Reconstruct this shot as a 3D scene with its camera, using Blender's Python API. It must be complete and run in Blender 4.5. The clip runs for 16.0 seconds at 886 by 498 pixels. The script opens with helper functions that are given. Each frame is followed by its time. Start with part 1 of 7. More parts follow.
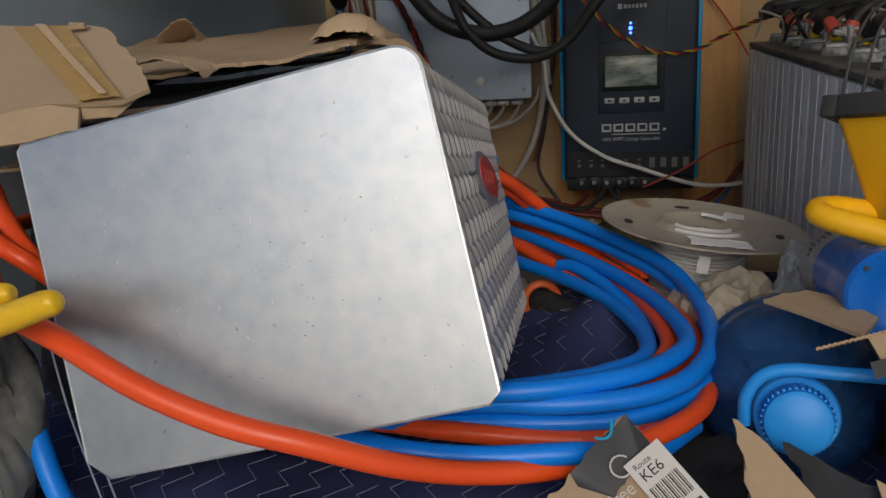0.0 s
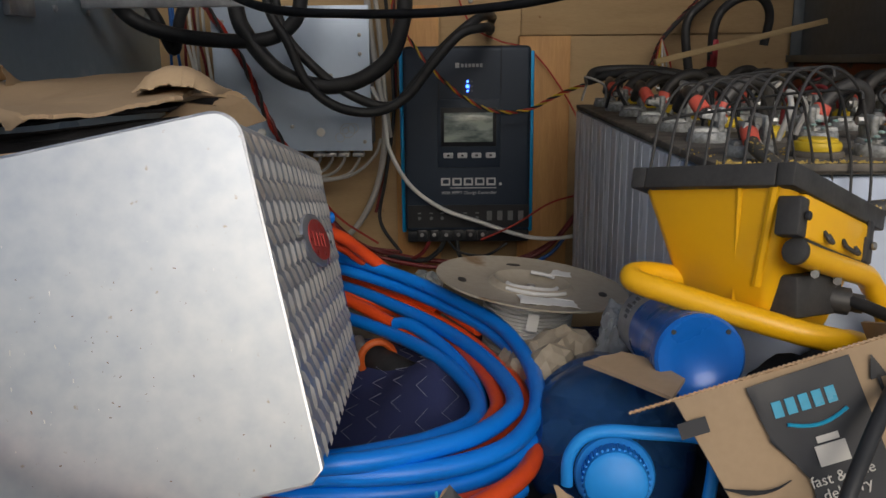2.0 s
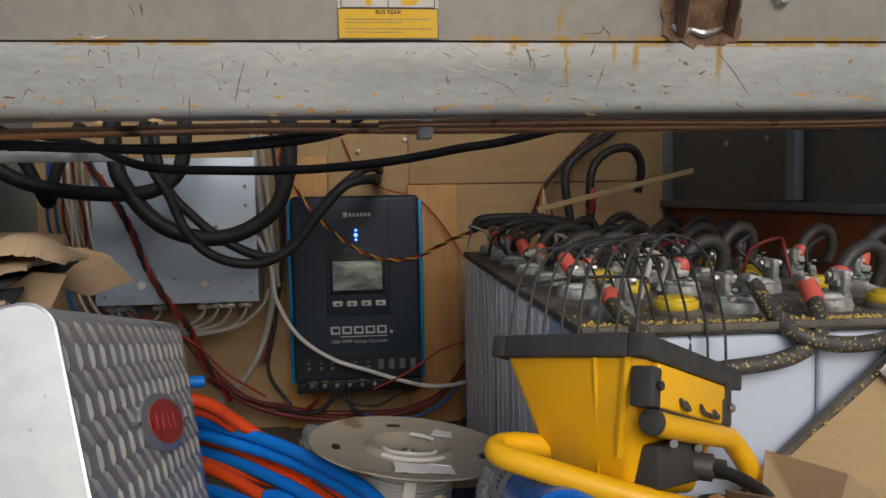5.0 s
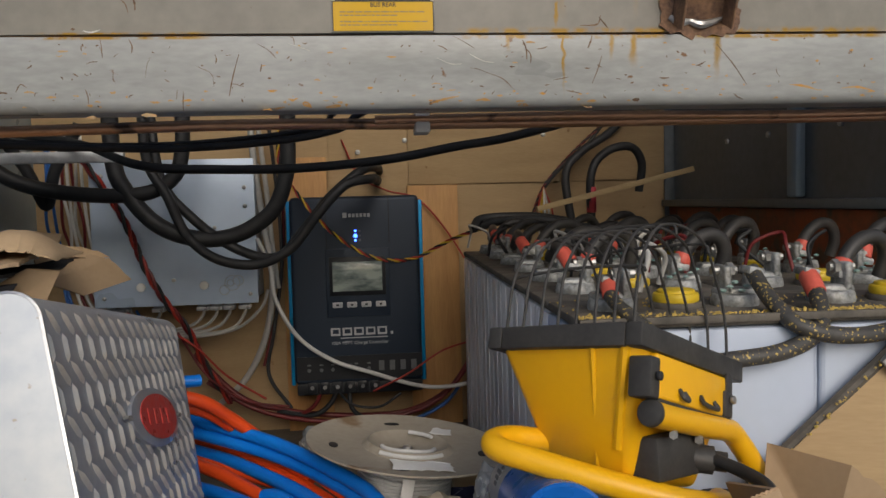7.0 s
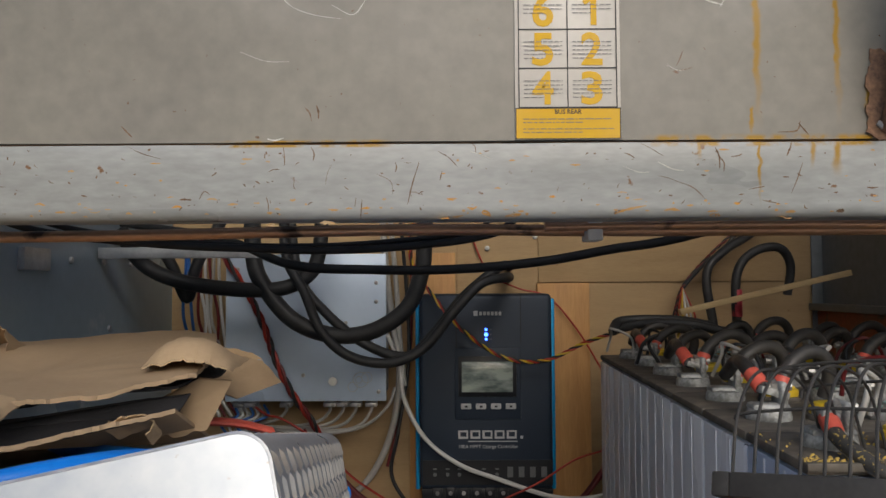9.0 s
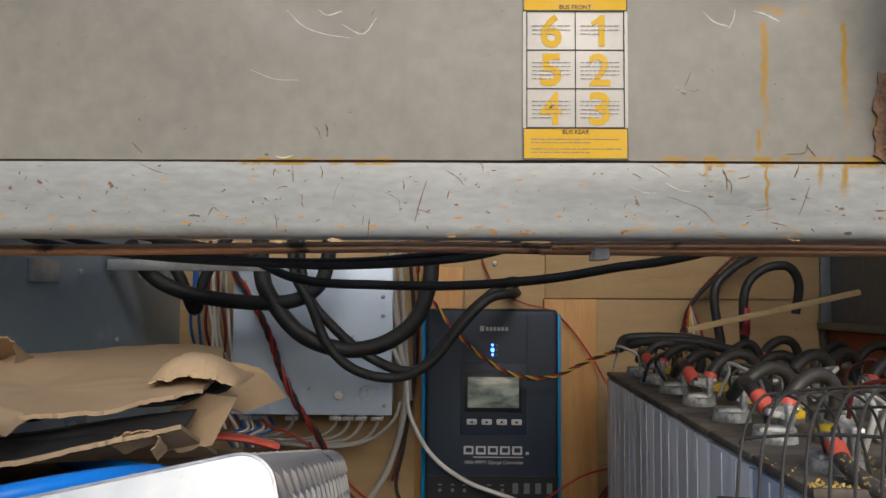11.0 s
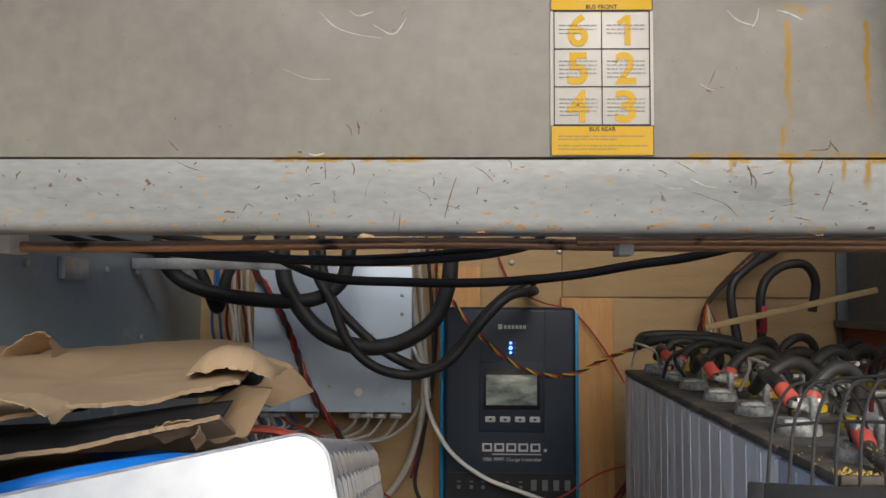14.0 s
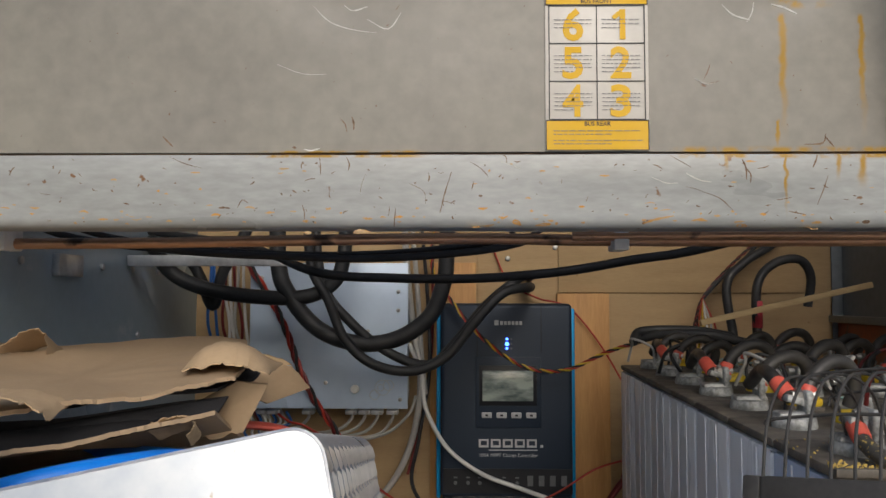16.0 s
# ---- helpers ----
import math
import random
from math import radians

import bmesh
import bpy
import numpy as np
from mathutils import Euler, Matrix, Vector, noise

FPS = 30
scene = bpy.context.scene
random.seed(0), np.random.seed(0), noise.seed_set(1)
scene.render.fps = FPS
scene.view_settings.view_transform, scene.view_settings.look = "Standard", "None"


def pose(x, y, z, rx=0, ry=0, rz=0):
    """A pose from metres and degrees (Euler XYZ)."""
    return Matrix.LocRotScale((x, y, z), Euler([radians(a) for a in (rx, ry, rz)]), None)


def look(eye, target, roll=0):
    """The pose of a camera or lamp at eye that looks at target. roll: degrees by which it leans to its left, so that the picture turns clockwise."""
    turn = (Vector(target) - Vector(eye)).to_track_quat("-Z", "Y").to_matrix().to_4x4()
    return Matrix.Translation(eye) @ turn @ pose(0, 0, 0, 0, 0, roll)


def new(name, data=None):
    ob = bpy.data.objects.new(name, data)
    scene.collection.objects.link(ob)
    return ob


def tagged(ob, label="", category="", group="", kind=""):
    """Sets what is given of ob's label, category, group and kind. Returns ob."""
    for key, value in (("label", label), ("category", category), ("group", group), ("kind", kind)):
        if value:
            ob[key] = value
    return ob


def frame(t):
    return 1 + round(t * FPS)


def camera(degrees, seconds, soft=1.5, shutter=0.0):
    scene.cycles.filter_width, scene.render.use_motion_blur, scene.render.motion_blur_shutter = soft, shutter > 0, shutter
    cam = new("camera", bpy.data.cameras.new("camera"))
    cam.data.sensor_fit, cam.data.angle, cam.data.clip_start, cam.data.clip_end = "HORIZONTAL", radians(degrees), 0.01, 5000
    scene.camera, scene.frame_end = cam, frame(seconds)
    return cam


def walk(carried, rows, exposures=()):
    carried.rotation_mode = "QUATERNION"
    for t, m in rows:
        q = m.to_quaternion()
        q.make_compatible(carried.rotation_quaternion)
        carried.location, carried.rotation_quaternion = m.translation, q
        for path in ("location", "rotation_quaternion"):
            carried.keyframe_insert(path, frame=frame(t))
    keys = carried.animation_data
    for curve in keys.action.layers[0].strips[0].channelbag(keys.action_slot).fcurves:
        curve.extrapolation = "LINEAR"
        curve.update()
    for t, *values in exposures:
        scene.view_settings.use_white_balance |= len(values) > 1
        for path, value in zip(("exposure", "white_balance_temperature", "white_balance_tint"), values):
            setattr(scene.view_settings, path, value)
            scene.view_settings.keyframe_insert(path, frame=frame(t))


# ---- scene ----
cam = camera(58.0, 16.0)
PATH = [
    (0, (0.428, 0.427, 1.061), (0.038, 2.309, 0.507), -3.4),
    (0.5, (0.413, 0.418, 1.068), (0.017, 2.302, 0.525), -2.6),
    (1, (0.421, 0.423, 1.064), (0.032, 2.315, 0.546), -2.7),
    (1.5, (0.444, 0.438, 1.075), (0.277, 2.37, 0.588), -1.7),
    (2, (0.443, 0.44, 1.076), (0.43, 2.386, 0.615), -0.6),
    (2.5, (0.454, 0.441, 1.092), (0.441, 2.417, 0.783), -0.9),
    (3, (0.478, 0.455, 1.104), (0.614, 2.432, 0.828), -0.8),
    (3.5, (0.497, 0.459, 1.12), (0.733, 2.439, 0.971), -1.3),
    (4, (0.493, 0.46, 1.112), (0.733, 2.441, 0.978), -1.4),
    (4.5, (0.49, 0.46, 1.102), (0.718, 2.442, 0.963), -1.1),
    (5, (0.489, 0.463, 1.104), (0.705, 2.446, 0.968), -1.1),
    (7.5, (0.497, 0.476, 1.09), (0.706, 2.462, 0.969), -1.5),
    (8, (0.458, 0.492, 1.101), (0.643, 2.482, 1.026), -0.8),
    (8.1, (0.441, 0.496, 1.113), (0.627, 2.487, 1.088), -0.7),
    (8.5, (0.407, 0.516, 1.13), (0.532, 2.51, 1.218), -0.4),
    (9, (0.407, 0.523, 1.122), (0.396, 2.521, 1.215), -0.3),
    (9.2, (0.409, 0.523, 1.113), (0.404, 2.521, 1.207), -0.4),
    (11.5, (0.408, 0.518, 1.131), (0.372, 2.514, 1.256), 0.5),
    (12, (0.4, 0.514, 1.122), (0.363, 2.51, 1.245), 0.5),
    (12.5, (0.398, 0.508, 1.121), (0.358, 2.504, 1.243), 0.4),
    (13, (0.389, 0.509, 1.121), (0.345, 2.505, 1.246), 0.3),
    (13.5, (0.385, 0.502, 1.122), (0.335, 2.497, 1.249), 0.2),
    (14, (0.387, 0.503, 1.12), (0.335, 2.498, 1.248), 0.3),
    (14.5, (0.388, 0.508, 1.122), (0.337, 2.504, 1.249), 0.2),
    (15, (0.388, 0.508, 1.119), (0.341, 2.503, 1.247), 0.1),
    (15.5, (0.388, 0.507, 1.118), (0.341, 2.502, 1.242), 0.2),
    (16, (0.388, 0.504, 1.118), (0.345, 2.5, 1.239), 0.1),
]
EXPOSURES = [(0.0, -0.64, 6350, 10), (2.0, -0.55, 6350, 10), (3.0, -0.46, 6450, 10), (4.0, -0.12, 6500, 10), (5.0, -0.38, 6450, 10), (7.5, -0.38, 6450, 10), (8.5, -0.40, 6400, 10), (9.0, -0.27, 6350, 10), (11.5, -0.05, 6350, 10), (16.0, -0.08, 6350, 10)]
walk(cam, [(t, look(eye, target, roll)) for t, eye, target, roll in PATH], EXPOSURES)

from mathutils.bvhtree import BVHTree

# ---- world and light ----
world = bpy.data.worlds.new("world")
scene.world = world
world.use_nodes = True
wn, wl = world.node_tree.nodes, world.node_tree.links
sky = wn.new("ShaderNodeTexSky")
sky.sky_type = "NISHITA"
sky.sun_disc = False
SUN_UP, SUN_TURN = 28.0, 172.0
sky.sun_elevation, sky.sun_rotation = radians(SUN_UP), radians(SUN_TURN)
sky.dust_density = 3.0
wl.new(sky.outputs[0], wn["Background"].inputs[0])
wn["Background"].inputs[1].default_value = 0.15
sun = new("sun", bpy.data.lights.new("sun", "SUN"))
sun.data.energy, sun.data.angle, sun.data.color = 1.15, radians(32), (1.0, 0.97, 0.93)
a, e = radians(SUN_TURN), radians(SUN_UP)
sun.matrix_world = look((math.sin(a) * math.cos(e) * 20, math.cos(a) * math.cos(e) * 20, math.sin(e) * 20), (0, 0, 0))

# ---- materials ----


def material(name, color, color2=None, rough=0.5, metal=0.0, scale=20.0, fine=180.0, amount=0.5, bump=0.1, stretch=(1, 1, 1),
             rough_var=0.12, spot=None, spot_scale=30.0, spot_at=0.68, spot_soft=0.05, trans=0.0, coat=0.0, ior=1.45, random_amount=0.0):
    """A surface with broad mottling, fine grain, relief and, if given, spots of dirt or wear."""
    m = bpy.data.materials.new(name)
    m.use_nodes = True
    n, l = m.node_tree.nodes, m.node_tree.links
    b = n["Principled BSDF"]
    co = n.new("ShaderNodeTexCoord")
    mp = n.new("ShaderNodeMapping")
    mp.inputs["Scale"].default_value = stretch
    l.new(co.outputs["Object"], mp.inputs[0])
    broad, grain = n.new("ShaderNodeTexNoise"), n.new("ShaderNodeTexNoise")
    for t, sc, det in ((broad, scale, 4.0), (grain, fine, 3.0)):
        t.inputs["Scale"].default_value, t.inputs["Detail"].default_value = sc, det
        l.new(mp.outputs[0], t.inputs["Vector"])
    add = n.new("ShaderNodeMix")
    add.data_type = "FLOAT"
    add.inputs[0].default_value = 0.35
    l.new(broad.outputs[0], add.inputs[2])
    l.new(grain.outputs[0], add.inputs[3])
    ramp = n.new("ShaderNodeMapRange")
    ramp.inputs[1].default_value, ramp.inputs[2].default_value = 0.5 - 0.22 / max(amount, 0.05) * 0.5, 0.5 + 0.22 / max(amount, 0.05) * 0.5
    l.new(add.outputs[0], ramp.inputs[0])
    mix = n.new("ShaderNodeMix")
    mix.data_type = "RGBA"
    c2 = color2 or tuple(c * 0.72 for c in color)
    mix.inputs[6].default_value, mix.inputs[7].default_value = (*c2, 1), (*color, 1)
    l.new(ramp.outputs[0], mix.inputs[0])
    out = mix.outputs[2]
    if spot:
        sp = n.new("ShaderNodeTexNoise")
        sp.inputs["Scale"].default_value, sp.inputs["Detail"].default_value = spot_scale, 6.0
        l.new(co.outputs["Object"], sp.inputs["Vector"])
        mr = n.new("ShaderNodeMapRange")
        mr.inputs[1].default_value, mr.inputs[2].default_value = spot_at, spot_at + spot_soft
        l.new(sp.outputs[0], mr.inputs[0])
        m2 = n.new("ShaderNodeMix")
        m2.data_type = "RGBA"
        m2.inputs[7].default_value = (*spot, 1)
        l.new(mr.outputs[0], m2.inputs[0])
        l.new(out, m2.inputs[6])
        out = m2.outputs[2]
    if random_amount:
        info, hsv = n.new("ShaderNodeObjectInfo"), n.new("ShaderNodeHueSaturation")
        rr = n.new("ShaderNodeMapRange")
        rr.inputs[3].default_value, rr.inputs[4].default_value = 1 - random_amount, 1 + random_amount
        l.new(info.outputs["Random"], rr.inputs[0])
        l.new(rr.outputs[0], hsv.inputs["Value"])
        l.new(out, hsv.inputs["Color"])
        out = hsv.outputs[0]
    l.new(out, b.inputs["Base Color"])
    rm = n.new("ShaderNodeMapRange")
    rm.inputs[3].default_value, rm.inputs[4].default_value = max(0.02, rough - rough_var), min(1, rough + rough_var)
    rm.inputs[1].default_value, rm.inputs[2].default_value = 0.3, 0.7
    l.new(broad.outputs[0], rm.inputs[0])
    l.new(rm.outputs[0], b.inputs["Roughness"])
    b.inputs["Metallic"].default_value = metal
    b.inputs["IOR"].default_value = ior
    b.inputs["Transmission Weight"].default_value = trans
    b.inputs["Coat Weight"].default_value = coat
    if bump:
        bp = n.new("ShaderNodeBump")
        bp.inputs["Strength"].default_value, bp.inputs["Distance"].default_value = bump, 0.002
        l.new(add.outputs[0], bp.inputs["Height"])
        l.new(bp.outputs[0], b.inputs["Normal"])
    return m


def glow(name, color, strength):
    m = bpy.data.materials.new(name)
    m.use_nodes = True
    b = m.node_tree.nodes["Principled BSDF"]
    b.inputs["Base Color"].default_value = (*color, 1)
    b.inputs["Emission Color"].default_value, b.inputs["Emission Strength"].default_value = (*color, 1), strength
    return m


M = {}
M["plywood"] = material("plywood", (0.45, 0.322, 0.172), (0.33, 0.222, 0.110), 0.7, 0, 5, 60, 0.5, 0.15, (1.0, 1.0, 7.0), spot=(0.22, 0.12, 0.05), spot_scale=22, spot_at=0.72)
M["pine"] = material("pine", (0.60, 0.34, 0.13), (0.42, 0.21, 0.07), 0.6, 0, 7, 50, 0.6, 0.2, (9.0, 1.0, 0.7), spot=(0.16, 0.07, 0.03), spot_scale=16, spot_at=0.74)
M["batten"] = material("batten", (0.50, 0.38, 0.20), (0.36, 0.25, 0.12), 0.75, 0, 12, 90, 0.6, 0.3, (0.6, 2, 4))
M["grey_paint"] = material("grey_paint", (0.240, 0.227, 0.196), (0.175, 0.165, 0.144), 0.44, 0, 4.5, 60, 0.8, 0.06, spot=(0.13, 0.07, 0.035), spot_scale=75, spot_at=0.735, spot_soft=0.02)
M["rail_paint"] = material("rail_paint", (0.355, 0.370, 0.364), (0.248, 0.258, 0.253), 0.36, 0.0, 6, 90, 0.8, 0.08, (0.6, 1, 2), spot=(0.17, 0.09, 0.04), spot_scale=48, spot_at=0.69, spot_soft=0.03)
M["rust"] = material("rust", (0.30, 0.175, 0.105), (0.115, 0.07, 0.05), 0.85, 0.1, 45, 260, 0.9, 0.7)
M["rust_stain"] = material("rust_stain", (0.52, 0.245, 0.04), (0.42, 0.29, 0.15), 0.6, 0, 60, 200, 0.9, 0.05, (1, 1, 0.25))
M["scratch"] = material("scratch", (0.10, 0.06, 0.035), (0.19, 0.12, 0.07), 0.8, 0, 80, 300, 0.8, 0.1)
M["bare_metal"] = material("bare_metal", (0.5, 0.5, 0.5), (0.33, 0.32, 0.31), 0.4, 0.8, 50, 300, 0.6, 0.1)
M["left_metal"] = material("left_metal", (0.36, 0.45, 0.51), (0.285, 0.36, 0.42), 0.36, 0.1, 4, 50, 0.5, 0.05, spot=(0.58, 0.61, 0.62), spot_scale=9, spot_at=0.66, spot_soft=0.1)
M["dark_metal"] = material("dark_metal", (0.20, 0.22, 0.235), (0.13, 0.145, 0.155), 0.42, 0.2, 6, 60, 0.6, 0.05)
M["orange_paint"] = material("orange_paint", (0.36, 0.075, 0.02), (0.11, 0.04, 0.02), 0.5, 0, 12, 80, 0.6, 0.05, spot=(0.08, 0.05, 0.03), spot_scale=20, spot_at=0.6)
M["galvanised"] = material("galvanised", (0.62, 0.64, 0.65), (0.45, 0.47, 0.49), 0.38, 0.7, 25, 120, 0.8, 0.05)
M["copper"] = material("copper", (0.72, 0.42, 0.25), (0.44, 0.25, 0.15), 0.38, 0.7, 10, 120, 0.8, 0.1, (0.6, 3, 3), spot=(0.12, 0.08, 0.06), spot_scale=14, spot_at=0.62)
M["aluminium"] = material("aluminium", (0.445, 0.465, 0.485), (0.28, 0.32, 0.375), 0.38, 1.0, 2.6, 70, 0.62, 0.05, rough_var=0.13, spot=(0.30, 0.28, 0.24), spot_scale=150, spot_at=0.70, spot_soft=0.05)
M["tread_alu"] = material("tread_alu", (0.50, 0.52, 0.55), (0.36, 0.38, 0.42), 0.34, 0.55, 14, 160, 0.6, 0.1)
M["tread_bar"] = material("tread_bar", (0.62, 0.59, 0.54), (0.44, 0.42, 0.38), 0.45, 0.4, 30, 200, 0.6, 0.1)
M["cut_edge"] = material("cut_edge", (0.66, 0.67, 0.68), (0.42, 0.43, 0.44), 0.45, 0.9, 50, 250, 0.6, 0.3)
M["emblem_red"] = material("emblem_red", (0.62, 0.055, 0.045), (0.45, 0.05, 0.04), 0.35, 0, 90, 300, 0.7, 0.1, spot=(0.5, 0.45, 0.42), spot_scale=120, spot_at=0.66)
M["hose_orange"] = material("hose_orange", (0.84, 0.092, 0.014), (0.72, 0.07, 0.012), 0.36, 0, 18, 160, 0.4, 0.03, rough_var=0.08)
M["hose_blue"] = material("hose_blue", (0.006, 0.225, 0.82), (0.005, 0.185, 0.70), 0.36, 0, 18, 160, 0.4, 0.03, rough_var=0.08)
M["cardboard"] = material("cardboard", (0.395, 0.285, 0.175), (0.318, 0.225, 0.135), 0.85, 0, 9, 160, 0.5, 0.12, spot=(0.33, 0.20, 0.10), spot_scale=8, spot_at=0.64, spot_soft=0.15)
M["card_edge"] = material("card_edge", (0.52, 0.36, 0.22), (0.30, 0.19, 0.10), 0.9, 0, 120, 500, 0.9, 0.5)
M["torn_paper"] = material("torn_paper", (0.47, 0.34, 0.205), (0.39, 0.275, 0.16), 0.9, 0, 25, 200, 0.5, 0.35)
M["pack_tape"] = material("pack_tape", (0.42, 0.262, 0.085), (0.36, 0.215, 0.065), 0.22, 0, 12, 80, 0.5, 0.05, coat=0.5)
M["tape_black"] = material("tape_black", (0.016, 0.018, 0.024), (0.010, 0.012, 0.016), 0.5, 0, 20, 90, 0.5, 0.08)
M["tape_blue"] = material("tape_blue", (0.02, 0.33, 0.52), rough=0.35, scale=60)
M["paper_white"] = material("paper_white", (0.86, 0.86, 0.84), (0.68, 0.67, 0.64), 0.55, 0, 30, 200, 0.4, 0.03)
M["ink"] = material("ink", (0.025, 0.025, 0.027), rough=0.6, scale=80)
M["label_yellow"] = material("label_yellow", (0.64, 0.385, 0.003), (0.58, 0.34, 0.003), 0.55, 0, 30, 150, 0.4, 0.02)
M["label_white"] = material("label_white", (0.55, 0.525, 0.48), (0.48, 0.455, 0.41), 0.4, 0, 20, 150, 0.5, 0.02)
M["ctl_grey"] = material("ctl_grey", (0.026, 0.039, 0.062), (0.020, 0.031, 0.050), 0.5, 0.2, 14, 500, 0.4, 0.05, rough_var=0.06)
M["ctl_dark"] = material("ctl_dark", (0.012, 0.014, 0.018), rough=0.45, scale=30)
M["ctl_blue"] = material("ctl_blue", (0.012, 0.32, 0.68), (0.01, 0.27, 0.60), 0.4, 0.3, 14, 300, 0.4, 0.02)
# Stretched pale and dark patches in the colour imitate reflections on the screen.
M["lcd"] = material("lcd", (0.40, 0.46, 0.42), (0.10, 0.13, 0.13), 0.10, 0, 13, 40, 1.0, 0.0, (1, 1, 2.6), rough_var=0.03)
M["silver_print"] = material("silver_print", (0.55, 0.56, 0.57), rough=0.4, scale=60)
M["dim_print"] = material("dim_print", (0.16, 0.165, 0.17), rough=0.5, scale=60)
M["led_blue"] = glow("led_blue", (0.05, 0.16, 1.0), 9.0)
M["ebox_grey"] = material("ebox_grey", (0.53, 0.635, 0.78), (0.45, 0.555, 0.70), 0.36, 0.1, 4, 60, 0.4, 0.03, spot=(0.25, 0.26, 0.28), spot_scale=24, spot_at=0.75)
M["black_rubber"] = material("black_rubber", (0.016, 0.0172, 0.0190), (0.030, 0.0305, 0.0315), 0.56, 0, 25, 160, 0.5, 0.1)
M["black_worn"] = material("black_worn", (0.022, 0.021, 0.021), (0.046, 0.043, 0.039), 0.5, 0, 30, 180, 0.7, 0.2, spot=(0.30, 0.23, 0.10), spot_scale=80, spot_at=0.73)
M["black_crumbed"] = material("black_crumbed", (0.034, 0.033, 0.032), (0.070, 0.066, 0.060), 0.5, 0, 30, 180, 0.7, 0.3, spot=(0.50, 0.36, 0.09), spot_scale=300, spot_at=0.60, spot_soft=0.03)
M["wire_red"] = material("wire_red", (0.40, 0.035, 0.02), (0.28, 0.025, 0.016), 0.45, scale=40)
M["wire_dark_red"] = material("wire_dark_red", (0.16, 0.018, 0.018), rough=0.45, scale=40)
M["wire_grey"] = material("wire_grey", (0.44, 0.43, 0.40), (0.34, 0.33, 0.31), 0.5, scale=40)
M["wire_white"] = material("wire_white", (0.66, 0.66, 0.64), (0.55, 0.55, 0.53), 0.45, scale=40)
M["wire_blue"] = material("wire_blue", (0.03, 0.12, 0.38), rough=0.45, scale=40)
M["wire_yellow"] = material("wire_yellow", (0.62, 0.42, 0.03), rough=0.45, scale=40)
M["shrink_red"] = material("shrink_red", (0.64, 0.115, 0.075), (0.48, 0.075, 0.05), 0.5, 0, 40, 200, 0.6, 0.1)
M["shrink_pink"] = material("shrink_pink", (0.50, 0.05, 0.07), rough=0.5, scale=40)
# Same plastic as case_front, lightened to make up for weak light on the sides.
M["case_lightened"] = material("case_lightened", (0.84, 0.86, 0.90), (0.72, 0.74, 0.78), 0.33, 0, 4, 60, 0.5, 0.03, (2, 2, 0.6))
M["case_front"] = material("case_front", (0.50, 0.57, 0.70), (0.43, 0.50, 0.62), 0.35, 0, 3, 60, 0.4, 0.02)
M["lid_black"] = material("lid_black", (0.075, 0.069, 0.060), (0.15, 0.13, 0.105), 0.7, 0, 25, 180, 0.7, 0.3)
M["lead"] = material("lead", (0.43, 0.44, 0.43), (0.17, 0.17, 0.16), 0.5, 0.25, 70, 250, 0.9, 0.4)
M["verdigris"] = material("verdigris", (0.18, 0.36, 0.33), (0.30, 0.36, 0.33), 0.8, 0, 70, 250, 0.9, 0.4)
M["cap_yellow"] = material("cap_yellow", (0.72, 0.50, 0.02), (0.60, 0.42, 0.03), 0.45, 0, 40, 200, 0.5, 0.1, spot=(0.35, 0.32, 0.25), spot_scale=80, spot_at=0.66)
M["bolt"] = material("bolt", (0.50, 0.50, 0.48), (0.32, 0.31, 0.29), 0.42, 0.8, 90, 300, 0.7, 0.1)
M["foam_crumb"] = material("foam_crumb", (0.58, 0.42, 0.10), (0.42, 0.30, 0.09), 0.9, 0, 90, 300, 0.8, 0.4)
M["lamp_yellow"] = material("lamp_yellow", (0.90, 0.485, 0.006), (0.84, 0.435, 0.006), 0.38, 0, 10, 160, 0.35, 0.03, rough_var=0.08, coat=0.15)
M["lamp_black"] = material("lamp_black", (0.030, 0.029, 0.028), (0.050, 0.047, 0.043), 0.55, 0, 30, 240, 0.6, 0.2)
M["glass"] = material("glass", (0.9, 0.92, 0.92), rough=0.05, rough_var=0.01, trans=1.0, bump=0)
M["jug_blue"] = material("jug_blue", (0.07, 0.22, 0.62), (0.055, 0.19, 0.54), 0.12, 0, 8, 80, 0.4, 0.06, trans=0.78, ior=1.2, rough_var=0.05)
M["cap_blue"] = material("cap_blue", (0.02, 0.30, 0.82), (0.02, 0.26, 0.72), 0.42, 0, 20, 200, 0.4, 0.03)
M["can_blue"] = material("can_blue", (0.010, 0.15, 0.60), (0.008, 0.125, 0.50), 0.3, 0.1, 20, 160, 0.4, 0.02, coat=0.3)
M["spool_card"] = material("spool_card", (0.40, 0.36, 0.29), (0.30, 0.26, 0.20), 0.6, 0, 12, 120, 0.6, 0.15, spot=(0.20, 0.13, 0.07), spot_scale=14, spot_at=0.62, spot_soft=0.1)
M["crumple"] = material("crumple", (0.42, 0.36, 0.27), (0.30, 0.25, 0.18), 0.5, 0, 25, 120, 0.7, 0.3)
M["film"] = material("film", (0.60, 0.62, 0.62), (0.45, 0.47, 0.47), 0.25, 0, 18, 90, 0.7, 0.2, trans=0.45)
M["bag_grey"] = material("bag_grey", (0.20, 0.20, 0.18), (0.11, 0.11, 0.10), 0.3, 0, 14, 90, 0.8, 0.3, trans=0.2)
M["navy"] = material("navy", (0.032, 0.042, 0.125), (0.021, 0.028, 0.088), 0.9, 0, 14, 600, 0.6, 0.6, spot=(0.07, 0.075, 0.11), spot_scale=24, spot_at=0.67, spot_soft=0.1)
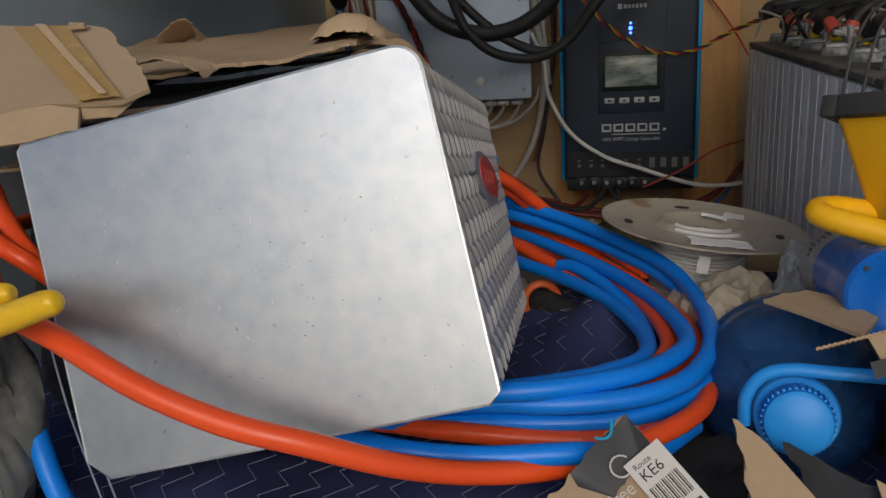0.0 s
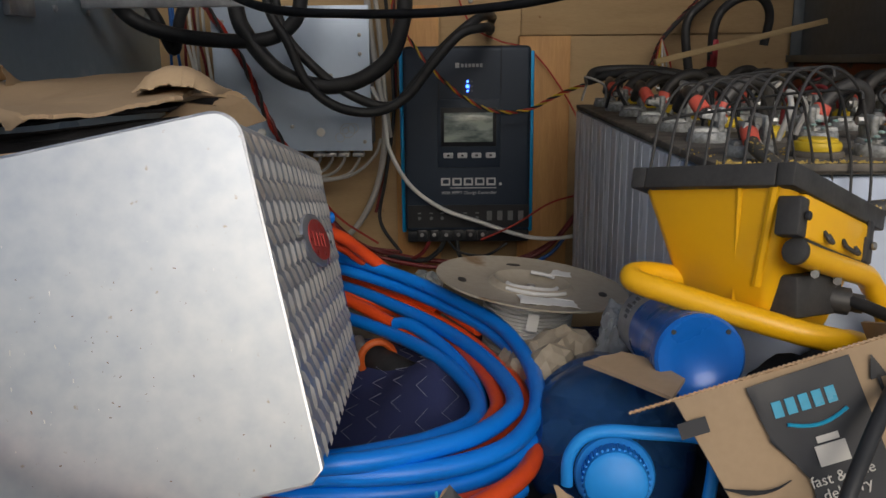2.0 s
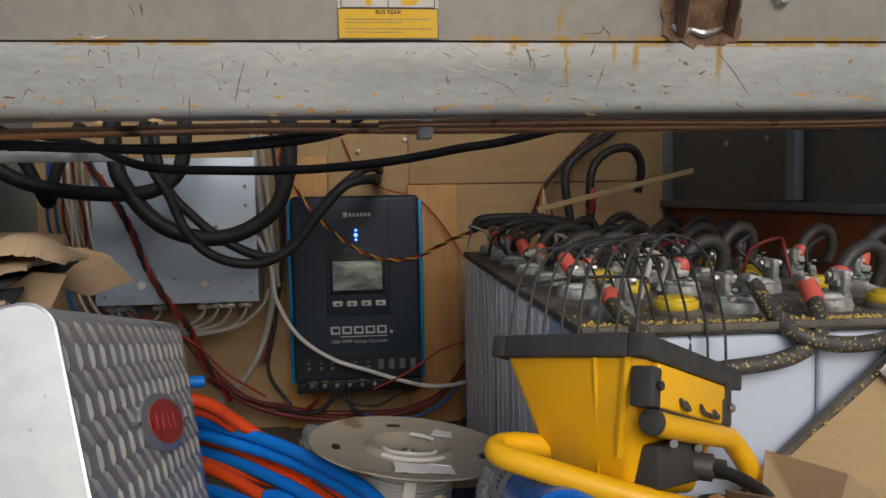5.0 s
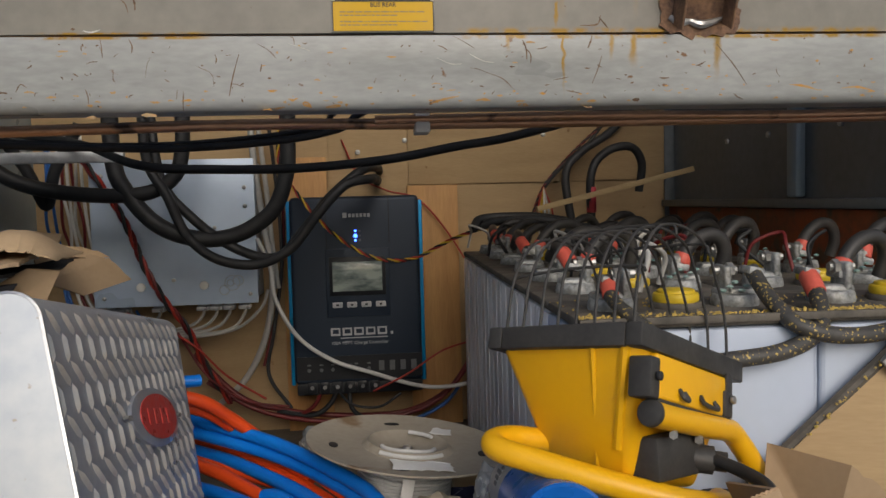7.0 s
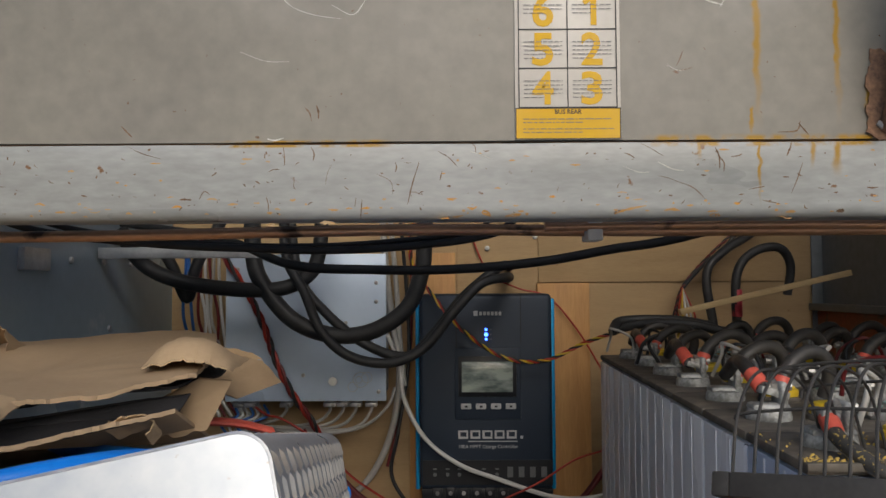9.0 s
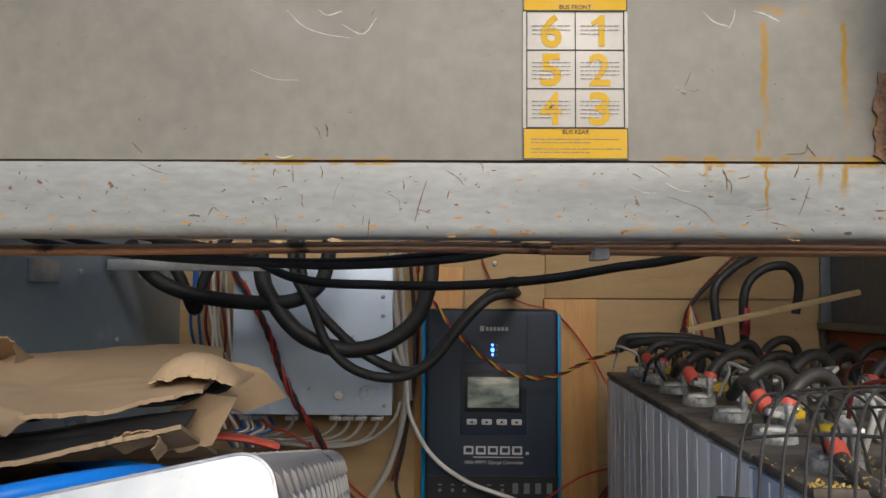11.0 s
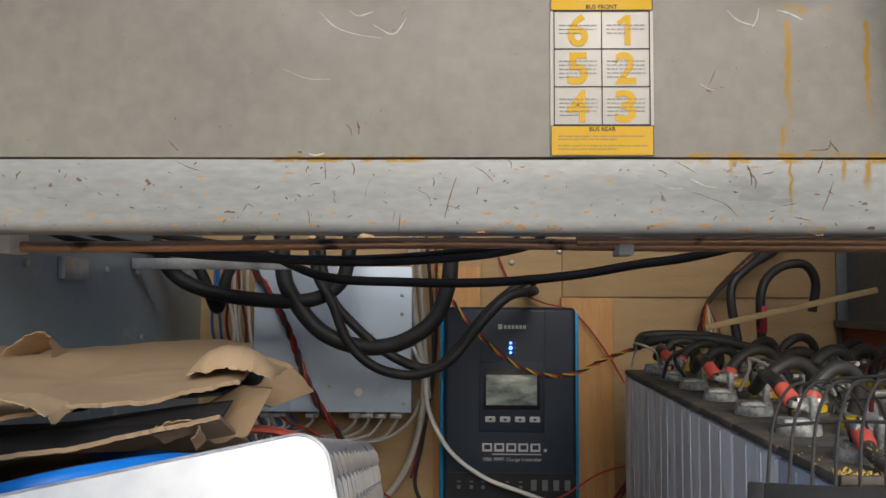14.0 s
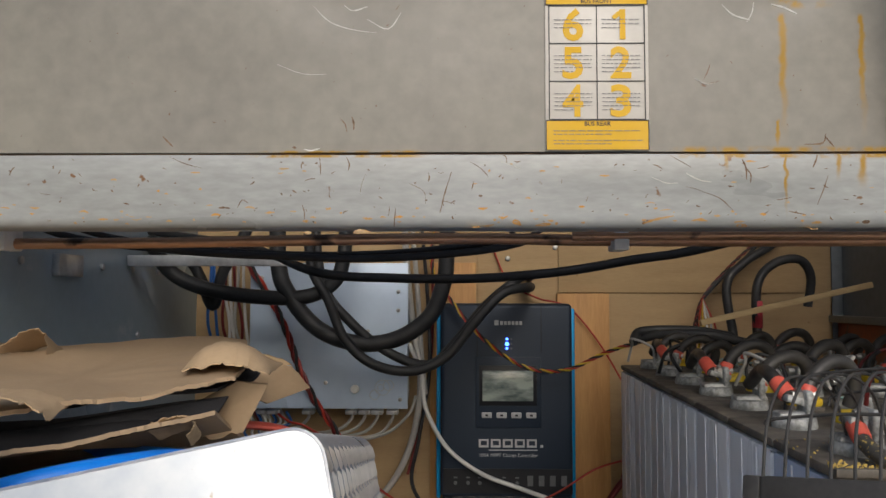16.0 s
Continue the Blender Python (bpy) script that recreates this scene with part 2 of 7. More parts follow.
# Black for cloth, and for sheets that stand in for shade.
M["black_cloth_and_shade"] = material("black_cloth_and_shade", (0.010, 0.010, 0.012), (0.018, 0.018, 0.021), 0.9, 0, 18, 600, 0.6, 0.6)
M["chip_pale"] = material("chip_pale", (0.62, 0.62, 0.59), (0.42, 0.41, 0.37), 0.5, 0, 60, 250, 0.7, 0.1)
M["thread"] = material("thread", (0.26, 0.28, 0.38), rough=0.9, scale=200)
M["tool_yellow"] = material("tool_yellow", (0.80, 0.50, 0.012), (0.70, 0.42, 0.012), 0.42, 0, 20, 160, 0.4, 0.05)
M["tool_orange"] = material("tool_orange", (0.68, 0.13, 0.02), rough=0.5, scale=40)
M["floor_board"] = material("floor_board", (0.15, 0.125, 0.095), (0.09, 0.075, 0.06), 0.8, 0, 9, 90, 0.7, 0.3)
# Colour lifted so the ground throws light up under the rail.
M["pale_ground"] = material("pale_ground", (0.56, 0.55, 0.52), (0.44, 0.43, 0.40), 0.9, 0, 1.5, 40, 0.7, 0.5)
# Dark colour of the added block that darkens low reflections.
M["backdrop_dark"] = material("backdrop_dark", (0.07, 0.09, 0.05), (0.035, 0.05, 0.03), 0.9, 0, 0.4, 6, 0.8, 0.5)



def rust_runs(m, seams, runs, color=(0.30, 0.165, 0.0)):
    """Adds rust that has run down from seams: seams are (x0, x1, z, half height), runs are (x, top, bottom, half width)."""
    n, l = m.node_tree.nodes, m.node_tree.links
    b = n["Principled BSDF"]
    co, sep, nz = n.new("ShaderNodeTexCoord"), n.new("ShaderNodeSeparateXYZ"), n.new("ShaderNodeTexNoise")
    l.new(co.outputs["Object"], sep.inputs[0])
    nz.inputs["Scale"].default_value, nz.inputs["Detail"].default_value = 55.0, 5.0
    l.new(co.outputs["Object"], nz.inputs["Vector"])

    def calc(op, x, y=None, z=None):
        q = n.new("ShaderNodeMath")
        q.operation = op
        for i, v in enumerate((x, y, z)):
            if v is None:
                continue
            if isinstance(v, (int, float)):
                q.inputs[i].default_value = v
            else:
                l.new(v, q.inputs[i])
        return q.outputs[0]

    def soft(v, lo, hi):
        q = n.new("ShaderNodeMapRange")
        q.interpolation_type = "SMOOTHSTEP"
        q.inputs[1].default_value, q.inputs[2].default_value = lo, hi
        l.new(v, q.inputs[0])
        return q.outputs[0]

    sway = calc("MULTIPLY", calc("SUBTRACT", nz.outputs[0], 0.5), 0.012)
    x, z = calc("ADD", sep.outputs[0], sway), sep.outputs[2]
    total = None
    for x0, top, low, w in runs:
        side = soft(calc("ABSOLUTE", calc("SUBTRACT", x, x0)), w, w * 0.15)
        f = calc("MULTIPLY", side, calc("MULTIPLY", soft(z, low, low + (top - low) * 0.75), soft(z, top + 0.004, top - 0.002)))
        total = f if total is None else calc("MAXIMUM", total, f)
    for x0, x1, zz, h in seams:
        f = calc("MULTIPLY", soft(calc("ABSOLUTE", calc("SUBTRACT", z, zz)), h, h * 0.2), calc("MULTIPLY", soft(x, x0, x0 + 0.03), soft(x, x1, x1 - 0.03)))
        f = calc("MULTIPLY", f, soft(nz.outputs[0], 0.38, 0.60))
        total = f if total is None else calc("MAXIMUM", total, f)
    total = calc("MULTIPLY", total, calc("ADD", calc("MULTIPLY", nz.outputs[0], 1.35), 0.3))
    mix = n.new("ShaderNodeMix")
    mix.data_type = "RGBA"
    mix.inputs[7].default_value = (*color, 1)
    old = b.inputs["Base Color"].links[0].from_socket
    l.new(old, mix.inputs[6])
    l.new(total, mix.inputs[0])
    l.new(mix.outputs[2], b.inputs["Base Color"])


rust_runs(M["grey_paint"], ((0.60, 1.10, 1.2685, 0.007), (0.16, 0.36, 1.2685, 0.003), (0.70, 0.78, 1.425, 0.008), (0.25, 0.28, 1.43, 0.006)),
          ((0.722, 1.412, 1.268, 0.0055), (0.803, 1.410, 1.275, 0.0050), (0.716, 1.30, 1.266, 0.003), (0.835, 1.33, 1.266, 0.006)))
rust_runs(M["rail_paint"], ((0.60, 1.10, 1.264, 0.004), (0.16, 0.36, 1.2645, 0.003)),
          ((0.7225, 1.266, 1.195, 0.0022), (0.800, 1.266, 1.225, 0.0060), (0.775, 1.266, 1.235, 0.004), (0.895, 1.266, 1.210, 0.0050), (0.66, 1.266, 1.245, 0.003)))

# ---- building helpers ----


def thing(name, at, label, category, group="", kind=""):
    ob = new(name)
    ob.empty_display_size = 0.05
    ob.matrix_basis = at if isinstance(at, Matrix) else Matrix.Translation(at)
    return tagged(ob, label, category, group, kind)


def finish(name, bm, mat, smooth=True):
    me = bpy.data.meshes.new(name)
    bmesh.ops.recalc_face_normals(bm, faces=bm.faces)
    bm.to_mesh(me)
    bm.free()
    for p in me.polygons:
        p.use_smooth = smooth
    me.materials.append(M[mat])
    if smooth:
        me.set_sharp_from_angle(angle=radians(38))
    return me


def part(name, bm, mat, parent, label="", smooth=True):
    """One mesh under a thing or a part; the bmesh is in world metres unless local is set on the thing."""
    ob = new(name, finish(name, bm, mat, smooth))
    ob.parent = parent
    if parent.data is None:
        ob.matrix_parent_inverse = parent.matrix_basis.inverted()
    return tagged(ob, label)


def solo(name, bm, mat, label, category, group="", kind="", smooth=True):
    return tagged(new(name, finish(name, bm, mat, smooth)), label, category, group, kind)


def box(lo, hi, bevel=0.0, m=None, seg=2):
    bm = bmesh.new()
    bmesh.ops.create_cube(bm, size=1.0)
    c, d = [(a + b) / 2 for a, b in zip(lo, hi)], [b - a for a, b in zip(lo, hi)]
    for v in bm.verts:
        v.co = Vector([v.co[i] * d[i] + c[i] for i in range(3)])
    if bevel:
        bmesh.ops.bevel(bm, geom=bm.edges[:], offset=bevel, segments=seg, affect="EDGES", profile=0.5)
    if m is not None:
        bm.transform(m)
    return bm


def merge(*bms):
    out = bms[0]
    for b in bms[1:]:
        me = bpy.data.meshes.new("t")
        b.to_mesh(me)
        b.free()
        out.from_mesh(me)
        bpy.data.meshes.remove(me)
    return out


def cyl(a, b, r, r2=None, seg=20, bevel=0.0):
    """A round bar or cone from a to b."""
    a, b = Vector(a), Vector(b)
    bm = bmesh.new()
    bmesh.ops.create_cone(bm, cap_ends=True, segments=seg, radius1=r, radius2=r if r2 is None else r2, depth=(b - a).length)
    if bevel:
        es = [e for e in bm.edges if abs(e.verts[0].co.z - e.verts[1].co.z) < 1e-6]
        bmesh.ops.bevel(bm, geom=es, offset=bevel, segments=2, affect="EDGES", profile=0.5)
    bm.transform(Matrix.Translation((a + b) / 2) @ (b - a).to_track_quat("Z", "Y").to_matrix().to_4x4())
    return bm


def spline(points, n=8, closed=False):
    """Catmull-Rom points through the given ones."""
    p = [Vector(q) for q in points]
    k = len(p)
    out = []
    for i in range(k if closed else k - 1):
        if closed:
            a, b, c, d = p[i - 1], p[i], p[(i + 1) % k], p[(i + 2) % k]
        else:
            b, c = p[i], p[i + 1]
            a = p[i - 1] if i else b * 2 - c
            d = p[i + 2] if i + 2 < k else c * 2 - b
        for j in range(n):
            t = j / n
            out.append(0.5 * (2 * b + (c - a) * t + (2 * a - 5 * b + 4 * c - d) * t * t + (3 * b - a - 3 * c + d) * t ** 3))
    if not closed:
        out.append(p[-1])
    return out


def tube(points, r, seg=10, n=8, closed=False, flat=1.0, raw=False):
    """A round (or flattened) tube along a smooth line; r may be a number or a list over the given points."""
    path = [Vector(q) for q in points] if raw else spline(points, n, closed)
    bm = bmesh.new()
    rings, up = [], None
    k = len(path)
    for i, q in enumerate(path):
        nxt = path[(i + 1) % k] if closed or i + 1 < k else q
        prv = path[i - 1] if closed or i else q
        d = (nxt - prv).normalized()
        if up is None:
            up = d.orthogonal().normalized() if abs(d.z) > 0.9 else (Vector((0, 0, 1)) - d * d.z).normalized()
        up = (up - d * up.dot(d)).normalized()
        side = d.cross(up)
        rad = r if not isinstance(r, (list, tuple)) else np.interp(i / (k - 1) * (len(r) - 1), range(len(r)), r)
        rings.append([bm.verts.new(q + (up * math.cos(t) * flat + side * math.sin(t)) * rad) for t in [2 * math.pi * j / seg for j in range(seg)]])
    for i in range(k if closed else k - 1):
        a, b = rings[i], rings[(i + 1) % k]
        for j in range(seg):
            bm.faces.new((a[j], a[(j + 1) % seg], b[(j + 1) % seg], b[j]))
    if not closed:
        bm.faces.new(rings[0])
        bm.faces.new(rings[-1])
    return bm


def lathe(profile, m, seg=40, close=True):
    """Turns (radius, height) pairs round z, then moves the shape by m."""
    bm = bmesh.new()
    rings = [[bm.verts.new((rr * math.cos(2 * math.pi * j / seg), rr * math.sin(2 * math.pi * j / seg), h)) for j in range(seg)] for rr, h in profile]
    for a, b in zip(rings, rings[1:]):
        for j in range(seg):
            bm.faces.new((a[j], a[(j + 1) % seg], b[(j + 1) % seg], b[j]))
    if close:
        bm.faces.new(rings[0])
        bm.faces.new(rings[-1])
    bm.transform(m)
    return bm


def frame_at(origin, xdir, zdir):
    """A pose whose x and z axes point the given ways."""
    z = Vector(zdir).normalized()
    x = Vector(xdir)
    x = (x - z * x.dot(z)).normalized()
    y = z.cross(x)
    m = Matrix((x, y, z)).transposed().to_4x4()
    m.translation = Vector(origin)
    return m


def card(corners, thick=0.004, ragged=(), step=0.008, rough=0.004, seed=0, bend=0.0):
    """A sheet of board with the given corners in order; the listed edges are torn."""
    rnd = random.Random(seed)
    p = [Vector(c) for c in corners]
    mid = sum(p, Vector()) / len(p)
    nrm = Vector()
    for i in range(len(p)):
        nrm += (p[i] - mid).cross(p[(i + 1) % len(p)] - mid)
    nrm.normalize()
    rim, torn = [], []
    for i in range(len(p)):
        a, b = p[i], p[(i + 1) % len(p)]
        k = max(2, int((b - a).length / step))
        inward = (mid - (a + b) / 2).normalized()
        for j in range(k):
            rim.append(a.lerp(b, j / k))
            torn.append(inward * rnd.uniform(-rough, rough) + nrm * rnd.uniform(-rough, rough) * 0.4 if i in ragged and j else Vector())
    bm = bmesh.new()
    size = max((q - mid).length for q in rim)
    levels = [0.2, 0.4, 0.6, 0.78, 0.92, 1.0]
    sides = []
    k = len(rim)
    for off in (0.0, thick):
        rings = []
        for lv in levels:
            ring = []
            for q, tr in zip(rim, torn):
                w = mid.lerp(q, lv) + (tr if lv == 1.0 else Vector())
                lift = noise.noise(w * 11 + Vector((seed, 0, 0))) * (abs(bend) * 1.6 + 0.0015) + noise.noise(w * 34 + Vector((0, seed, 0))) * (abs(bend) * 0.4 + 0.0005)
                ring.append(bm.verts.new(w + nrm * (off + bend * ((w - mid).length / size) ** 2 + lift)))
            rings.append(ring)
        c = bm.verts.new(mid + nrm * (off + noise.noise(mid * 11 + Vector((seed, 0, 0))) * (abs(bend) * 1.6 + 0.0015)))
        for j in range(k):
            bm.faces.new((c, rings[0][j], rings[0][(j + 1) % k]))
            for u, v in zip(rings, rings[1:]):
                bm.faces.new((u[j], u[(j + 1) % k], v[(j + 1) % k], v[j]))
        sides.append(rings[-1])
    for j in range(k):
        bm.faces.new((sides[0][j], sides[0][(j + 1) % k], sides[1][(j + 1) % k], sides[1][j]))
    return bm


def lettering(name, text, size, m, mat, parent, depth=0.0004, bold=0.0, align="LEFT", width=None):
    """Words in the built-in font, as a mesh lying in m's xy plane."""
    cu = bpy.data.curves.new(name, "FONT")
    cu.body, cu.size, cu.extrude, cu.offset, cu.align_x = text, size, depth, bold, align
    cu.resolution_u = 3
    tmp = bpy.data.objects.new("t", cu)
    me = bpy.data.meshes.new_from_object(tmp)
    bpy.data.objects.remove(tmp)
    bm = bmesh.new()
    bm.from_mesh(me)
    bpy.data.meshes.remove(me)
    if width:
        xs = [v.co.x for v in bm.verts]
        k = width / (max(xs) - min(xs))
        for v in bm.verts:
            v.co.x *= k
    bm.transform(m)
    return part(name, bm, mat, parent, smooth=False)


def patch(m, x0, y0, x1, y1, t=0.0004, bevel=0.0):
    """A thin slab in m's xy plane."""
    return box((x0, y0, 0), (x1, y1, t), bevel, m)

# ---- setting ----
LX, RX, BY, FZ, TZ = -0.24, 1.28, 2.40, 0.55, 1.84
# Out of view; acts as a pale reflector below the opening.
solo("ground", box((-60, -60, -0.05), (60, 60, 0.0)), "pale_ground", "unseen ground round the vehicle, kept pale to bounce light", "ground", kind="structure")
solo("floor", box((-0.6, 0.80, FZ - 0.04), (1.7, BY + 0.1, FZ)), "floor_board", "worn dark board floor of the compartment", "floor", kind="structure")
# Added out of view behind the camera to darken reflections near the horizon.
solo("backdrop", box((-40, -31, 0.0), (40, -30, 4.0)), "backdrop_dark", "unseen dark block added far behind the camera for reflections", "backdrop", kind="structure")
wall_back = solo("wall_back", box((-0.6, BY, FZ - 0.04), (1.7, BY + 0.03, TZ + 0.1)), "plywood", "unpainted plywood back wall", "wall", kind="structure")
part("plywood_sheet", box((0.43, BY - 0.006, 0.58), (0.615, BY + 0.001, 1.83), 0.001), "plywood", wall_back)
part("plywood_sheet", box((0.62, BY - 0.006, 1.13), (RX, BY + 0.001, 1.83), 0.001), "plywood", wall_back)
part("plank", box((0.614, 2.375, FZ), (0.735, BY - 0.007, 1.128), 0.002), "pine", wall_back, "orange pine plank screwed upright")
part("plank", box((0.318, 2.379, FZ), (0.425, BY - 0.001, 1.20), 0.002), "pine", wall_back, "orange pine plank screwed upright")
for x, z in ((0.612, 1.236), (0.95, 1.245), (0.70, 0.86), (0.655, 0.66), (0.50, 1.21)):
    part("screw", cyl((x, BY - 0.012, z), (x, BY, z), 0.006, seg=14, bevel=0.0015), "bolt", wall_back)
wall_left = solo("wall_left", box((LX - 0.03, 1.02, FZ - 0.04), (LX, BY + 0.03, TZ + 0.1)), "left_metal", "grey-blue sheet metal side wall", "wall", kind="structure")
for i in range(6):
    part("rivet", cyl((LX - 0.001, 1.5 + i * 0.13, 1.17), (LX + 0.004, 1.5 + i * 0.13, 1.17), 0.006, seg=12, bevel=0.001), "galvanised", wall_left)
for y, z in ((2.05, 1.045), (1.72, 1.02), (2.25, 0.94)):
    part("rivet", cyl((LX - 0.001, y, z), (LX + 0.004, y, z), 0.006, seg=12, bevel=0.001), "galvanised", wall_left)
part("bracket", box((LX, 1.72, 1.15), (LX + 0.012, 1.80, 1.185), 0.002), "galvanised", wall_left)
wall_right = solo("wall_right", box((RX, 1.38, FZ - 0.04), (RX + 0.03, BY + 0.03, TZ + 0.1)), "dark_metal", "dark grey sheet metal side wall", "wall", kind="structure")
part("rib", box((RX - 0.02, 1.80, 1.08), (RX, 1.835, TZ), 0.006), "left_metal", wall_right)
part("ledge", box((RX - 0.03, 1.39, 1.062), (RX, BY, 1.078), 0.002), "dark_metal", wall_right)
part("orange_panel", box((RX - 0.014, 1.39, FZ), (RX + 0.001, BY, 1.06), 0.001), "orange_paint", wall_right, "orange painted lower panel with grime")
part("corner_angle", box((RX - 0.025, BY - 0.012, 0.9), (RX, BY - 0.007, TZ), 0.001), "dark_metal", wall_right)
for y in (1.46, 1.58, 1.70, 1.93, 2.1):
    part("rivet", cyl((RX - 0.004, y, 1.2), (RX + 0.001, y, 1.2), 0.006, seg=12, bevel=0.001), "galvanised", wall_right)
solo("ceiling", box((-0.6, 1.55, TZ), (1.7, BY + 0.1, TZ + 0.04)), "dark_metal", "dark sheet metal ceiling of the compartment", "ceiling", kind="structure")

# ---- body panel over the opening ----
PY = 1.325
panel = thing("body_panel", (0.4, PY, 1.2), "grey painted steel body panel with rust, dents and scratches", "vehicle panel")


def extrude_x(profile, x0, x1, steps=40, wobble=0.0008):
    """A long moulding along x with the given (y, z) outline, slightly uneven."""
    bm = bmesh.new()
    rings = []
    for i in range(steps + 1):
        x = x0 + (x1 - x0) * i / steps
        rings.append([bm.verts.new((x, y + noise.noise((x * 7, y * 9, z * 9)) * wobble, z + noise.noise((x * 6, z * 8, 3)) * wobble)) for y, z in profile])
    k = len(profile)
    for a, b in zip(rings, rings[1:]):
        for j in range(k):
            bm.faces.new((a[j], a[(j + 1) % k], b[(j + 1) % k], b[j]))
    bm.faces.new(rings[0])
    bm.faces.new(rings[-1])
    return bm


arc = [(PY + 0.003 + 0.012 * (1 - math.cos(t)), 1.203 - 0.013 * math.sin(t)) for t in np.linspace(0.0, math.pi * 0.5, 7)]
part("lower_rail", extrude_x([(PY + 0.030, 1.2655), (PY - 0.001, 1.2655), (PY - 0.002, 1.262), (PY + 0.001, 1.235)] + arc + [(PY + 0.05, 1.190), (PY + 0.05, 1.196), (PY + 0.030, 1.199)], -0.75, 1.75, 90), "rail_paint", panel, "pale grey rail with rolled lower lip, chipped and rusty")
bm = bmesh.new()
nx, nz = 130, 20
grid = []
for i in range(nx + 1):
    col = []
    for j in range(nz + 1):
        x, z = -0.75 + 2.5 * i / nx, 1.2685 + 0.25 * j / nz
        y = PY + noise.noise((x * 3, z * 3, 5)) * 0.0022
        for cx, cz, rad, dep in ((0.27, 1.425, 0.035, 0.004), (0.22, 1.435, 0.02, 0.003), (0.70, 1.42, 0.03, 0.004), (0.745, 1.43, 0.02, 0.003), (0.06, 1.33, 0.09, 0.003)):
            d = math.hypot(x - cx, (z - cz) * 1.5) / rad
            y += dep * math.exp(-d * d)
        col.append(bm.verts.new((x, y, z)))
    grid.append(col)
for i in range(nx):
    for j in range(nz):
        bm.faces.new((grid[i][j], grid[i + 1][j], grid[i + 1][j + 1], grid[i][j + 1]))
r = bmesh.ops.extrude_face_region(bm, geom=bm.faces[:])
for v in [g for g in r["geom"] if isinstance(g, bmesh.types.BMVert)]:
    v.co.y += 0.02
part("upper_sheet", bm, "grey_paint", panel, "grey sheet steel with dents, scratches and rust runs")
part("seam_gap", box((-0.75, PY + 0.006, 1.2652), (1.75, PY + 0.02, 1.2690)), "scratch", panel)

copper_pipe = thing("copper_pipe", (0.4, 1.47, 1.187), "dull copper pipe clipped under the rail", "pipe")
part("pipe", tube([(-0.7, 1.47, 1.184), (-0.1, 1.47, 1.183), (0.35, 1.47, 1.189), (0.58, 1.472, 1.187), (0.9, 1.474, 1.187), (1.6, 1.478, 1.19)], 0.0068, 12, 10), "copper", copper_pipe)
part("pipe", tube([(0.52, 1.448, 1.190), (0.8, 1.448, 1.192), (1.1, 1.45, 1.19), (1.6, 1.45, 1.20)], 0.0055, 10, 10), "copper", copper_pipe)
for x in (0.578, -0.165):
    part("clip", box((x - 0.009, 1.444, 1.174), (x + 0.009, 1.486, 1.200), 0.002), "paper_white", copper_pipe, "pale plastic pipe clip")

# ---- electrical box ----
ebox = thing("electrical_box", (0.105, 2.31, 0.88), "grey painted steel electrical box with knockouts", "electrical box")
part("body", box((-0.058, 2.236, 0.884), (0.268, BY - 0.001, 1.188), 0.002), "ebox_grey", ebox)
part("cover", box((-0.066, 2.226, 0.880), (0.276, 2.2355, 1.192), 0.002), "ebox_grey", ebox)
for x, z in ((0.163, 0.922), (0.032, 0.922)):
    part("plug", cyl((x, 2.219, z), (x, 2.227, z), 0.0095, seg=20, bevel=0.002), "paper_white", ebox, "bright white plastic plug")
for x, z, rr in ((0.222, 0.925, 0.016), (0.235, 0.93, 0.011), (0.205, 0.91, 0.010), (0.218, 0.925, 0.007)):
    part("knockout_ring", tube([(x + rr * math.cos(t), 2.2258, z + rr * math.sin(t)) for t in np.linspace(0, 2 * math.pi, 20)[:-1]], 0.0007, 5, 1, True), "galvanised", ebox)
for x, z in ((0.255, 1.13), (0.255, 1.03), (0.255, 1.09), (0.10, 0.935), (0.19, 1.045), (-0.04, 1.16), (0.26, 0.9), (-0.045, 0.9)):
    part("screw", cyl((x, 2.222, z), (x, 2.227, z), 0.0042, seg=10, bevel=0.001), "bare_metal", ebox)
for i, x in enumerate((-0.045, -0.02, 0.055, 0.15, 0.178, 0.206, 0.240)):
    cl = part("cable_clamp", merge(cyl((x, 2.275, 0.868), (x, 2.275, 0.886), 0.011, seg=14), box((x - 0.013, 2.262, 0.862), (x + 0.013, 2.288, 0.872), 0.002)), "galvanised", ebox)
    part("clamp_screw", cyl((x + 0.008, 2.256, 0.867), (x + 0.008, 2.264, 0.867), 0.0035, seg=8), "bolt", cl)

# ---- charge controller ----
ctl = thing("charge_controller", (0.488, 2.33, 0.67), "dark grey solar charge controller with blue sides and screen", "charge controller")
CF = 2.243
part("housing", box((0.346, CF, 0.690), (0.630, 2.355, 1.105), 0.010, seg=3), "ctl_grey", ctl)
part("terminal_cover", box((0.350, CF + 0.008, 0.664), (0.630, 2.35, 0.690), 0.003), "ctl_dark", ctl)
part("side_fin", box((0.336, 2.275, 0.682), (0.3455, 2.372, 1.098), 0.003), "ctl_blue", ctl, "bright blue side cheek")
part("side_fin", box((0.6305, 2.275, 0.682), (0.640, 2.372, 1.094), 0.003), "ctl_blue", ctl, "bright blue side cheek")
part("heat_sink", box((0.350, 2.356, 0.69), (0.630, 2.374, 1.10), 0.002), "ctl_dark", ctl)
FM = frame_at((0, CF, 0), (1, 0, 0), (0, -1, 0))
for x in (0.424, 0.562):
    part("groove", patch(FM, x, 0.84 if x < 0.5 else 1.0, x + 0.0016, 1.106, 0.0005), "ctl_dark", ctl)
part("display_panel", box((0.421, CF - 0.003, 0.838), (0.562, CF + 0.003, 0.990), 0.003), "ctl_grey", ctl)
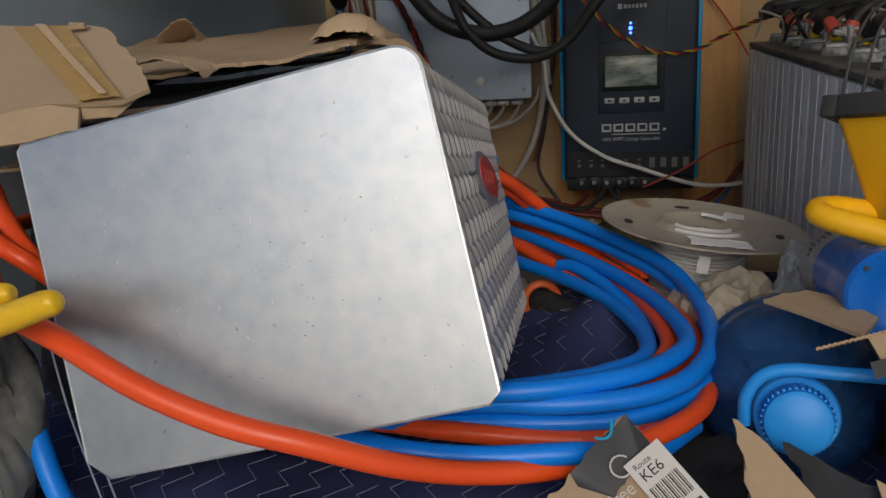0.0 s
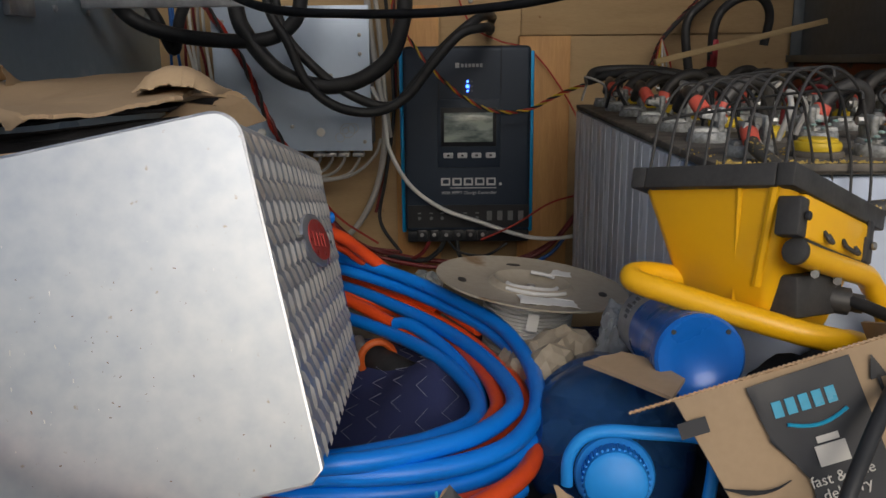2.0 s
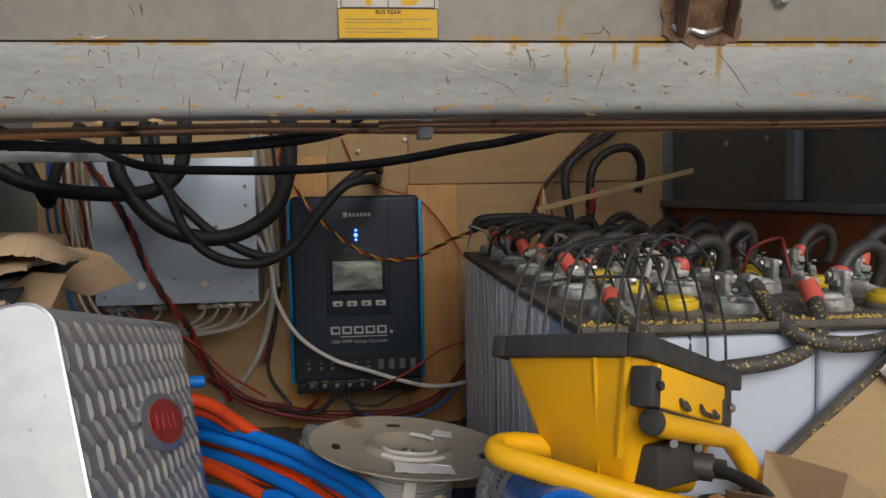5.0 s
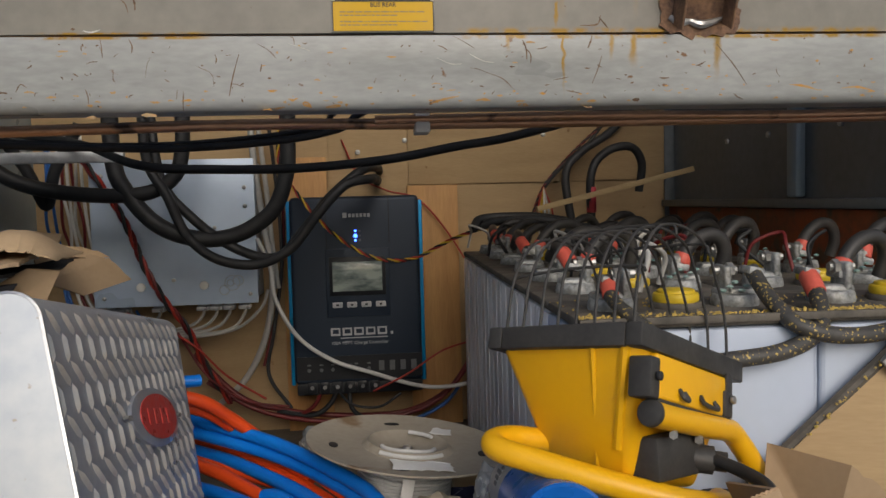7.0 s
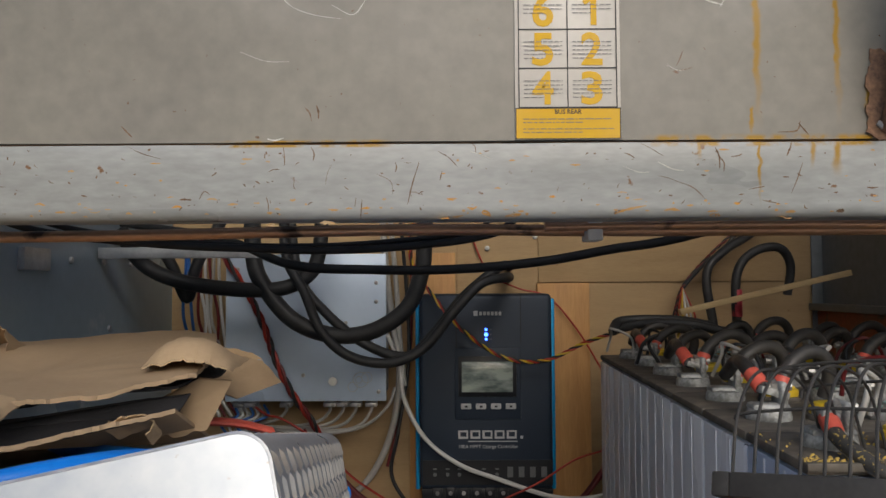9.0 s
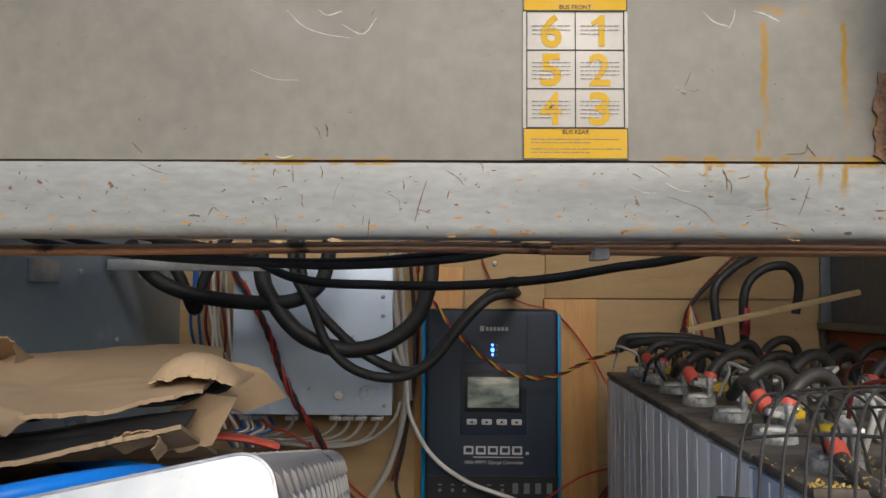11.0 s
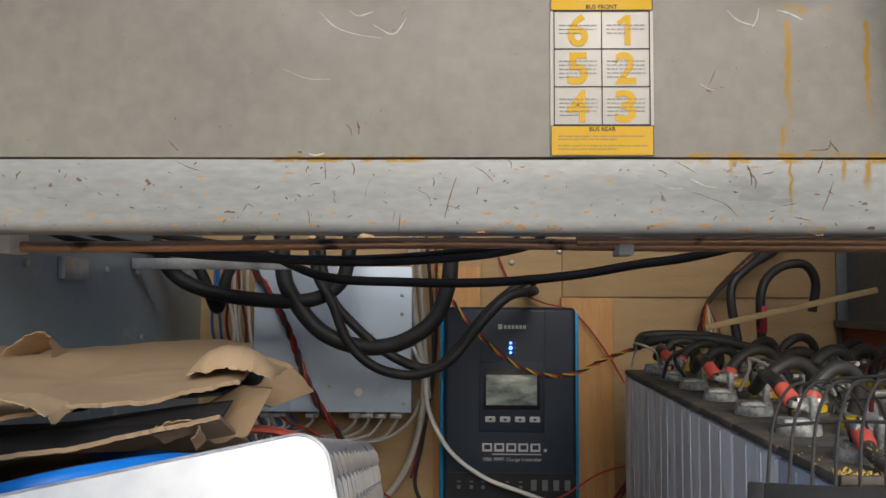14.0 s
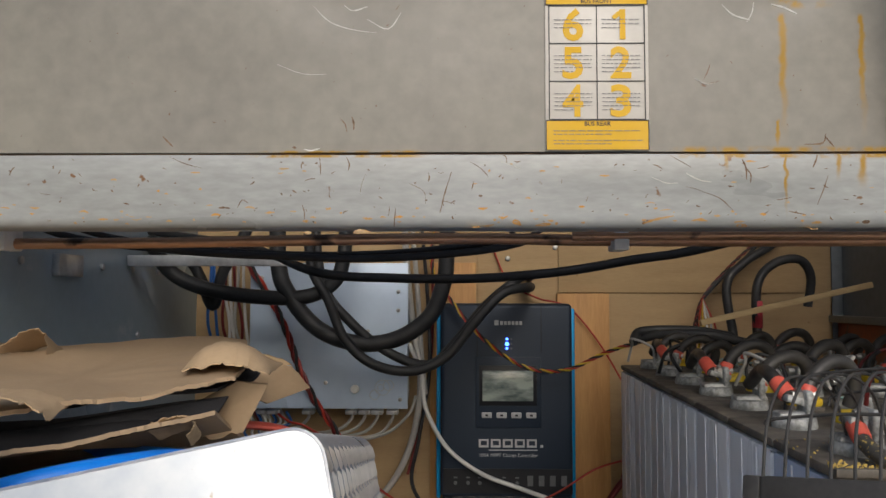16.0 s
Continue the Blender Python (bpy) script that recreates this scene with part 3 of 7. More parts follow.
part("bezel", box((0.429, CF - 0.0042, 0.886), (0.553, CF - 0.002, 0.972), 0.001), "ctl_dark", ctl)
part("screen", box((0.436, CF - 0.0052, 0.896), (0.545, CF - 0.0035, 0.961), 0.001), "lcd", ctl, "murky lcd screen with pale reflections put into its colour")
for i in range(4):
    x = 0.434 + i * 0.0318
    bt = part("button", box((x, CF - 0.007, 0.860), (x + 0.022, CF - 0.002, 0.872), 0.002), "silver_print", ctl)
    part("button_mark", patch(FM @ Matrix.Translation((0, 0, 0.0072)), x + 0.008, 0.864, x + 0.014, 0.868, 0.0003), "ink", bt)
for i, z in enumerate((1.018, 1.008, 1.0285)):
    part("indicator", cyl((0.489, CF - 0.0018, z), (0.489, CF + 0.001, z), 0.0042 if i == 0 else 0.0026, seg=12), "led_blue", ctl, "glowing blue indicator light")
    part("indicator_mark", patch(FM, 0.4965, z - 0.0015, 0.5005, z + 0.0015, 0.0006), "dim_print", ctl)
part("logo", merge(patch(FM, 0.462, 1.058, 0.471, 1.069, 0.0007, 0.0002), *[patch(FM, 0.4745 + i * 0.0083, 1.059, 0.4805 + i * 0.0083, 1.067, 0.0007) for i in range(6)]), "silver_print", ctl, smooth=False)
# product mark as plain bars
part("product_mark", merge(*[patch(FM, 0.428 + i * 0.0258, 0.797, 0.449 + i * 0.0258, 0.8015, 0.0007) for i in range(5)],
                          *[patch(FM, 0.428 + i * 0.0258, 0.811, 0.449 + i * 0.0258, 0.8145, 0.0007) for i in range(5)],
                          *[patch(FM, 0.428 + i * 0.0258, 0.8015, 0.4325 + i * 0.0258, 0.811, 0.0007) for i in range(5)],
                          *[patch(FM, 0.4455 + i * 0.0258, 0.8015, 0.449 + i * 0.0258, 0.811, 0.0007) for i in range(5)], patch(FM, 0.449, 0.7905, 0.554, 0.7925, 0.0007), patch(FM, 0.56, 0.797, 0.566, 0.803, 0.0007)), "silver_print", ctl, smooth=False)
lettering("model_text", "100A MPPT Charge Controller", 0.0105, FM @ Matrix.Translation((0.428, 0.777, 0.0004)), "silver_print", ctl, width=0.125)
part("terminal_panel", patch(FM, 0.352, 0.700, 0.628, 0.752, 0.0012), "ctl_dark", ctl)
for x in (0.378, 0.405, 0.430, 0.482, 0.51):
    part("terminal_mark", merge(cyl((x, CF - 0.003, 0.722), (x, CF, 0.722), 0.004, seg=10), patch(FM, x - 0.004, 0.732, x + 0.004, 0.735, 0.002)), "dim_print", ctl)
part("icon", merge(*[patch(FM, 0.532 + i * 0.024, 0.716, 0.544 + i * 0.024, 0.738, 0.002) for i in range(4)]), "dim_print", ctl, smooth=False)
for i in range(6):
    x = 0.372 + i * 0.028
    port = part("terminal", box((x, CF + 0.002, 0.668), (x + 0.022, CF + 0.012, 0.694), 0.002), "ctl_dark", ctl)
    part("terminal_screw", cyl((x + 0.011, CF, 0.682), (x + 0.011, CF + 0.004, 0.682), 0.0045, seg=10), "bare_metal", port)

# ---- batteries ----
CW, CL, CZ = 0.226, 0.1440, 0.980
BATTERY = pose(0.690, 1.165, 0, 0, 0, -1.6)


def battery_cell(m, label, front):
    """One tall cell: ribbed case, dark lid, two lead posts and a filler cap."""
    t = thing("battery_cell", m, label, "battery", "bank of tall battery cells")
    g = 0.0012
    case = box((g, g, 0.56), (CW - g, CL - g, CZ - 0.012), 0.004)
    bmesh.ops.bevel(case, geom=[e for e in case.edges if abs(e.verts[0].co.z - e.verts[1].co.z) > 0.2], offset=0.003, segments=1, affect="EDGES")
    rib_at = (0.045, 0.092)
    # Cells behind the front row get the case colour lightened for their dim sides.
    for name, bm, mat in (("case", case, "case_front" if front else "case_lightened"),
                          *[("rib", box((g - 0.0009, y, 0.57), (g + 0.0002, y + 0.004, CZ - 0.016), 0.0006), "case_lightened") for y in rib_at],
                          ("lid", box((0.001, 0.001, CZ - 0.010), (CW - 0.001, CL - 0.001, CZ), 0.003), "lid_black"),
                          *[("terminal_post", merge(cyl((x, 0.070, CZ - 0.001), (x, 0.070, CZ + 0.012), 0.024, 0.022, 24, 0.003), box((x - 0.020, 0.058, CZ + 0.008), (x + 0.020, 0.084, CZ + 0.017), 0.004), box((x + q - 0.004, 0.056, CZ + 0.012), (x + q + 0.004, 0.086, CZ + 0.040), 0.003, seg=3)), "lead") for x, q in ((0.050, 0.012), (0.176, -0.012))],
                          ("cap_collar", cyl((0.114, 0.066, CZ - 0.001), (0.114, 0.066, CZ + 0.006), 0.025, seg=24, bevel=0.002), "lid_black"),
                          ("filler_cap", merge(cyl((0.114, 0.066, CZ + 0.005), (0.114, 0.066, CZ + 0.015), 0.0225, seg=24, bevel=0.003), cyl((0.114, 0.066, CZ + 0.013), (0.114, 0.066, CZ + 0.018), 0.0185, seg=16, bevel=0.002)), "cap_yellow"),
                          ("terminal_bolt", merge(cyl((0.048, 0.071, CZ + 0.034), (0.074, 0.071, CZ + 0.034), 0.0045, seg=8), cyl((0.052, 0.071, CZ + 0.034), (0.058, 0.071, CZ + 0.034), 0.008, seg=6)), "bolt"),
                          ("terminal_bolt", merge(cyl((0.152, 0.071, CZ + 0.034), (0.178, 0.071, CZ + 0.034), 0.0045, seg=8), cyl((0.168, 0.071, CZ + 0.034), (0.174, 0.071, CZ + 0.034), 0.008, seg=6)), "bolt"),
                          ("corrosion", merge(*[lathe([(0.003, 0), (0.004, 0.0015), (0.002, 0.003)], Matrix.Translation((0.158 + 0.006 * i, 0.056 - 0.003 * (i % 2), CZ + 0.0145 + 0.004 * (i % 3))), 6) for i in range(6)]), "verdigris")):
        ob = new(name, finish(name, bm, mat))
        ob.parent = t
        if name == "corrosion":
            tagged(ob, kind="stuff")
    return t


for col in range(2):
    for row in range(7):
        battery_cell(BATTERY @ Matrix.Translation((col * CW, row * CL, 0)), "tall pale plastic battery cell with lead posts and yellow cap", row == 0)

# ---- aluminium box ----
AO = Vector((0.079, 0.860, 0.765))
AW, AHT = 0.2925, 0.2400
# local axes: x along the front's lower edge, y up the front, z back along the side
AX, AY = Vector((0.975, 0.100, 0.196)).normalized(), Vector((-0.229, 0.252, 0.940)).normalized()
AN = Vector((-0.04, 1.0, -0.18)).normalized()
AM = Matrix((AX, AY, AN)).transposed().to_4x4()
AM.translation = AO


def depth_at(h):
    """Length of the box at the given height, its back leaning away."""
    return 0.345 + 0.085 * h / AHT


alu = thing("metal_box", (0.2, 1.0, 0.72), "bare aluminium box with diamond plate sides and red badge", "metal box")


def rounded(w, h, rr, cut, d, inset=0.0, k=5):
    """Outline of the box's end, with round upper corners and one lower corner cut off."""
    pts = [(cut, 0), (w - rr * 0.4, 0), (w, rr * 0.4)]
    pts += [(w - rr + rr * math.cos(t), h - rr + rr * math.sin(t)) for t in np.linspace(0, math.pi / 2, k)]
    pts += [(0.003, h), (0, h - 0.003), (0, cut)]
    return pts


def prism(pts, z0, z1, m):
    bm = bmesh.new()
    a = [bm.verts.new((x, y, z0)) for x, y in pts]
    b = [bm.verts.new((x, y, z1)) for x, y in pts]
    bm.faces.new(a)
    bm.faces.new(b)
    for j in range(len(pts)):
        bm.faces.new((a[j], a[(j + 1) % len(pts)], b[(j + 1) % len(pts)], b[j]))
    bm.transform(m)
    return bm


outline = rounded(AW, AHT, 0.018, 0.014, 0.4, k=9)
part("end_plate", prism(outline, 0.0, 0.003, AM), "aluminium", alu, "brushed bare aluminium end plate, scuffed and stained", smooth=True)
shell = prism([(x + (0.0015 if x < 0.1 else -0.0015), y) for x, y in outline], 0.003, 0.4, Matrix.Identity(4))
for v in shell.verts:
    if v.co.z > 0.1:
        v.co.z = depth_at(v.co.y)
shell.transform(AM)
part("shell", shell, "tread_alu", alu)
rs = random.Random(21)
specks = []
for k in range(70):
    cx, cy, sx, sy = rs.choice(((0.165, 0.125, 0.018, 0.03), (0.20, 0.10, 0.03, 0.02), (0.15, 0.12, 0.07, 0.06), (0.29, 0.03, 0.01, 0.02), (0.12, 0.03, 0.08, 0.012)))
    x, y, s = rs.gauss(cx, sx), rs.gauss(cy, sy), rs.choice((0.00012, 0.00016, 0.0002, 0.0003, 0.0004))
    if 0.01 < x < AW - 0.005 and 0.02 < y < AHT - 0.01:
        specks.append(patch(AM @ Matrix.Translation((x, y, -0.0004)) @ pose(0, 0, 0, 0, 0, rs.uniform(0, 180)), -s * rs.uniform(1, 3), -s, s * rs.uniform(1, 3), s * 0.6, 0.0006))
tagged(part("pitting", merge(*specks), "scratch", alu, "small dark pits and scuffs", smooth=False), kind="stuff")
water = []
for k in range(90):
    x, y, s = rs.choice((rs.uniform(0.02, 0.13), rs.gauss(0.075, 0.03), rs.uniform(0.02, 0.28))), rs.choice((rs.uniform(0.03, 0.22), rs.gauss(0.115, 0.03))), rs.choice((0.00010, 0.00014, 0.0002, 0.0003))
    if 0.012 < x < AW - 0.006 and 0.02 < y < AHT - 0.02:
        water.append(patch(AM @ Matrix.Translation((x, y, -0.0002)) @ pose(0, 0, 0, 0, 0, rs.uniform(-12, 12)), -s, -s * rs.uniform(1, 7), s, s * rs.uniform(1, 7), 0.0003))
tagged(part("water_mark", merge(*water), "chip_pale", alu, "pale dried water marks", smooth=False), kind="stuff")
rim_pts = [AM @ Vector((x, y, 0.0015)) for x, y in outline]
part("weld_edge", tube(rim_pts, 0.0017, 6, 1, True, raw=True), "cut_edge", alu, "bright weathered edge of the plate")
loz = []
PZ, PY_ROW = 0.0272, 0.0160


def lozenge(m):
    bm = bmesh.new()
    L2, W2, H2 = 0.0100, 0.0029, 0.0023
    base = [bm.verts.new((x, y, 0)) for x, y in ((-L2, 0), (-L2 * 0.5, -W2), (L2 * 0.5, -W2), (L2, 0), (L2 * 0.5, W2), (-L2 * 0.5, W2))]
    a, b = bm.verts.new((-L2 * 0.55, 0, H2)), bm.verts.new((L2 * 0.55, 0, H2))
    bm.faces.new((base[0], base[1], a))
    bm.faces.new((base[1], base[2], b, a))
    bm.faces.new((base[2], base[3], b))
    bm.faces.new((base[3], base[4], b))
    bm.faces.new((base[4], base[5], a, b))
    bm.faces.new((base[5], base[0], a))
    bm.transform(m)
    return bm


for i in range(16):
    for j in range(14):
        zz, yy = 0.012 + i * PZ + (PZ / 2 if j % 2 else 0), 0.012 + j * PY_ROW
        if zz > depth_at(yy) - 0.008 or yy > AHT - 0.016:
            continue
        side = Matrix(((0, 0, 1, AW - 0.0016), (0, 1, 0, yy), (1, 0, 0, zz), (0, 0, 0, 1)))
        loz.append(lozenge(AM @ side @ (pose(0, 0, 0, 0, 0, 138) @ Matrix.Diagonal((1.25, 0.9, 1, 1)) if j % 2 else pose(0, 0, 0, 0, 0, 92))))
for i in range(15):
    for j in range(16):
        zz, xx = 0.014 + i * PZ + (PZ / 2 if j % 2 else 0), 0.026 + j * PY_ROW
        if zz > 0.41 or xx > AW - 0.022:
            continue
        top = Matrix(((1, 0, 0, xx), (0, 0, 1, AHT - 0.0002), (0, 1, 0, zz), (0, 0, 0, 1)))
        loz.append(lozenge(AM @ top @ pose(0, 0, 0, 0, 0, 138 if j % 2 else 92)))
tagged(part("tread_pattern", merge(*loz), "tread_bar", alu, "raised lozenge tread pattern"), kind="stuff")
BM = AM @ Matrix(((0, 0, 1, AW - 0.001), (0, 1, 0, 0.1435), (1, 0, 0, 0.228), (0, 0, 0, 1))) @ pose(0, 0, 0, 0, 0, -4) @ Matrix.Diagonal((3.35, 1, 1, 1))
badge = part("badge", lathe([(0.0245, 0), (0.0245, 0.003), (0.021, 0.0045), (0.0, 0.0046)], BM, 40), "tread_alu", alu, "long oval badge with a worn red enamel face")
part("badge_face", merge(lathe([(0.0190, 0.0), (0.0190, 0.0053), (0.0, 0.0054)], BM, 40)), "emblem_red", badge)
part("badge_mark", merge(*[box((-0.0125 + k * 0.0066, -0.0065, 0.0052), (-0.0085 + k * 0.0066, 0.0065, 0.0060), 0.0003, BM) for k in range(4)]), "emblem_red", badge)
for q in (-1, 1):
    part("badge_rivet", lathe([(0.0022, 0), (0.0022, 0.004), (0.0, 0.005)], BM @ Matrix.Translation((q * 0.0268, 0, 0)), 10), "bolt", badge)

# ---- hoses ----
HR = 0.0082


def hose(points, mat, label, closed=False):
    return solo("hose", tube(points, HR, 12, 9, closed), mat, label, "hose", "coil of flexible pipe")


ORANGE, BLUE = "orange plastic pipe looped in a loose coil", "blue plastic pipe looped in a loose coil"
hose([(-0.20, 1.62, 0.84), (0.0, 1.66, 0.835), (0.16, 1.60, 0.825), (0.283, 1.524, 0.812), (0.380, 1.471, 0.795), (0.452, 1.390, 0.785), (0.500, 1.317, 0.778), (0.523, 1.224, 0.774), (0.526, 1.142, 0.772), (0.517, 1.089, 0.770), (0.495, 1.041, 0.770), (0.465, 1.013, 0.770), (0.426, 0.996, 0.770), (0.383, 0.991, 0.769), (0.33, 0.995, 0.766), (0.2, 1.0, 0.752), (0.02, 1.08, 0.745), (-0.12, 1.25, 0.76)], "hose_blue", BLUE)
hose([(-0.18, 1.60, 0.82), (0.06, 1.63, 0.815), (0.2, 1.57, 0.805), (0.300, 1.514, 0.793), (0.379, 1.476, 0.778), (0.452, 1.398, 0.768), (0.500, 1.318, 0.762), (0.526, 1.217, 0.757), (0.530, 1.132, 0.754), (0.514, 1.071, 0.752), (0.479, 1.028, 0.751), (0.434, 1.003, 0.751), (0.382, 0.994, 0.751), (0.332, 0.995, 0.750), (0.25, 1.0, 0.744), (0.1, 1.06, 0.735)], "hose_blue", BLUE)
hose([(-0.15, 1.64, 0.775), (0.1, 1.66, 0.772), (0.287, 1.544, 0.762), (0.380, 1.448, 0.757), (0.438, 1.357, 0.758), (0.478, 1.258, 0.763), (0.499, 1.170, 0.769), (0.502, 1.112, 0.773), (0.488, 1.072, 0.776), (0.461, 1.034, 0.779), (0.426, 1.009, 0.781), (0.383, 0.990, 0.782), (0.335, 0.985, 0.780), (0.22, 1.0, 0.762), (0.05, 1.08, 0.75)], "hose_blue", BLUE)
hose([(-0.12, 1.66, 0.79), (0.1, 1.68, 0.782), (0.283, 1.580, 0.768), (0.370, 1.506, 0.752), (0.445, 1.401, 0.745), (0.482, 1.315, 0.746), (0.501, 1.231, 0.750), (0.502, 1.169, 0.752), (0.494, 1.118, 0.752), (0.462, 1.06, 0.750), (0.40, 1.03, 0.748), (0.3, 1.02, 0.742)], "hose_orange", ORANGE)
hose([(0.12, 1.62, 0.765), (0.25, 1.56, 0.755), (0.347, 1.492, 0.748), (0.403, 1.437, 0.745), (0.451, 1.338, 0.748), (0.478, 1.245, 0.752), (0.489, 1.175, 0.754), (0.486, 1.130, 0.754), (0.460, 1.085, 0.752), (0.40, 1.055, 0.748), (0.3, 1.04, 0.742)], "hose_orange", ORANGE)
hose([(0.46, 1.34, 0.742), (0.502, 1.25, 0.748), (0.516, 1.174, 0.750), (0.513, 1.134, 0.750), (0.496, 1.095, 0.748), (0.455, 1.055, 0.744), (0.38, 1.03, 0.738)], "hose_orange", ORANGE)
hose([(0.05, 1.57, 0.79), (0.18, 1.54, 0.775), (0.293, 1.494, 0.760), (0.382, 1.410, 0.742), (0.431, 1.352, 0.735), (0.462, 1.28, 0.726), (0.475, 1.20, 0.722)], "hose_orange", ORANGE)
hose([(0.05, 1.53, 0.76), (0.19, 1.51, 0.75), (0.301, 1.451, 0.746), (0.384, 1.367, 0.745), (0.434, 1.285, 0.748), (0.464, 1.196, 0.752), (0.470, 1.140, 0.755), (0.460, 1.103, 0.757), (0.435, 1.078, 0.758), (0.406, 1.062, 0.757), (0.33, 1.05, 0.75), (0.22, 1.06, 0.742)], "hose_blue", BLUE)
hose([(0.375, 1.412, 0.748), (0.392, 1.398, 0.752), (0.424, 1.354, 0.748), (0.455, 1.282, 0.744), (0.471, 1.216, 0.742), (0.474, 1.15, 0.738)], "hose_blue", BLUE)
hose([(0.505, 1.15, 0.718), (0.508, 1.09, 0.726), (0.496, 1.045, 0.734), (0.469, 1.011, 0.738), (0.425, 0.991, 0.740), (0.378, 0.985, 0.742), (0.334, 0.984, 0.745), (0.29, 0.990, 0.745), (0.15, 1.03, 0.735)], "hose_orange", ORANGE)
hose([(-0.05, 1.40, 0.905), (0.12, 1.41, 0.890), (0.22, 1.43, 0.878), (0.294, 1.448, 0.859), (0.327, 1.481, 0.827), (0.368, 1.493, 0.790), (0.43, 1.44, 0.766), (0.48, 1.36, 0.757)], "hose_orange", ORANGE)
hose([(-0.04, 1.44, 0.89), (0.12, 1.44, 0.874), (0.22, 1.455, 0.860), (0.291, 1.470, 0.842), (0.325, 1.498, 0.812), (0.366, 1.505, 0.775), (0.43, 1.45, 0.752)], "hose_orange", ORANGE)
hose([(0.15, 1.50, 0.862), (0.22, 1.53, 0.862), (0.272, 1.55, 0.860), (0.2795, 1.553, 0.8597)], "hose_blue", BLUE)
hose([(0.525, 1.12, 0.745), (0.506, 1.03, 0.752), (0.462, 0.97, 0.755), (0.402, 0.93, 0.753), (0.347, 0.895, 0.766), (0.300, 0.862, 0.789), (0.252, 0.840, 0.814), (0.201, 0.833, 0.830), (0.147, 0.833, 0.852), (0.091, 0.845, 0.876), (0.01, 0.890, 0.885), (-0.09, 1.0, 0.886), (-0.17, 1.12, 0.88), (-0.2, 1.28, 0.86), (-0.16, 1.45, 0.84)], "hose_orange", ORANGE)
hose([(0.50, 1.03, 0.735), (0.46, 0.965, 0.745), (0.414, 0.930, 0.764), (0.345, 0.915, 0.766), (0.29, 0.905, 0.774), (0.245, 0.925, 0.774), (0.20, 0.98, 0.765), (0.12, 1.06, 0.75)], "hose_blue", BLUE)
hose([(0.04, 1.3, 0.86), (-0.06, 1.18, 0.88), (-0.035, 1.03, 0.874), (0.03, 0.985, 0.85), (0.1, 1.0, 0.82)], "hose_orange", ORANGE)
hose([(-0.08, 1.0, 0.80), (-0.02, 0.93, 0.80), (0.012, 0.895, 0.78), (0.045, 0.87, 0.735), (0.11, 0.84, 0.69)], "hose_blue", BLUE)
hose([(-0.12, 1.55, 0.92), (0.0, 1.40, 0.945), (0.1, 1.28, 0.965), (0.14, 1.3, 0.955)], "hose_blue", BLUE)

hose([(-0.06, 1.15, 0.945), (0.0, 1.105, 0.962), (0.05, 1.10, 0.976), (0.095, 1.12, 0.984), (0.135, 1.165, 0.984), (0.15, 1.22, 0.975)], "hose_blue", BLUE)

hose([(-0.204, 1.12, 0.988), (-0.128, 1.06, 0.947), (-0.084, 1.02, 0.919), (-0.042, 0.99, 0.892), (-0.011, 0.985, 0.865)], "hose_orange", ORANGE)
hose([(-0.166, 1.04, 0.904), (-0.082, 0.99, 0.907), (-0.04, 0.975, 0.894), (-0.021, 0.985, 0.872), (-0.004, 1.0, 0.844)], "hose_orange", ORANGE)

# ---- blanket and floor covering ----
bm = bmesh.new()


def quilt(x, y):
    z = 0.705 + 0.018 * noise.noise((x * 5, y * 5, 1)) + 0.012 * noise.noise((x * 13, y * 13, 2))
    z -= 0.10 * max(0.0, min(1.0, (y - 1.5) / 0.2))
    z += 0.045 * math.exp(-((x - 0.43) ** 2 + (y - 1.28) ** 2) / 0.006)
    z -= 0.10 * max(0.0, min(1.0, (0.86 - y) / 0.16)) ** 2
    z -= 0.075 * math.exp(-((x - 0.2) ** 2 / 0.03 + (y - 1.2) ** 2 / 0.02))
    z -= 0.03 * max(0.0, min(1.0, (x - 0.42) / 0.1)) * max(0.0, min(1.0, (1.1 - y) / 0.2))
    return z


nx, ny = 110, 110
rows = [[bm.verts.new((-0.22 + 1.0 * i / nx, 0.80 + 0.90 * j / ny, quilt(-0.22 + 1.0 * i / nx, 0.80 + 0.90 * j / ny) + 0.002 * abs(math.sin((-0.22 + 1.0 * i / nx) * 70)))) for j in range(ny + 1)] for i in range(nx + 1)]
for i in range(nx):
    for j in range(ny):
        bm.faces.new((rows[i][j], rows[i + 1][j], rows[i + 1][j + 1], rows[i][j + 1]))
r = bmesh.ops.extrude_face_region(bm, geom=bm.faces[:])
for v in [g for g in r["geom"] if isinstance(g, bmesh.types.BMVert)]:
    v.co.z = FZ + 0.001
blanket = thing("moving_blanket", (0.25, 1.2, FZ), "navy quilted moving blanket heaped on the floor", "blanket")
part("quilt", bm, "navy", blanket)
th = []
for k in range(34):
    x0 = -0.2 + k * 0.028
    th.append(tube([(x0 + (0.009 if q % 2 else -0.009), 0.82 + q * 0.0215, quilt(x0, 0.82 + q * 0.0215) + 0.0028) for q in range(40)], 0.00038, 4, 1, raw=True))
tagged(part("stitching", merge(*th), "thread", blanket, "pale zigzag stitching"), kind="stuff")

# ---- wire spool ----
spool = thing("wire_spool", (0.548, 1.385, 0.68), "white electric wire on a stained cardboard spool", "wire spool")
SM = frame_at((0.5310, 1.395, 0.684), (1, 0, -0.12), (0.12, 0, 0.993))
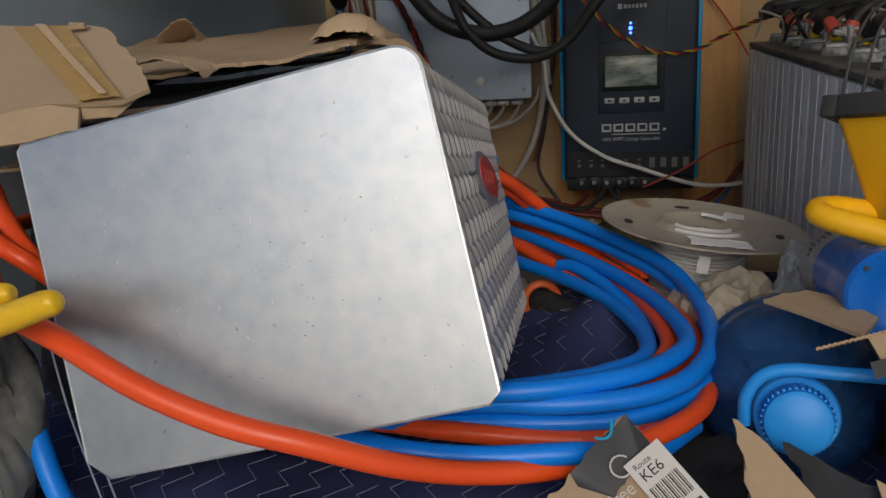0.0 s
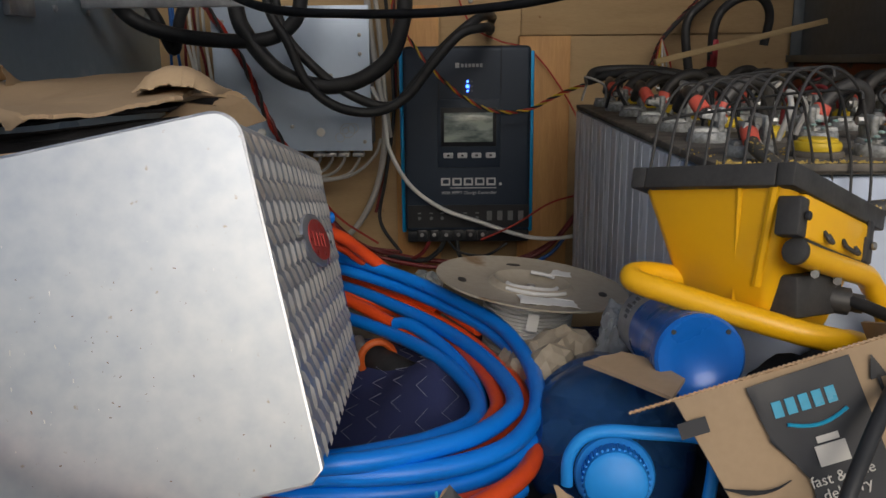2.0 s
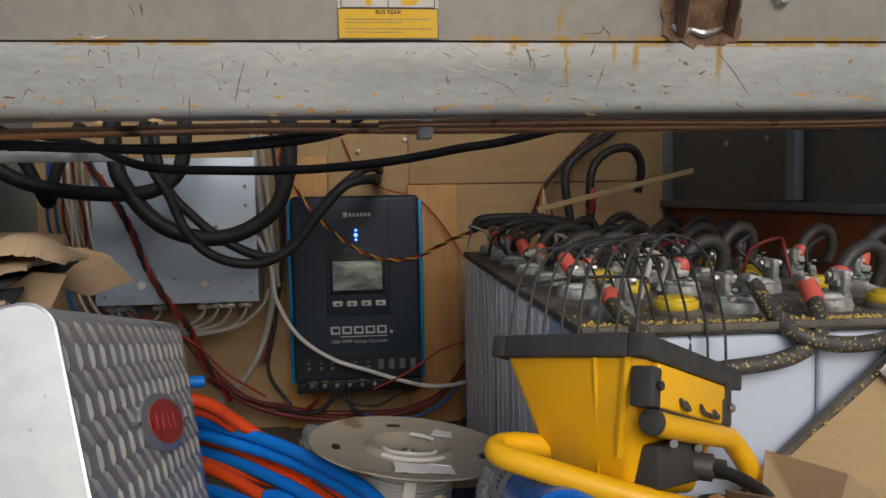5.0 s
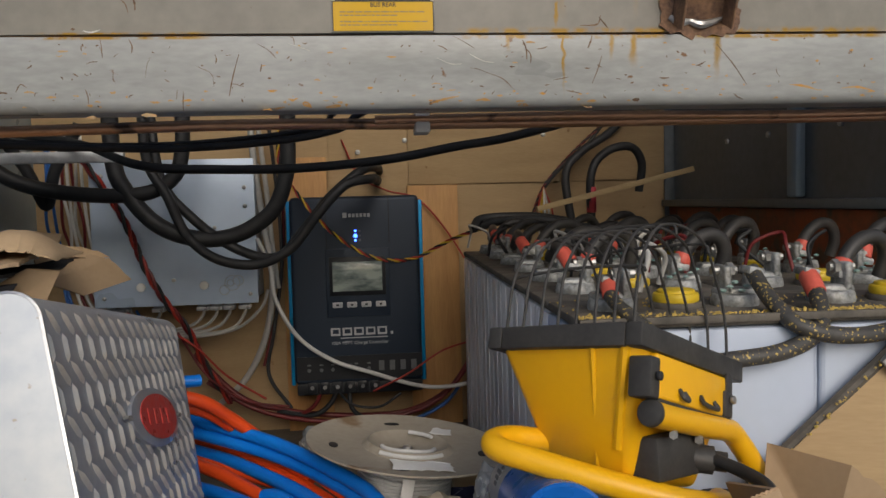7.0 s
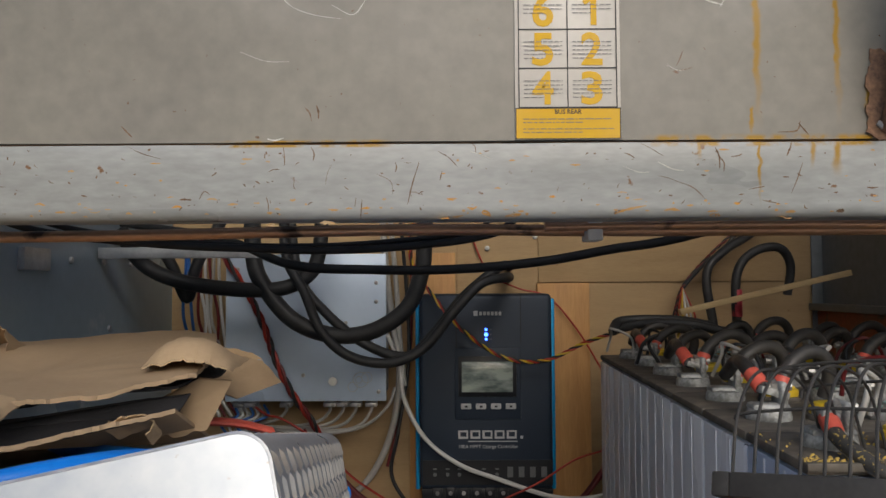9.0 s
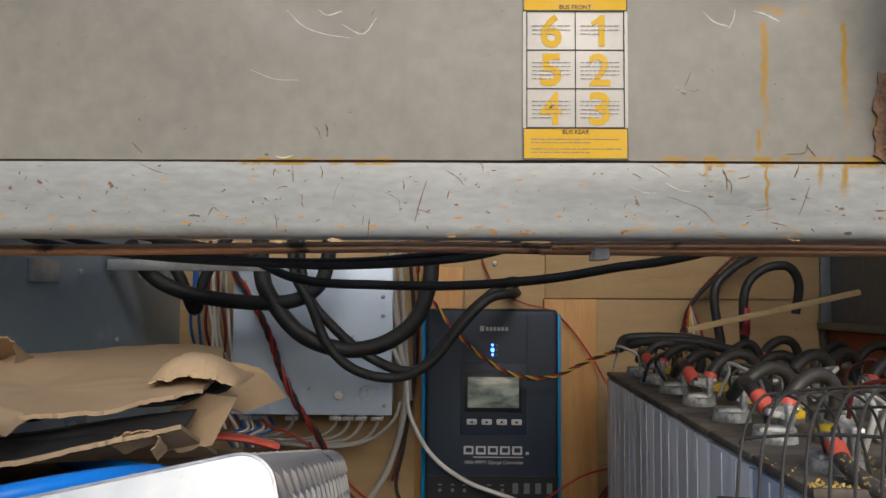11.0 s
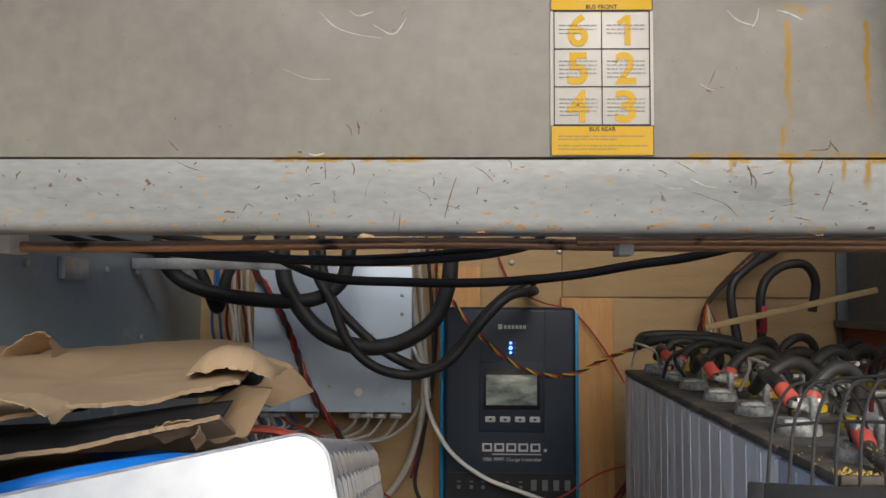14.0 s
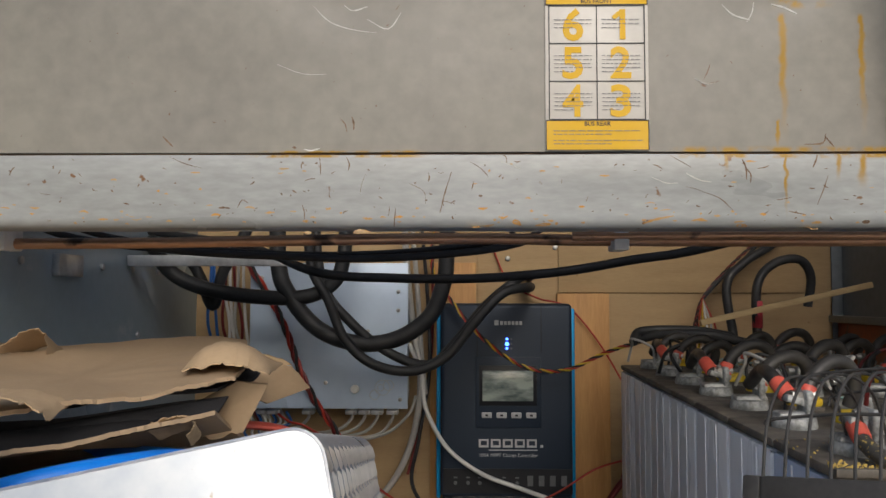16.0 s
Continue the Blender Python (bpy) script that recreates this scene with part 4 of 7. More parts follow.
part("flange", lathe([(0.012, 0.112), (0.030, 0.113), (0.040, 0.1175), (0.046, 0.1235), (0.052, 0.1175), (0.106, 0.119), (0.116, 0.122), (0.119, 0.1235), (0.119, 0.1255), (0.114, 0.1250), (0.106, 0.1215), (0.054, 0.1200), (0.047, 0.1265), (0.040, 0.1215), (0.030, 0.117), (0.012, 0.116)], SM, 64, False), "spool_card", spool, "dished stained flange with a raised ring")
for a in (100, 190, 262, 350):
    part("flange_slot", lathe([(0.0, 0.0), (0.0075, 0.0), (0.0075, 0.0006), (0.0, 0.0006)], SM @ pose(0.088 * math.cos(radians(a)), 0.088 * math.sin(radians(a)), 0.1214, 0, 0, a) @ Matrix.Diagonal((0.7, 1.3, 1, 1)), 16), "ink", spool)
part("axle_stub", cyl(SM @ Vector((0, 0, 0.10)), SM @ Vector((0, 0, 0.121)), 0.005, seg=12, bevel=0.001), "bare_metal", spool)
part("wire_end", tube([SM @ Vector((0.033 * math.cos(t), 0.033 * math.sin(t), 0.1235 + 0.001 * math.sin(3 * t))) for t in np.linspace(3.5, 5.9, 14)], 0.0024, 8, 2), "wire_white", spool)
part("wire_end", tube([SM @ Vector((0.052 * math.cos(t), 0.052 * math.sin(t), 0.1235)) for t in np.linspace(4.0, 5.5, 12)], 0.0024, 8, 2), "wire_white", spool)
part("wire_end", tube([SM @ Vector((0.036 * math.cos(t), 0.036 * math.sin(t), 0.1270)) for t in np.linspace(0.6, 1.5, 8)], 0.0024, 8, 2), "wire_white", spool)
part("flange", lathe([(0.012, 0.0), (0.115, 0.0), (0.115, 0.004), (0.012, 0.004)], SM, 48, False), "spool_card", spool)
part("hub", lathe([(0.010, 0.0), (0.030, 0.0), (0.030, 0.112), (0.010, 0.112)], SM, 24, False), "spool_card", spool)
for vs, sd in ((((-0.022, -0.090, 0.1225), (0.046, -0.092, 0.1225), (0.044, -0.062, 0.1225), (-0.024, -0.058, 0.1225)), 3), (((0.030, 0.055, 0.1225), (0.058, 0.050, 0.1225), (0.060, 0.072, 0.1225), (0.036, 0.074, 0.1225)), 4)):
    part("paper_label", card([SM @ Vector(v) for v in vs], 0.0005, (0, 1, 2, 3), 0.006, 0.003, sd), "paper_white", spool, "torn white paper label")
helix = [SM @ Vector(((0.050 + 0.004 * (k // 240 % 2)) * math.cos(k * 0.2618), (0.050 + 0.004 * (k // 240 % 2)) * math.sin(k * 0.2618), 0.010 + 0.0042 * (k / 24))) for k in range(24 * 25)]
part("wire_winding", tube(helix, 0.0023, 6, 1, raw=True), "wire_white", spool, "tight turns of white wire")
part("core_wrap", lathe([(0.030, 0.005), (0.049, 0.005), (0.049, 0.115), (0.030, 0.115)], SM, 30, False), "wire_white", spool)
part("tag", card([(0.532, 1.326, 0.768), (0.545, 1.324, 0.766), (0.549, 1.326, 0.786), (0.536, 1.328, 0.788)], 0.0006, (), 0.01), "paper_white", spool)

block = solo("wood_block", box((0.622, 1.60, FZ + 0.001), (0.745, 1.64, 0.705), 0.003), "plywood", "plywood block with a drilled hole behind the spool", "wood block")
part("hole", cyl((0.652, 1.5985, 0.657), (0.652, 1.6005, 0.657), 0.011, seg=20), "ink", block)

# ---- placard on the panel ----
LM = frame_at((0.476, PY - 0.0032, 1.2685), (1, 0, 0), (0, -1, 0))
LW, LH = 0.1065, 0.192
placard = thing("placard", (0.53, PY - 0.003, 1.27), "yellow and white loading placard stuck on the panel", "sign")
part("plate", box((0, 0, -0.002), (LW, LH, 0.0006), 0.0005, LM), "label_white", placard)
part("lower_band", patch(LM @ Matrix.Translation((0, 0, 0.0007)), 0.0008, 0.0008, LW - 0.0008, 0.0322), "label_yellow", placard, "yellow band with small print")
part("upper_band", patch(LM @ Matrix.Translation((0, 0, 0.0007)), 0.0008, 0.1530, LW - 0.0008, LH - 0.0008), "label_yellow", placard, "yellow band with small print")
IM = LM @ Matrix.Translation((0, 0, 0.0012))
lines = [patch(IM, 0.0035, z - 0.0005, LW - 0.0035, z + 0.0005) for z in (0.0328, 0.0727, 0.1125, 0.1525)]
lines += [patch(IM, 0.0002, z - 0.0004, LW - 0.0002, z + 0.0004) for z in (0.0010, 0.0318, 0.1535, LH - 0.0010)]
lines += [patch(IM, x - 0.0004, z0, x + 0.0004, z1) for x in (0.0008, LW - 0.0008) for z0, z1 in ((0.0015, 0.0313), (0.154, LH - 0.0015))]
lines += [patch(IM, x - 0.0005, 0.0328, x + 0.0005, 0.1525) for x in (0.0040, LW / 2, LW - 0.0040)]
for ln in lines:
    part("rule_line", ln, "ink", placard, smooth=False)
for col, row, ch in ((0, 2, "6"), (1, 2, "1"), (0, 1, "5"), (1, 1, "2"), (0, 0, "4"), (1, 0, "3")):
    cx, cz = 0.0040 + (col + 0.5) * (LW / 2 - 0.004), 0.0328 + row * 0.0399
    if ch == "1":
        NM = IM @ Matrix.Translation((cx, cz + 0.0040, 0))
        part("numeral", merge(patch(NM, -0.0008, 0.0, 0.0052, 0.0318, 0.0003), patch(NM @ pose(-0.0028, 0.0262, 0, 0, 0, 38), -0.0062, -0.0024, 0.0050, 0.0024, 0.00035)), "label_yellow", placard, smooth=False)
    else:
        lettering("numeral", ch, 0.0455, IM @ Matrix.Translation((cx, cz + 0.0040, 0)), "label_yellow", placard, 0.0002, 0.0012, "CENTER", 0.0215)
    rr = random.Random(col * 7 + row)
    n_lines = 3 if row == 2 else 5
    bars = []
    for k in range(n_lines):
        y, x = cz + 0.0265 - k * 0.0042 - (0.002 if row == 2 else 0.0), cx - 0.0195
        end = cx + (0.0195 if k < n_lines - 1 else 0.0)
        while x < end:
            w = rr.uniform(0.0025, 0.0075)
            bars.append(patch(IM @ Matrix.Translation((0, 0, 0.0004)), x, y, min(x + w, end), y + 0.0007, 0.0002))
            x += w + 0.0012
    tagged(part("small_print", merge(*bars), "dim_print", placard, smooth=False), kind="stuff")
lettering("band_text", "BUS REAR", 0.0062, IM @ Matrix.Translation((LW / 2, 0.0262, 0)), "ink", placard, 0.0002, 0.0001, "CENTER")
lettering("band_text", "BUS FRONT", 0.0062, IM @ Matrix.Translation((LW / 2, 0.1550, 0)), "ink", placard, 0.0002, 0.0001, "CENTER")
bars = []
rr = random.Random(5)
for y in (0.0205, 0.0170, 0.0105, 0.0070, 0.166, 0.170, 0.176, 0.180):
    x = 0.008
    while x < LW - 0.012 - (0.03 if y in (0.0170, 0.0070) else 0):
        w = rr.uniform(0.002, 0.009)
        bars.append(patch(IM @ Matrix.Translation((0, 0, 0.0002)), x, y, x + w, y + 0.0008, 0.0002))
        x += w + 0.0012
tagged(part("small_print", merge(*bars), "dim_print", placard, smooth=False), kind="stuff")

# ---- marks on the panel ----
rr = random.Random(11)


TREES = []
for ob in panel.children:
    if ob.name.split(".")[0] != "placard":
        TREES.append(BVHTree.FromPolygons([v.co for v in ob.data.vertices], [p.vertices for p in ob.data.polygons]))


def skin(x, z):
    """A point of the panel's outer face."""
    hits = [h[0].y for h in (t.ray_cast(Vector((x, PY - 0.06, z)), Vector((0, 1, 0))) for t in TREES) if h[0] is not None]
    return Vector((x, min(hits) if hits else PY, z))


def streak(points, w):
    """A thin uneven mark lying flush on the panel, tapered at both ends; points are (x, z)."""
    pts = spline([(x, PY, z) for x, z in points], 5)
    bm = bmesh.new()
    k = len(pts)
    a, b = [], []
    for i, q in enumerate(pts):
        d = pts[min(i + 1, k - 1)] - pts[max(i - 1, 0)]
        side = Vector((d.z, 0, -d.x)).normalized() * w * (0.25 + 0.75 * math.sin(math.pi * (i + 0.4) / k)) * rr.uniform(0.5, 1.2)
        for row, s in ((a, side), (b, -side)):
            g = skin(q.x + s.x, q.z + s.z)
            row.append(bm.verts.new((g.x, g.y - 0.0003, g.z)))
    for i in range(k - 1):
        bm.faces.new((a[i], a[i + 1], b[i + 1], b[i]))
    r = bmesh.ops.extrude_face_region(bm, geom=bm.faces[:])
    for v in [g for g in r["geom"] if isinstance(g, bmesh.types.BMVert)]:
        v.co.y += 0.0008
    return bm


marks = []
for k in range(290):
    low = k < 210
    x = rr.uniform(-0.5, 1.3)
    z = rr.uniform(1.212, 1.262) if low and k % 3 else (rr.uniform(1.196, 1.216) if low else rr.uniform(1.275, 1.46))
    ln, an = rr.choice((0.0008, 0.0010, 0.0014, 0.0018, 0.0024, 0.0035, 0.007)) * (0.85 if low else 0.6), rr.uniform(0, math.pi)
    dx, dz = math.cos(an) * ln, math.sin(an) * ln * 0.8
    marks.append(streak([(x - dx, z - dz), (x + rr.uniform(-1, 1) * ln * 0.3, z + rr.uniform(-1, 1) * ln * 0.3), (x + dx, z + dz)], rr.uniform(0.0003, 0.0009) * (1.0 if low else 0.7)))
for pts, w in (([(0.263, 1.304), (0.268, 1.298), (0.270, 1.290)], 0.0008), ([(0.076, 1.286), (0.082, 1.280), (0.087, 1.275)], 0.0009), ([(0.085, 1.264), (0.10, 1.257), (0.118, 1.252)], 0.0004),
               ([(0.68, 1.252), (0.686, 1.245), (0.686, 1.236)], 0.0007), ([(0.762, 1.285), (0.768, 1.278), (0.772, 1.273)], 0.0008), ([(0.60, 1.266), (0.613, 1.259), (0.625, 1.252)], 0.0003),
               ([(0.29, 1.245), (0.286, 1.236), (0.284, 1.225)], 0.0003),
               ([(0.335, 1.236), (0.35, 1.228), (0.352, 1.215)], 0.0003), ([(0.64, 1.344), (0.644, 1.352), (0.647, 1.36)], 0.0005), ([(0.636, 1.338), (0.648, 1.340), (0.656, 1.342)], 0.0004), ([(0.62, 1.232), (0.63, 1.230), (0.64, 1.226)], 0.0003)):
    marks.append(streak(pts, w))
for pts, w in (([(0.242, 1.2642), (0.243, 1.2545), (0.243, 1.2448)], 0.0005), ([(0.275, 1.3059), (0.277, 1.2991), (0.277, 1.2922)], 0.0011), ([(0.379, 1.2476), (0.372, 1.2255), (0.367, 1.2051)], 0.0007), ([(0.224, 1.2134), (0.226, 1.2060), (0.226, 1.1985)], 0.0006), ([(0.321, 1.2100), (0.320, 1.1996), (0.319, 1.1914)], 0.0006), ([(0.398, 1.2580), (0.409, 1.2516), (0.417, 1.2429)], 0.0005), ([(0.677, 1.2600), (0.681, 1.2515), (0.682, 1.2394)], 0.0009), ([(0.754, 1.2661), (0.752, 1.2588), (0.749, 1.2515)], 0.0009), ([(0.765, 1.2442), (0.760, 1.2283), (0.754, 1.2136)], 0.0005), ([(0.894, 1.2551), (0.914, 1.2340), (0.931, 1.2108)], 0.0005), ([(0.637, 1.2269), (0.655, 1.2202), (0.668, 1.2080)], 0.0005), ([(0.830, 1.2194), (0.835, 1.2188), (0.841, 1.2193)], 0.0010), ([(0.725, 1.2070), (0.734, 1.2051), (0.743, 1.2032)], 0.0006), ([(0.156, 1.2110), (0.161, 1.2189), (0.167, 1.2160)], 0.0006), ([(0.136, 1.2105), (0.141, 1.2111), (0.148, 1.2104)], 0.0012), ([(0.169, 1.2347), (0.172, 1.2364), (0.174, 1.2381)], 0.0007), ([(0.711, 1.2181), (0.722, 1.2199), (0.728, 1.2211)], 0.0005), ([(0.916, 1.2015), (0.921, 1.1977), (0.928, 1.1952)], 0.0006), ([(0.270, 1.2631), (0.273, 1.2563), (0.272, 1.2494)], 0.0007), ([(0.741, 1.2758), (0.760, 1.2770), (0.764, 1.2868)], 0.0008), ([(0.402, 1.2376), (0.401, 1.2341), (0.400, 1.2294)], 0.0007), ([(0.355, 1.2470), (0.356, 1.2424), (0.355, 1.2377)], 0.0008), ([(0.800, 1.1961), (0.804, 1.1961), (0.808, 1.1960)], 0.0022), ([(0.407, 1.2230), (0.409, 1.2230), (0.411, 1.2230)], 0.0012), ([(0.213, 1.2738), (0.215, 1.2738), (0.217, 1.2733)], 0.0016)):
    marks.append(streak(pts, w))
tagged(part("scratched_paint", merge(*marks), "scratch", panel, "dark chips and scratches", smooth=False), kind="stuff")
spots = []
for k in range(170):
    x, z = rr.uniform(-0.5, 1.3), rr.choice((rr.uniform(1.194, 1.207), rr.uniform(1.194, 1.212), rr.uniform(1.200, 1.26)))
    ln = rr.choice((0.001, 0.0015, 0.002, 0.003, 0.005))
    spots.append(streak([(x - ln, z), (x, z + rr.uniform(-0.3, 0.3) * ln), (x + ln, z + rr.uniform(-0.2, 0.2) * ln)], rr.uniform(0.0004, 0.0014)))
for pts, w in (([(0.279, 1.1865), (0.286, 1.1865), (0.294, 1.1858)], 0.0022), ([(0.442, 1.1969), (0.447, 1.1957), (0.451, 1.1927)], 0.0030), ([(0.225, 1.1847), (0.230, 1.1847), (0.234, 1.1846)], 0.0018), ([(0.673, 1.1927), (0.679, 1.1927), (0.684, 1.1921)], 0.0020), ([(0.742, 1.1904), (0.749, 1.1891), (0.753, 1.1884)], 0.0018), ([(0.626, 1.1973), (0.634, 1.1985), (0.642, 1.1972)], 0.0014), ([(0.398, 1.1902), (0.410, 1.1913), (0.423, 1.1935)], 0.0014), ([(0.466, 1.1926), (0.475, 1.1937), (0.482, 1.1942)], 0.0018), ([(0.577, 1.1947), (0.590, 1.1988), (0.608, 1.2023)], 0.0014), ([(0.981, 1.2106), (0.998, 1.2086), (1.015, 1.2040)], 0.0012), ([(1.042, 1.2058), (1.062, 1.2069), (1.083, 1.2017)], 0.0014)):
    spots.append(streak(pts, w))
tagged(part("rust_speckle", merge(*spots), "rust_stain", panel, "orange rust spots along the rolled lip", smooth=False), kind="stuff")
pale = []
for pts, w in (([(0.660, 1.423), (0.672, 1.412), (0.689, 1.407)], 0.0009), ([(0.712, 1.424), (0.725, 1.420), (0.738, 1.413)], 0.0010), ([(0.694, 1.426), (0.692, 1.415), (0.686, 1.405)], 0.0006),
               ([(0.233, 1.425), (0.250, 1.408), (0.274, 1.399), (0.300, 1.395)], 0.0005), ([(0.290, 1.410), (0.312, 1.399), (0.326, 1.416)], 0.0006), ([(0.265, 1.426), (0.275, 1.420), (0.290, 1.424)], 0.0008),
               ([(0.196, 1.362), (0.222, 1.352), (0.247, 1.351)], 0.00025), ([(0.630, 1.345), (0.642, 1.339), (0.652, 1.341)], 0.0004), ([(0.43, 1.258), (0.442, 1.254), (0.452, 1.250)], 0.0004),
               ([(0.62, 1.246), (0.634, 1.239), (0.646, 1.237)], 0.0006), ([(0.585, 1.242), (0.60, 1.236), (0.612, 1.236)], 0.0004), ([(0.225, 1.272), (0.233, 1.2705), (0.242, 1.273)], 0.0008)):
    pale.append(streak(pts, w))
tagged(part("scuffed_paint", merge(*pale), "chip_pale", panel, "pale scuffs where the paint is rubbed", smooth=False), kind="stuff")
# rusty prop arm welded to the panel
arm = thing("prop_arm", (0.87, PY, 1.28), "rusty steel channel arm welded to the panel", "steel arm")
p0, p1 = Vector((0.872, 1.318, 1.288)), Vector((0.868, 1.185, 1.56))
AMX = frame_at(p0, (1, 0, 0), p1 - p0)
ln = (p1 - p0).length
part("web", box((-0.026, -0.002, -0.02), (0.026, 0.002, ln), 0.0008, AMX), "rust", arm)
part("flange", box((-0.029, -0.028, -0.012), (-0.0262, 0.002, ln), 0.0008, AMX), "rust", arm)
part("flange", box((0.0262, -0.028, -0.012), (0.029, 0.002, ln), 0.0008, AMX), "rust", arm)
part("weld_bead", tube([(0.84, PY - 0.003, 1.284), (0.85, PY - 0.006, 1.277), (0.862, PY - 0.004, 1.279), (0.873, PY - 0.006, 1.275), (0.887, PY - 0.005, 1.278), (0.899, PY - 0.004, 1.283)], [0.003, 0.0046, 0.0034, 0.005, 0.0036, 0.003], 8, 5), "bare_metal", arm, "lumpy weld bead")
part("burnt_patch", card([(0.828, PY - 0.002, 1.275), (0.86, PY - 0.002, 1.262), (0.915, PY - 0.002, 1.266), (0.92, PY - 0.002, 1.285), (0.912, PY - 0.002, 1.35), (0.835, PY - 0.002, 1.36)], 0.001, (0, 1, 2, 3, 4, 5), 0.005, 0.004, 9), "rust", arm, "burnt rusty paint round the weld")
hook = solo("wire_hook", tube([(0.965, PY - 0.004, 1.345), (0.960, PY - 0.008, 1.325), (0.964, PY - 0.010, 1.310), (0.972, PY - 0.008, 1.312), (0.973, PY - 0.006, 1.330), (0.969, PY - 0.004, 1.348)], 0.003, 8, 6, True), "bare_metal", "small bent steel wire hook on the panel", "hook")

# ---- cables on the back wall ----


def cable(points, r, mat, label, name="cable", cat="cable", n=9, group=""):
    return solo(name, tube(points, r, 10, n), mat, label, cat, group)


galv = solo("metal_strip", box((-0.235, 1.985, 1.176), (0.075, 2.0, 1.196), 0.001), "galvanised", "galvanised punched steel strip under the ceiling", "metal strip")
BC = "thick black battery cable hanging in a loop"
cable([(-0.22, 2.05, 1.23), (-0.196, 2.1, 1.17), (-0.127, 2.1, 1.136), (-0.024, 2.1, 1.119), (0.078, 2.1, 1.119), (0.135, 2.1, 1.148), (0.155, 2.1, 1.20), (0.16, 2.1, 1.30)], 0.0150, "black_rubber", BC)
cable([(0.02, 2.1, 1.30), (0.024, 2.1, 1.181), (0.044, 2.1, 1.125), (0.102, 2.1, 1.057), (0.181, 2.1, 1.027), (0.26, 2.1, 1.035), (0.327, 2.1, 1.08), (0.355, 2.1, 1.148), (0.361, 2.1, 1.20), (0.363, 2.1, 1.32)], 0.0165, "black_rubber", BC)
cable([(0.085, 2.08, 1.30), (0.093, 2.08, 1.181), (0.127, 2.08, 1.114), (0.161, 2.08, 1.036), (0.217, 2.08, 0.987), (0.295, 2.08, 0.974), (0.362, 2.08, 1.004), (0.417, 2.08, 1.07), (0.472, 2.09, 1.126), (0.525, 2.13, 1.139), (0.54, 2.25, 1.14), (0.545, 2.395, 1.14)], 0.0098, "black_rubber", BC)
cable([(0.09, 2.12, 1.30), (0.112, 2.1, 1.148), (0.169, 2.1, 1.069), (0.249, 2.1, 1.007), (0.328, 2.1, 0.985), (0.384, 2.1, 1.036), (0.44, 2.1, 1.103), (0.507, 2.12, 1.157), (0.54, 2.22, 1.165), (0.55, 2.395, 1.165)], 0.0098, "black_rubber", BC)
cable([(-0.2, 2.12, 1.25), (-0.15, 2.13, 1.17), (-0.12, 2.14, 1.10), (-0.10, 2.14, 1.17), (-0.05, 2.14, 1.26)], 0.0115, "black_rubber", BC)
TC = "black rubber cable slung under the ceiling"
cable([(-0.24, 2.1, 1.25), (0.0, 1.95, 1.21), (0.164, 1.75, 1.157), (0.288, 1.75, 1.148), (0.42, 1.75, 1.148), (0.551, 1.75, 1.159), (0.657, 1.75, 1.177), (0.753, 1.75, 1.192), (0.95, 1.76, 1.24), (1.28, 1.78, 1.31)], 0.0072, "black_rubber", TC)
cable([(-0.24, 1.6, 1.235), (-0.15, 1.6, 1.20), (0.01, 1.6, 1.181), (0.143, 1.6, 1.174), (0.253, 1.6, 1.171), (0.377, 1.6, 1.178), (0.47, 1.6, 1.193), (0.6, 1.62, 1.24), (1.28, 1.7, 1.32)], 0.0052, "black_rubber", TC)
cable([(-0.24, 1.63, 1.25), (-0.12, 1.63, 1.205), (0.05, 1.63, 1.184), (0.2, 1.63, 1.178), (0.33, 1.63, 1.184), (0.45, 1.63, 1.20), (0.55, 1.64, 1.24), (1.28, 1.72, 1.33)], 0.0045, "black_rubber", TC)


def twisted(points, r, gap, turns, mats, label):
    """Strands wound round one another along a smooth line."""
    path = spline(points, 26)
    t = thing("twisted_wire", points[0], label, "wire")
    for s, mt in enumerate(mats):
        strand = []
        up = Vector((0, -1, 0))
        for i, q in enumerate(path):
            d = (path[min(i + 1, len(path) - 1)] - path[max(i - 1, 0)]).normalized()
            u = (up - d * up.dot(d)).normalized()
            v = d.cross(u)
            ang = 2 * math.pi * (turns * i / len(path) + s / len(mats))
            strand.append(q + (u * math.cos(ang) + v * math.sin(ang)) * gap)
        part("strand", tube(strand, r, 6, 1, raw=True), mt, t)
    return t


twisted([(0.335, 2.28, 1.30), (0.325, 2.28, 1.19), (0.371, 2.22, 1.108), (0.443, 2.2, 1.025), (0.526, 2.2, 0.972), (0.609, 2.2, 0.966), (0.688, 2.18, 1.003), (0.754, 2.15, 1.030)], 0.0021, 0.0023, 15, ("wire_red", "wire_yellow", "black_rubber"), "twisted red, yellow and black wires")
twisted([(0.88, 2.2, 1.06), (0.93, 2.3, 1.12), (1.0, 2.33, 1.19), (1.08, 2.34, 1.26)], 0.0019, 0.0022, 9, ("wire_dark_red", "black_rubber"), "twisted dark red and black wires")
twisted([(-0.085, 2.2, 1.24), (-0.069, 2.2, 1.197), (-0.014, 2.2, 1.113), (0.024, 2.19, 1.041), (0.049, 2.19, 0.97), (0.086, 2.2, 0.893), (0.125, 2.22, 0.83), (0.155, 2.25, 0.74), (0.20, 2.28, 0.65)], 0.0036, 0.0046, 7, ("wire_dark_red", "wire_red", "black_rubber"), "loosely twisted dark red and black wires")
W = "thin insulated wire hanging on the back wall"
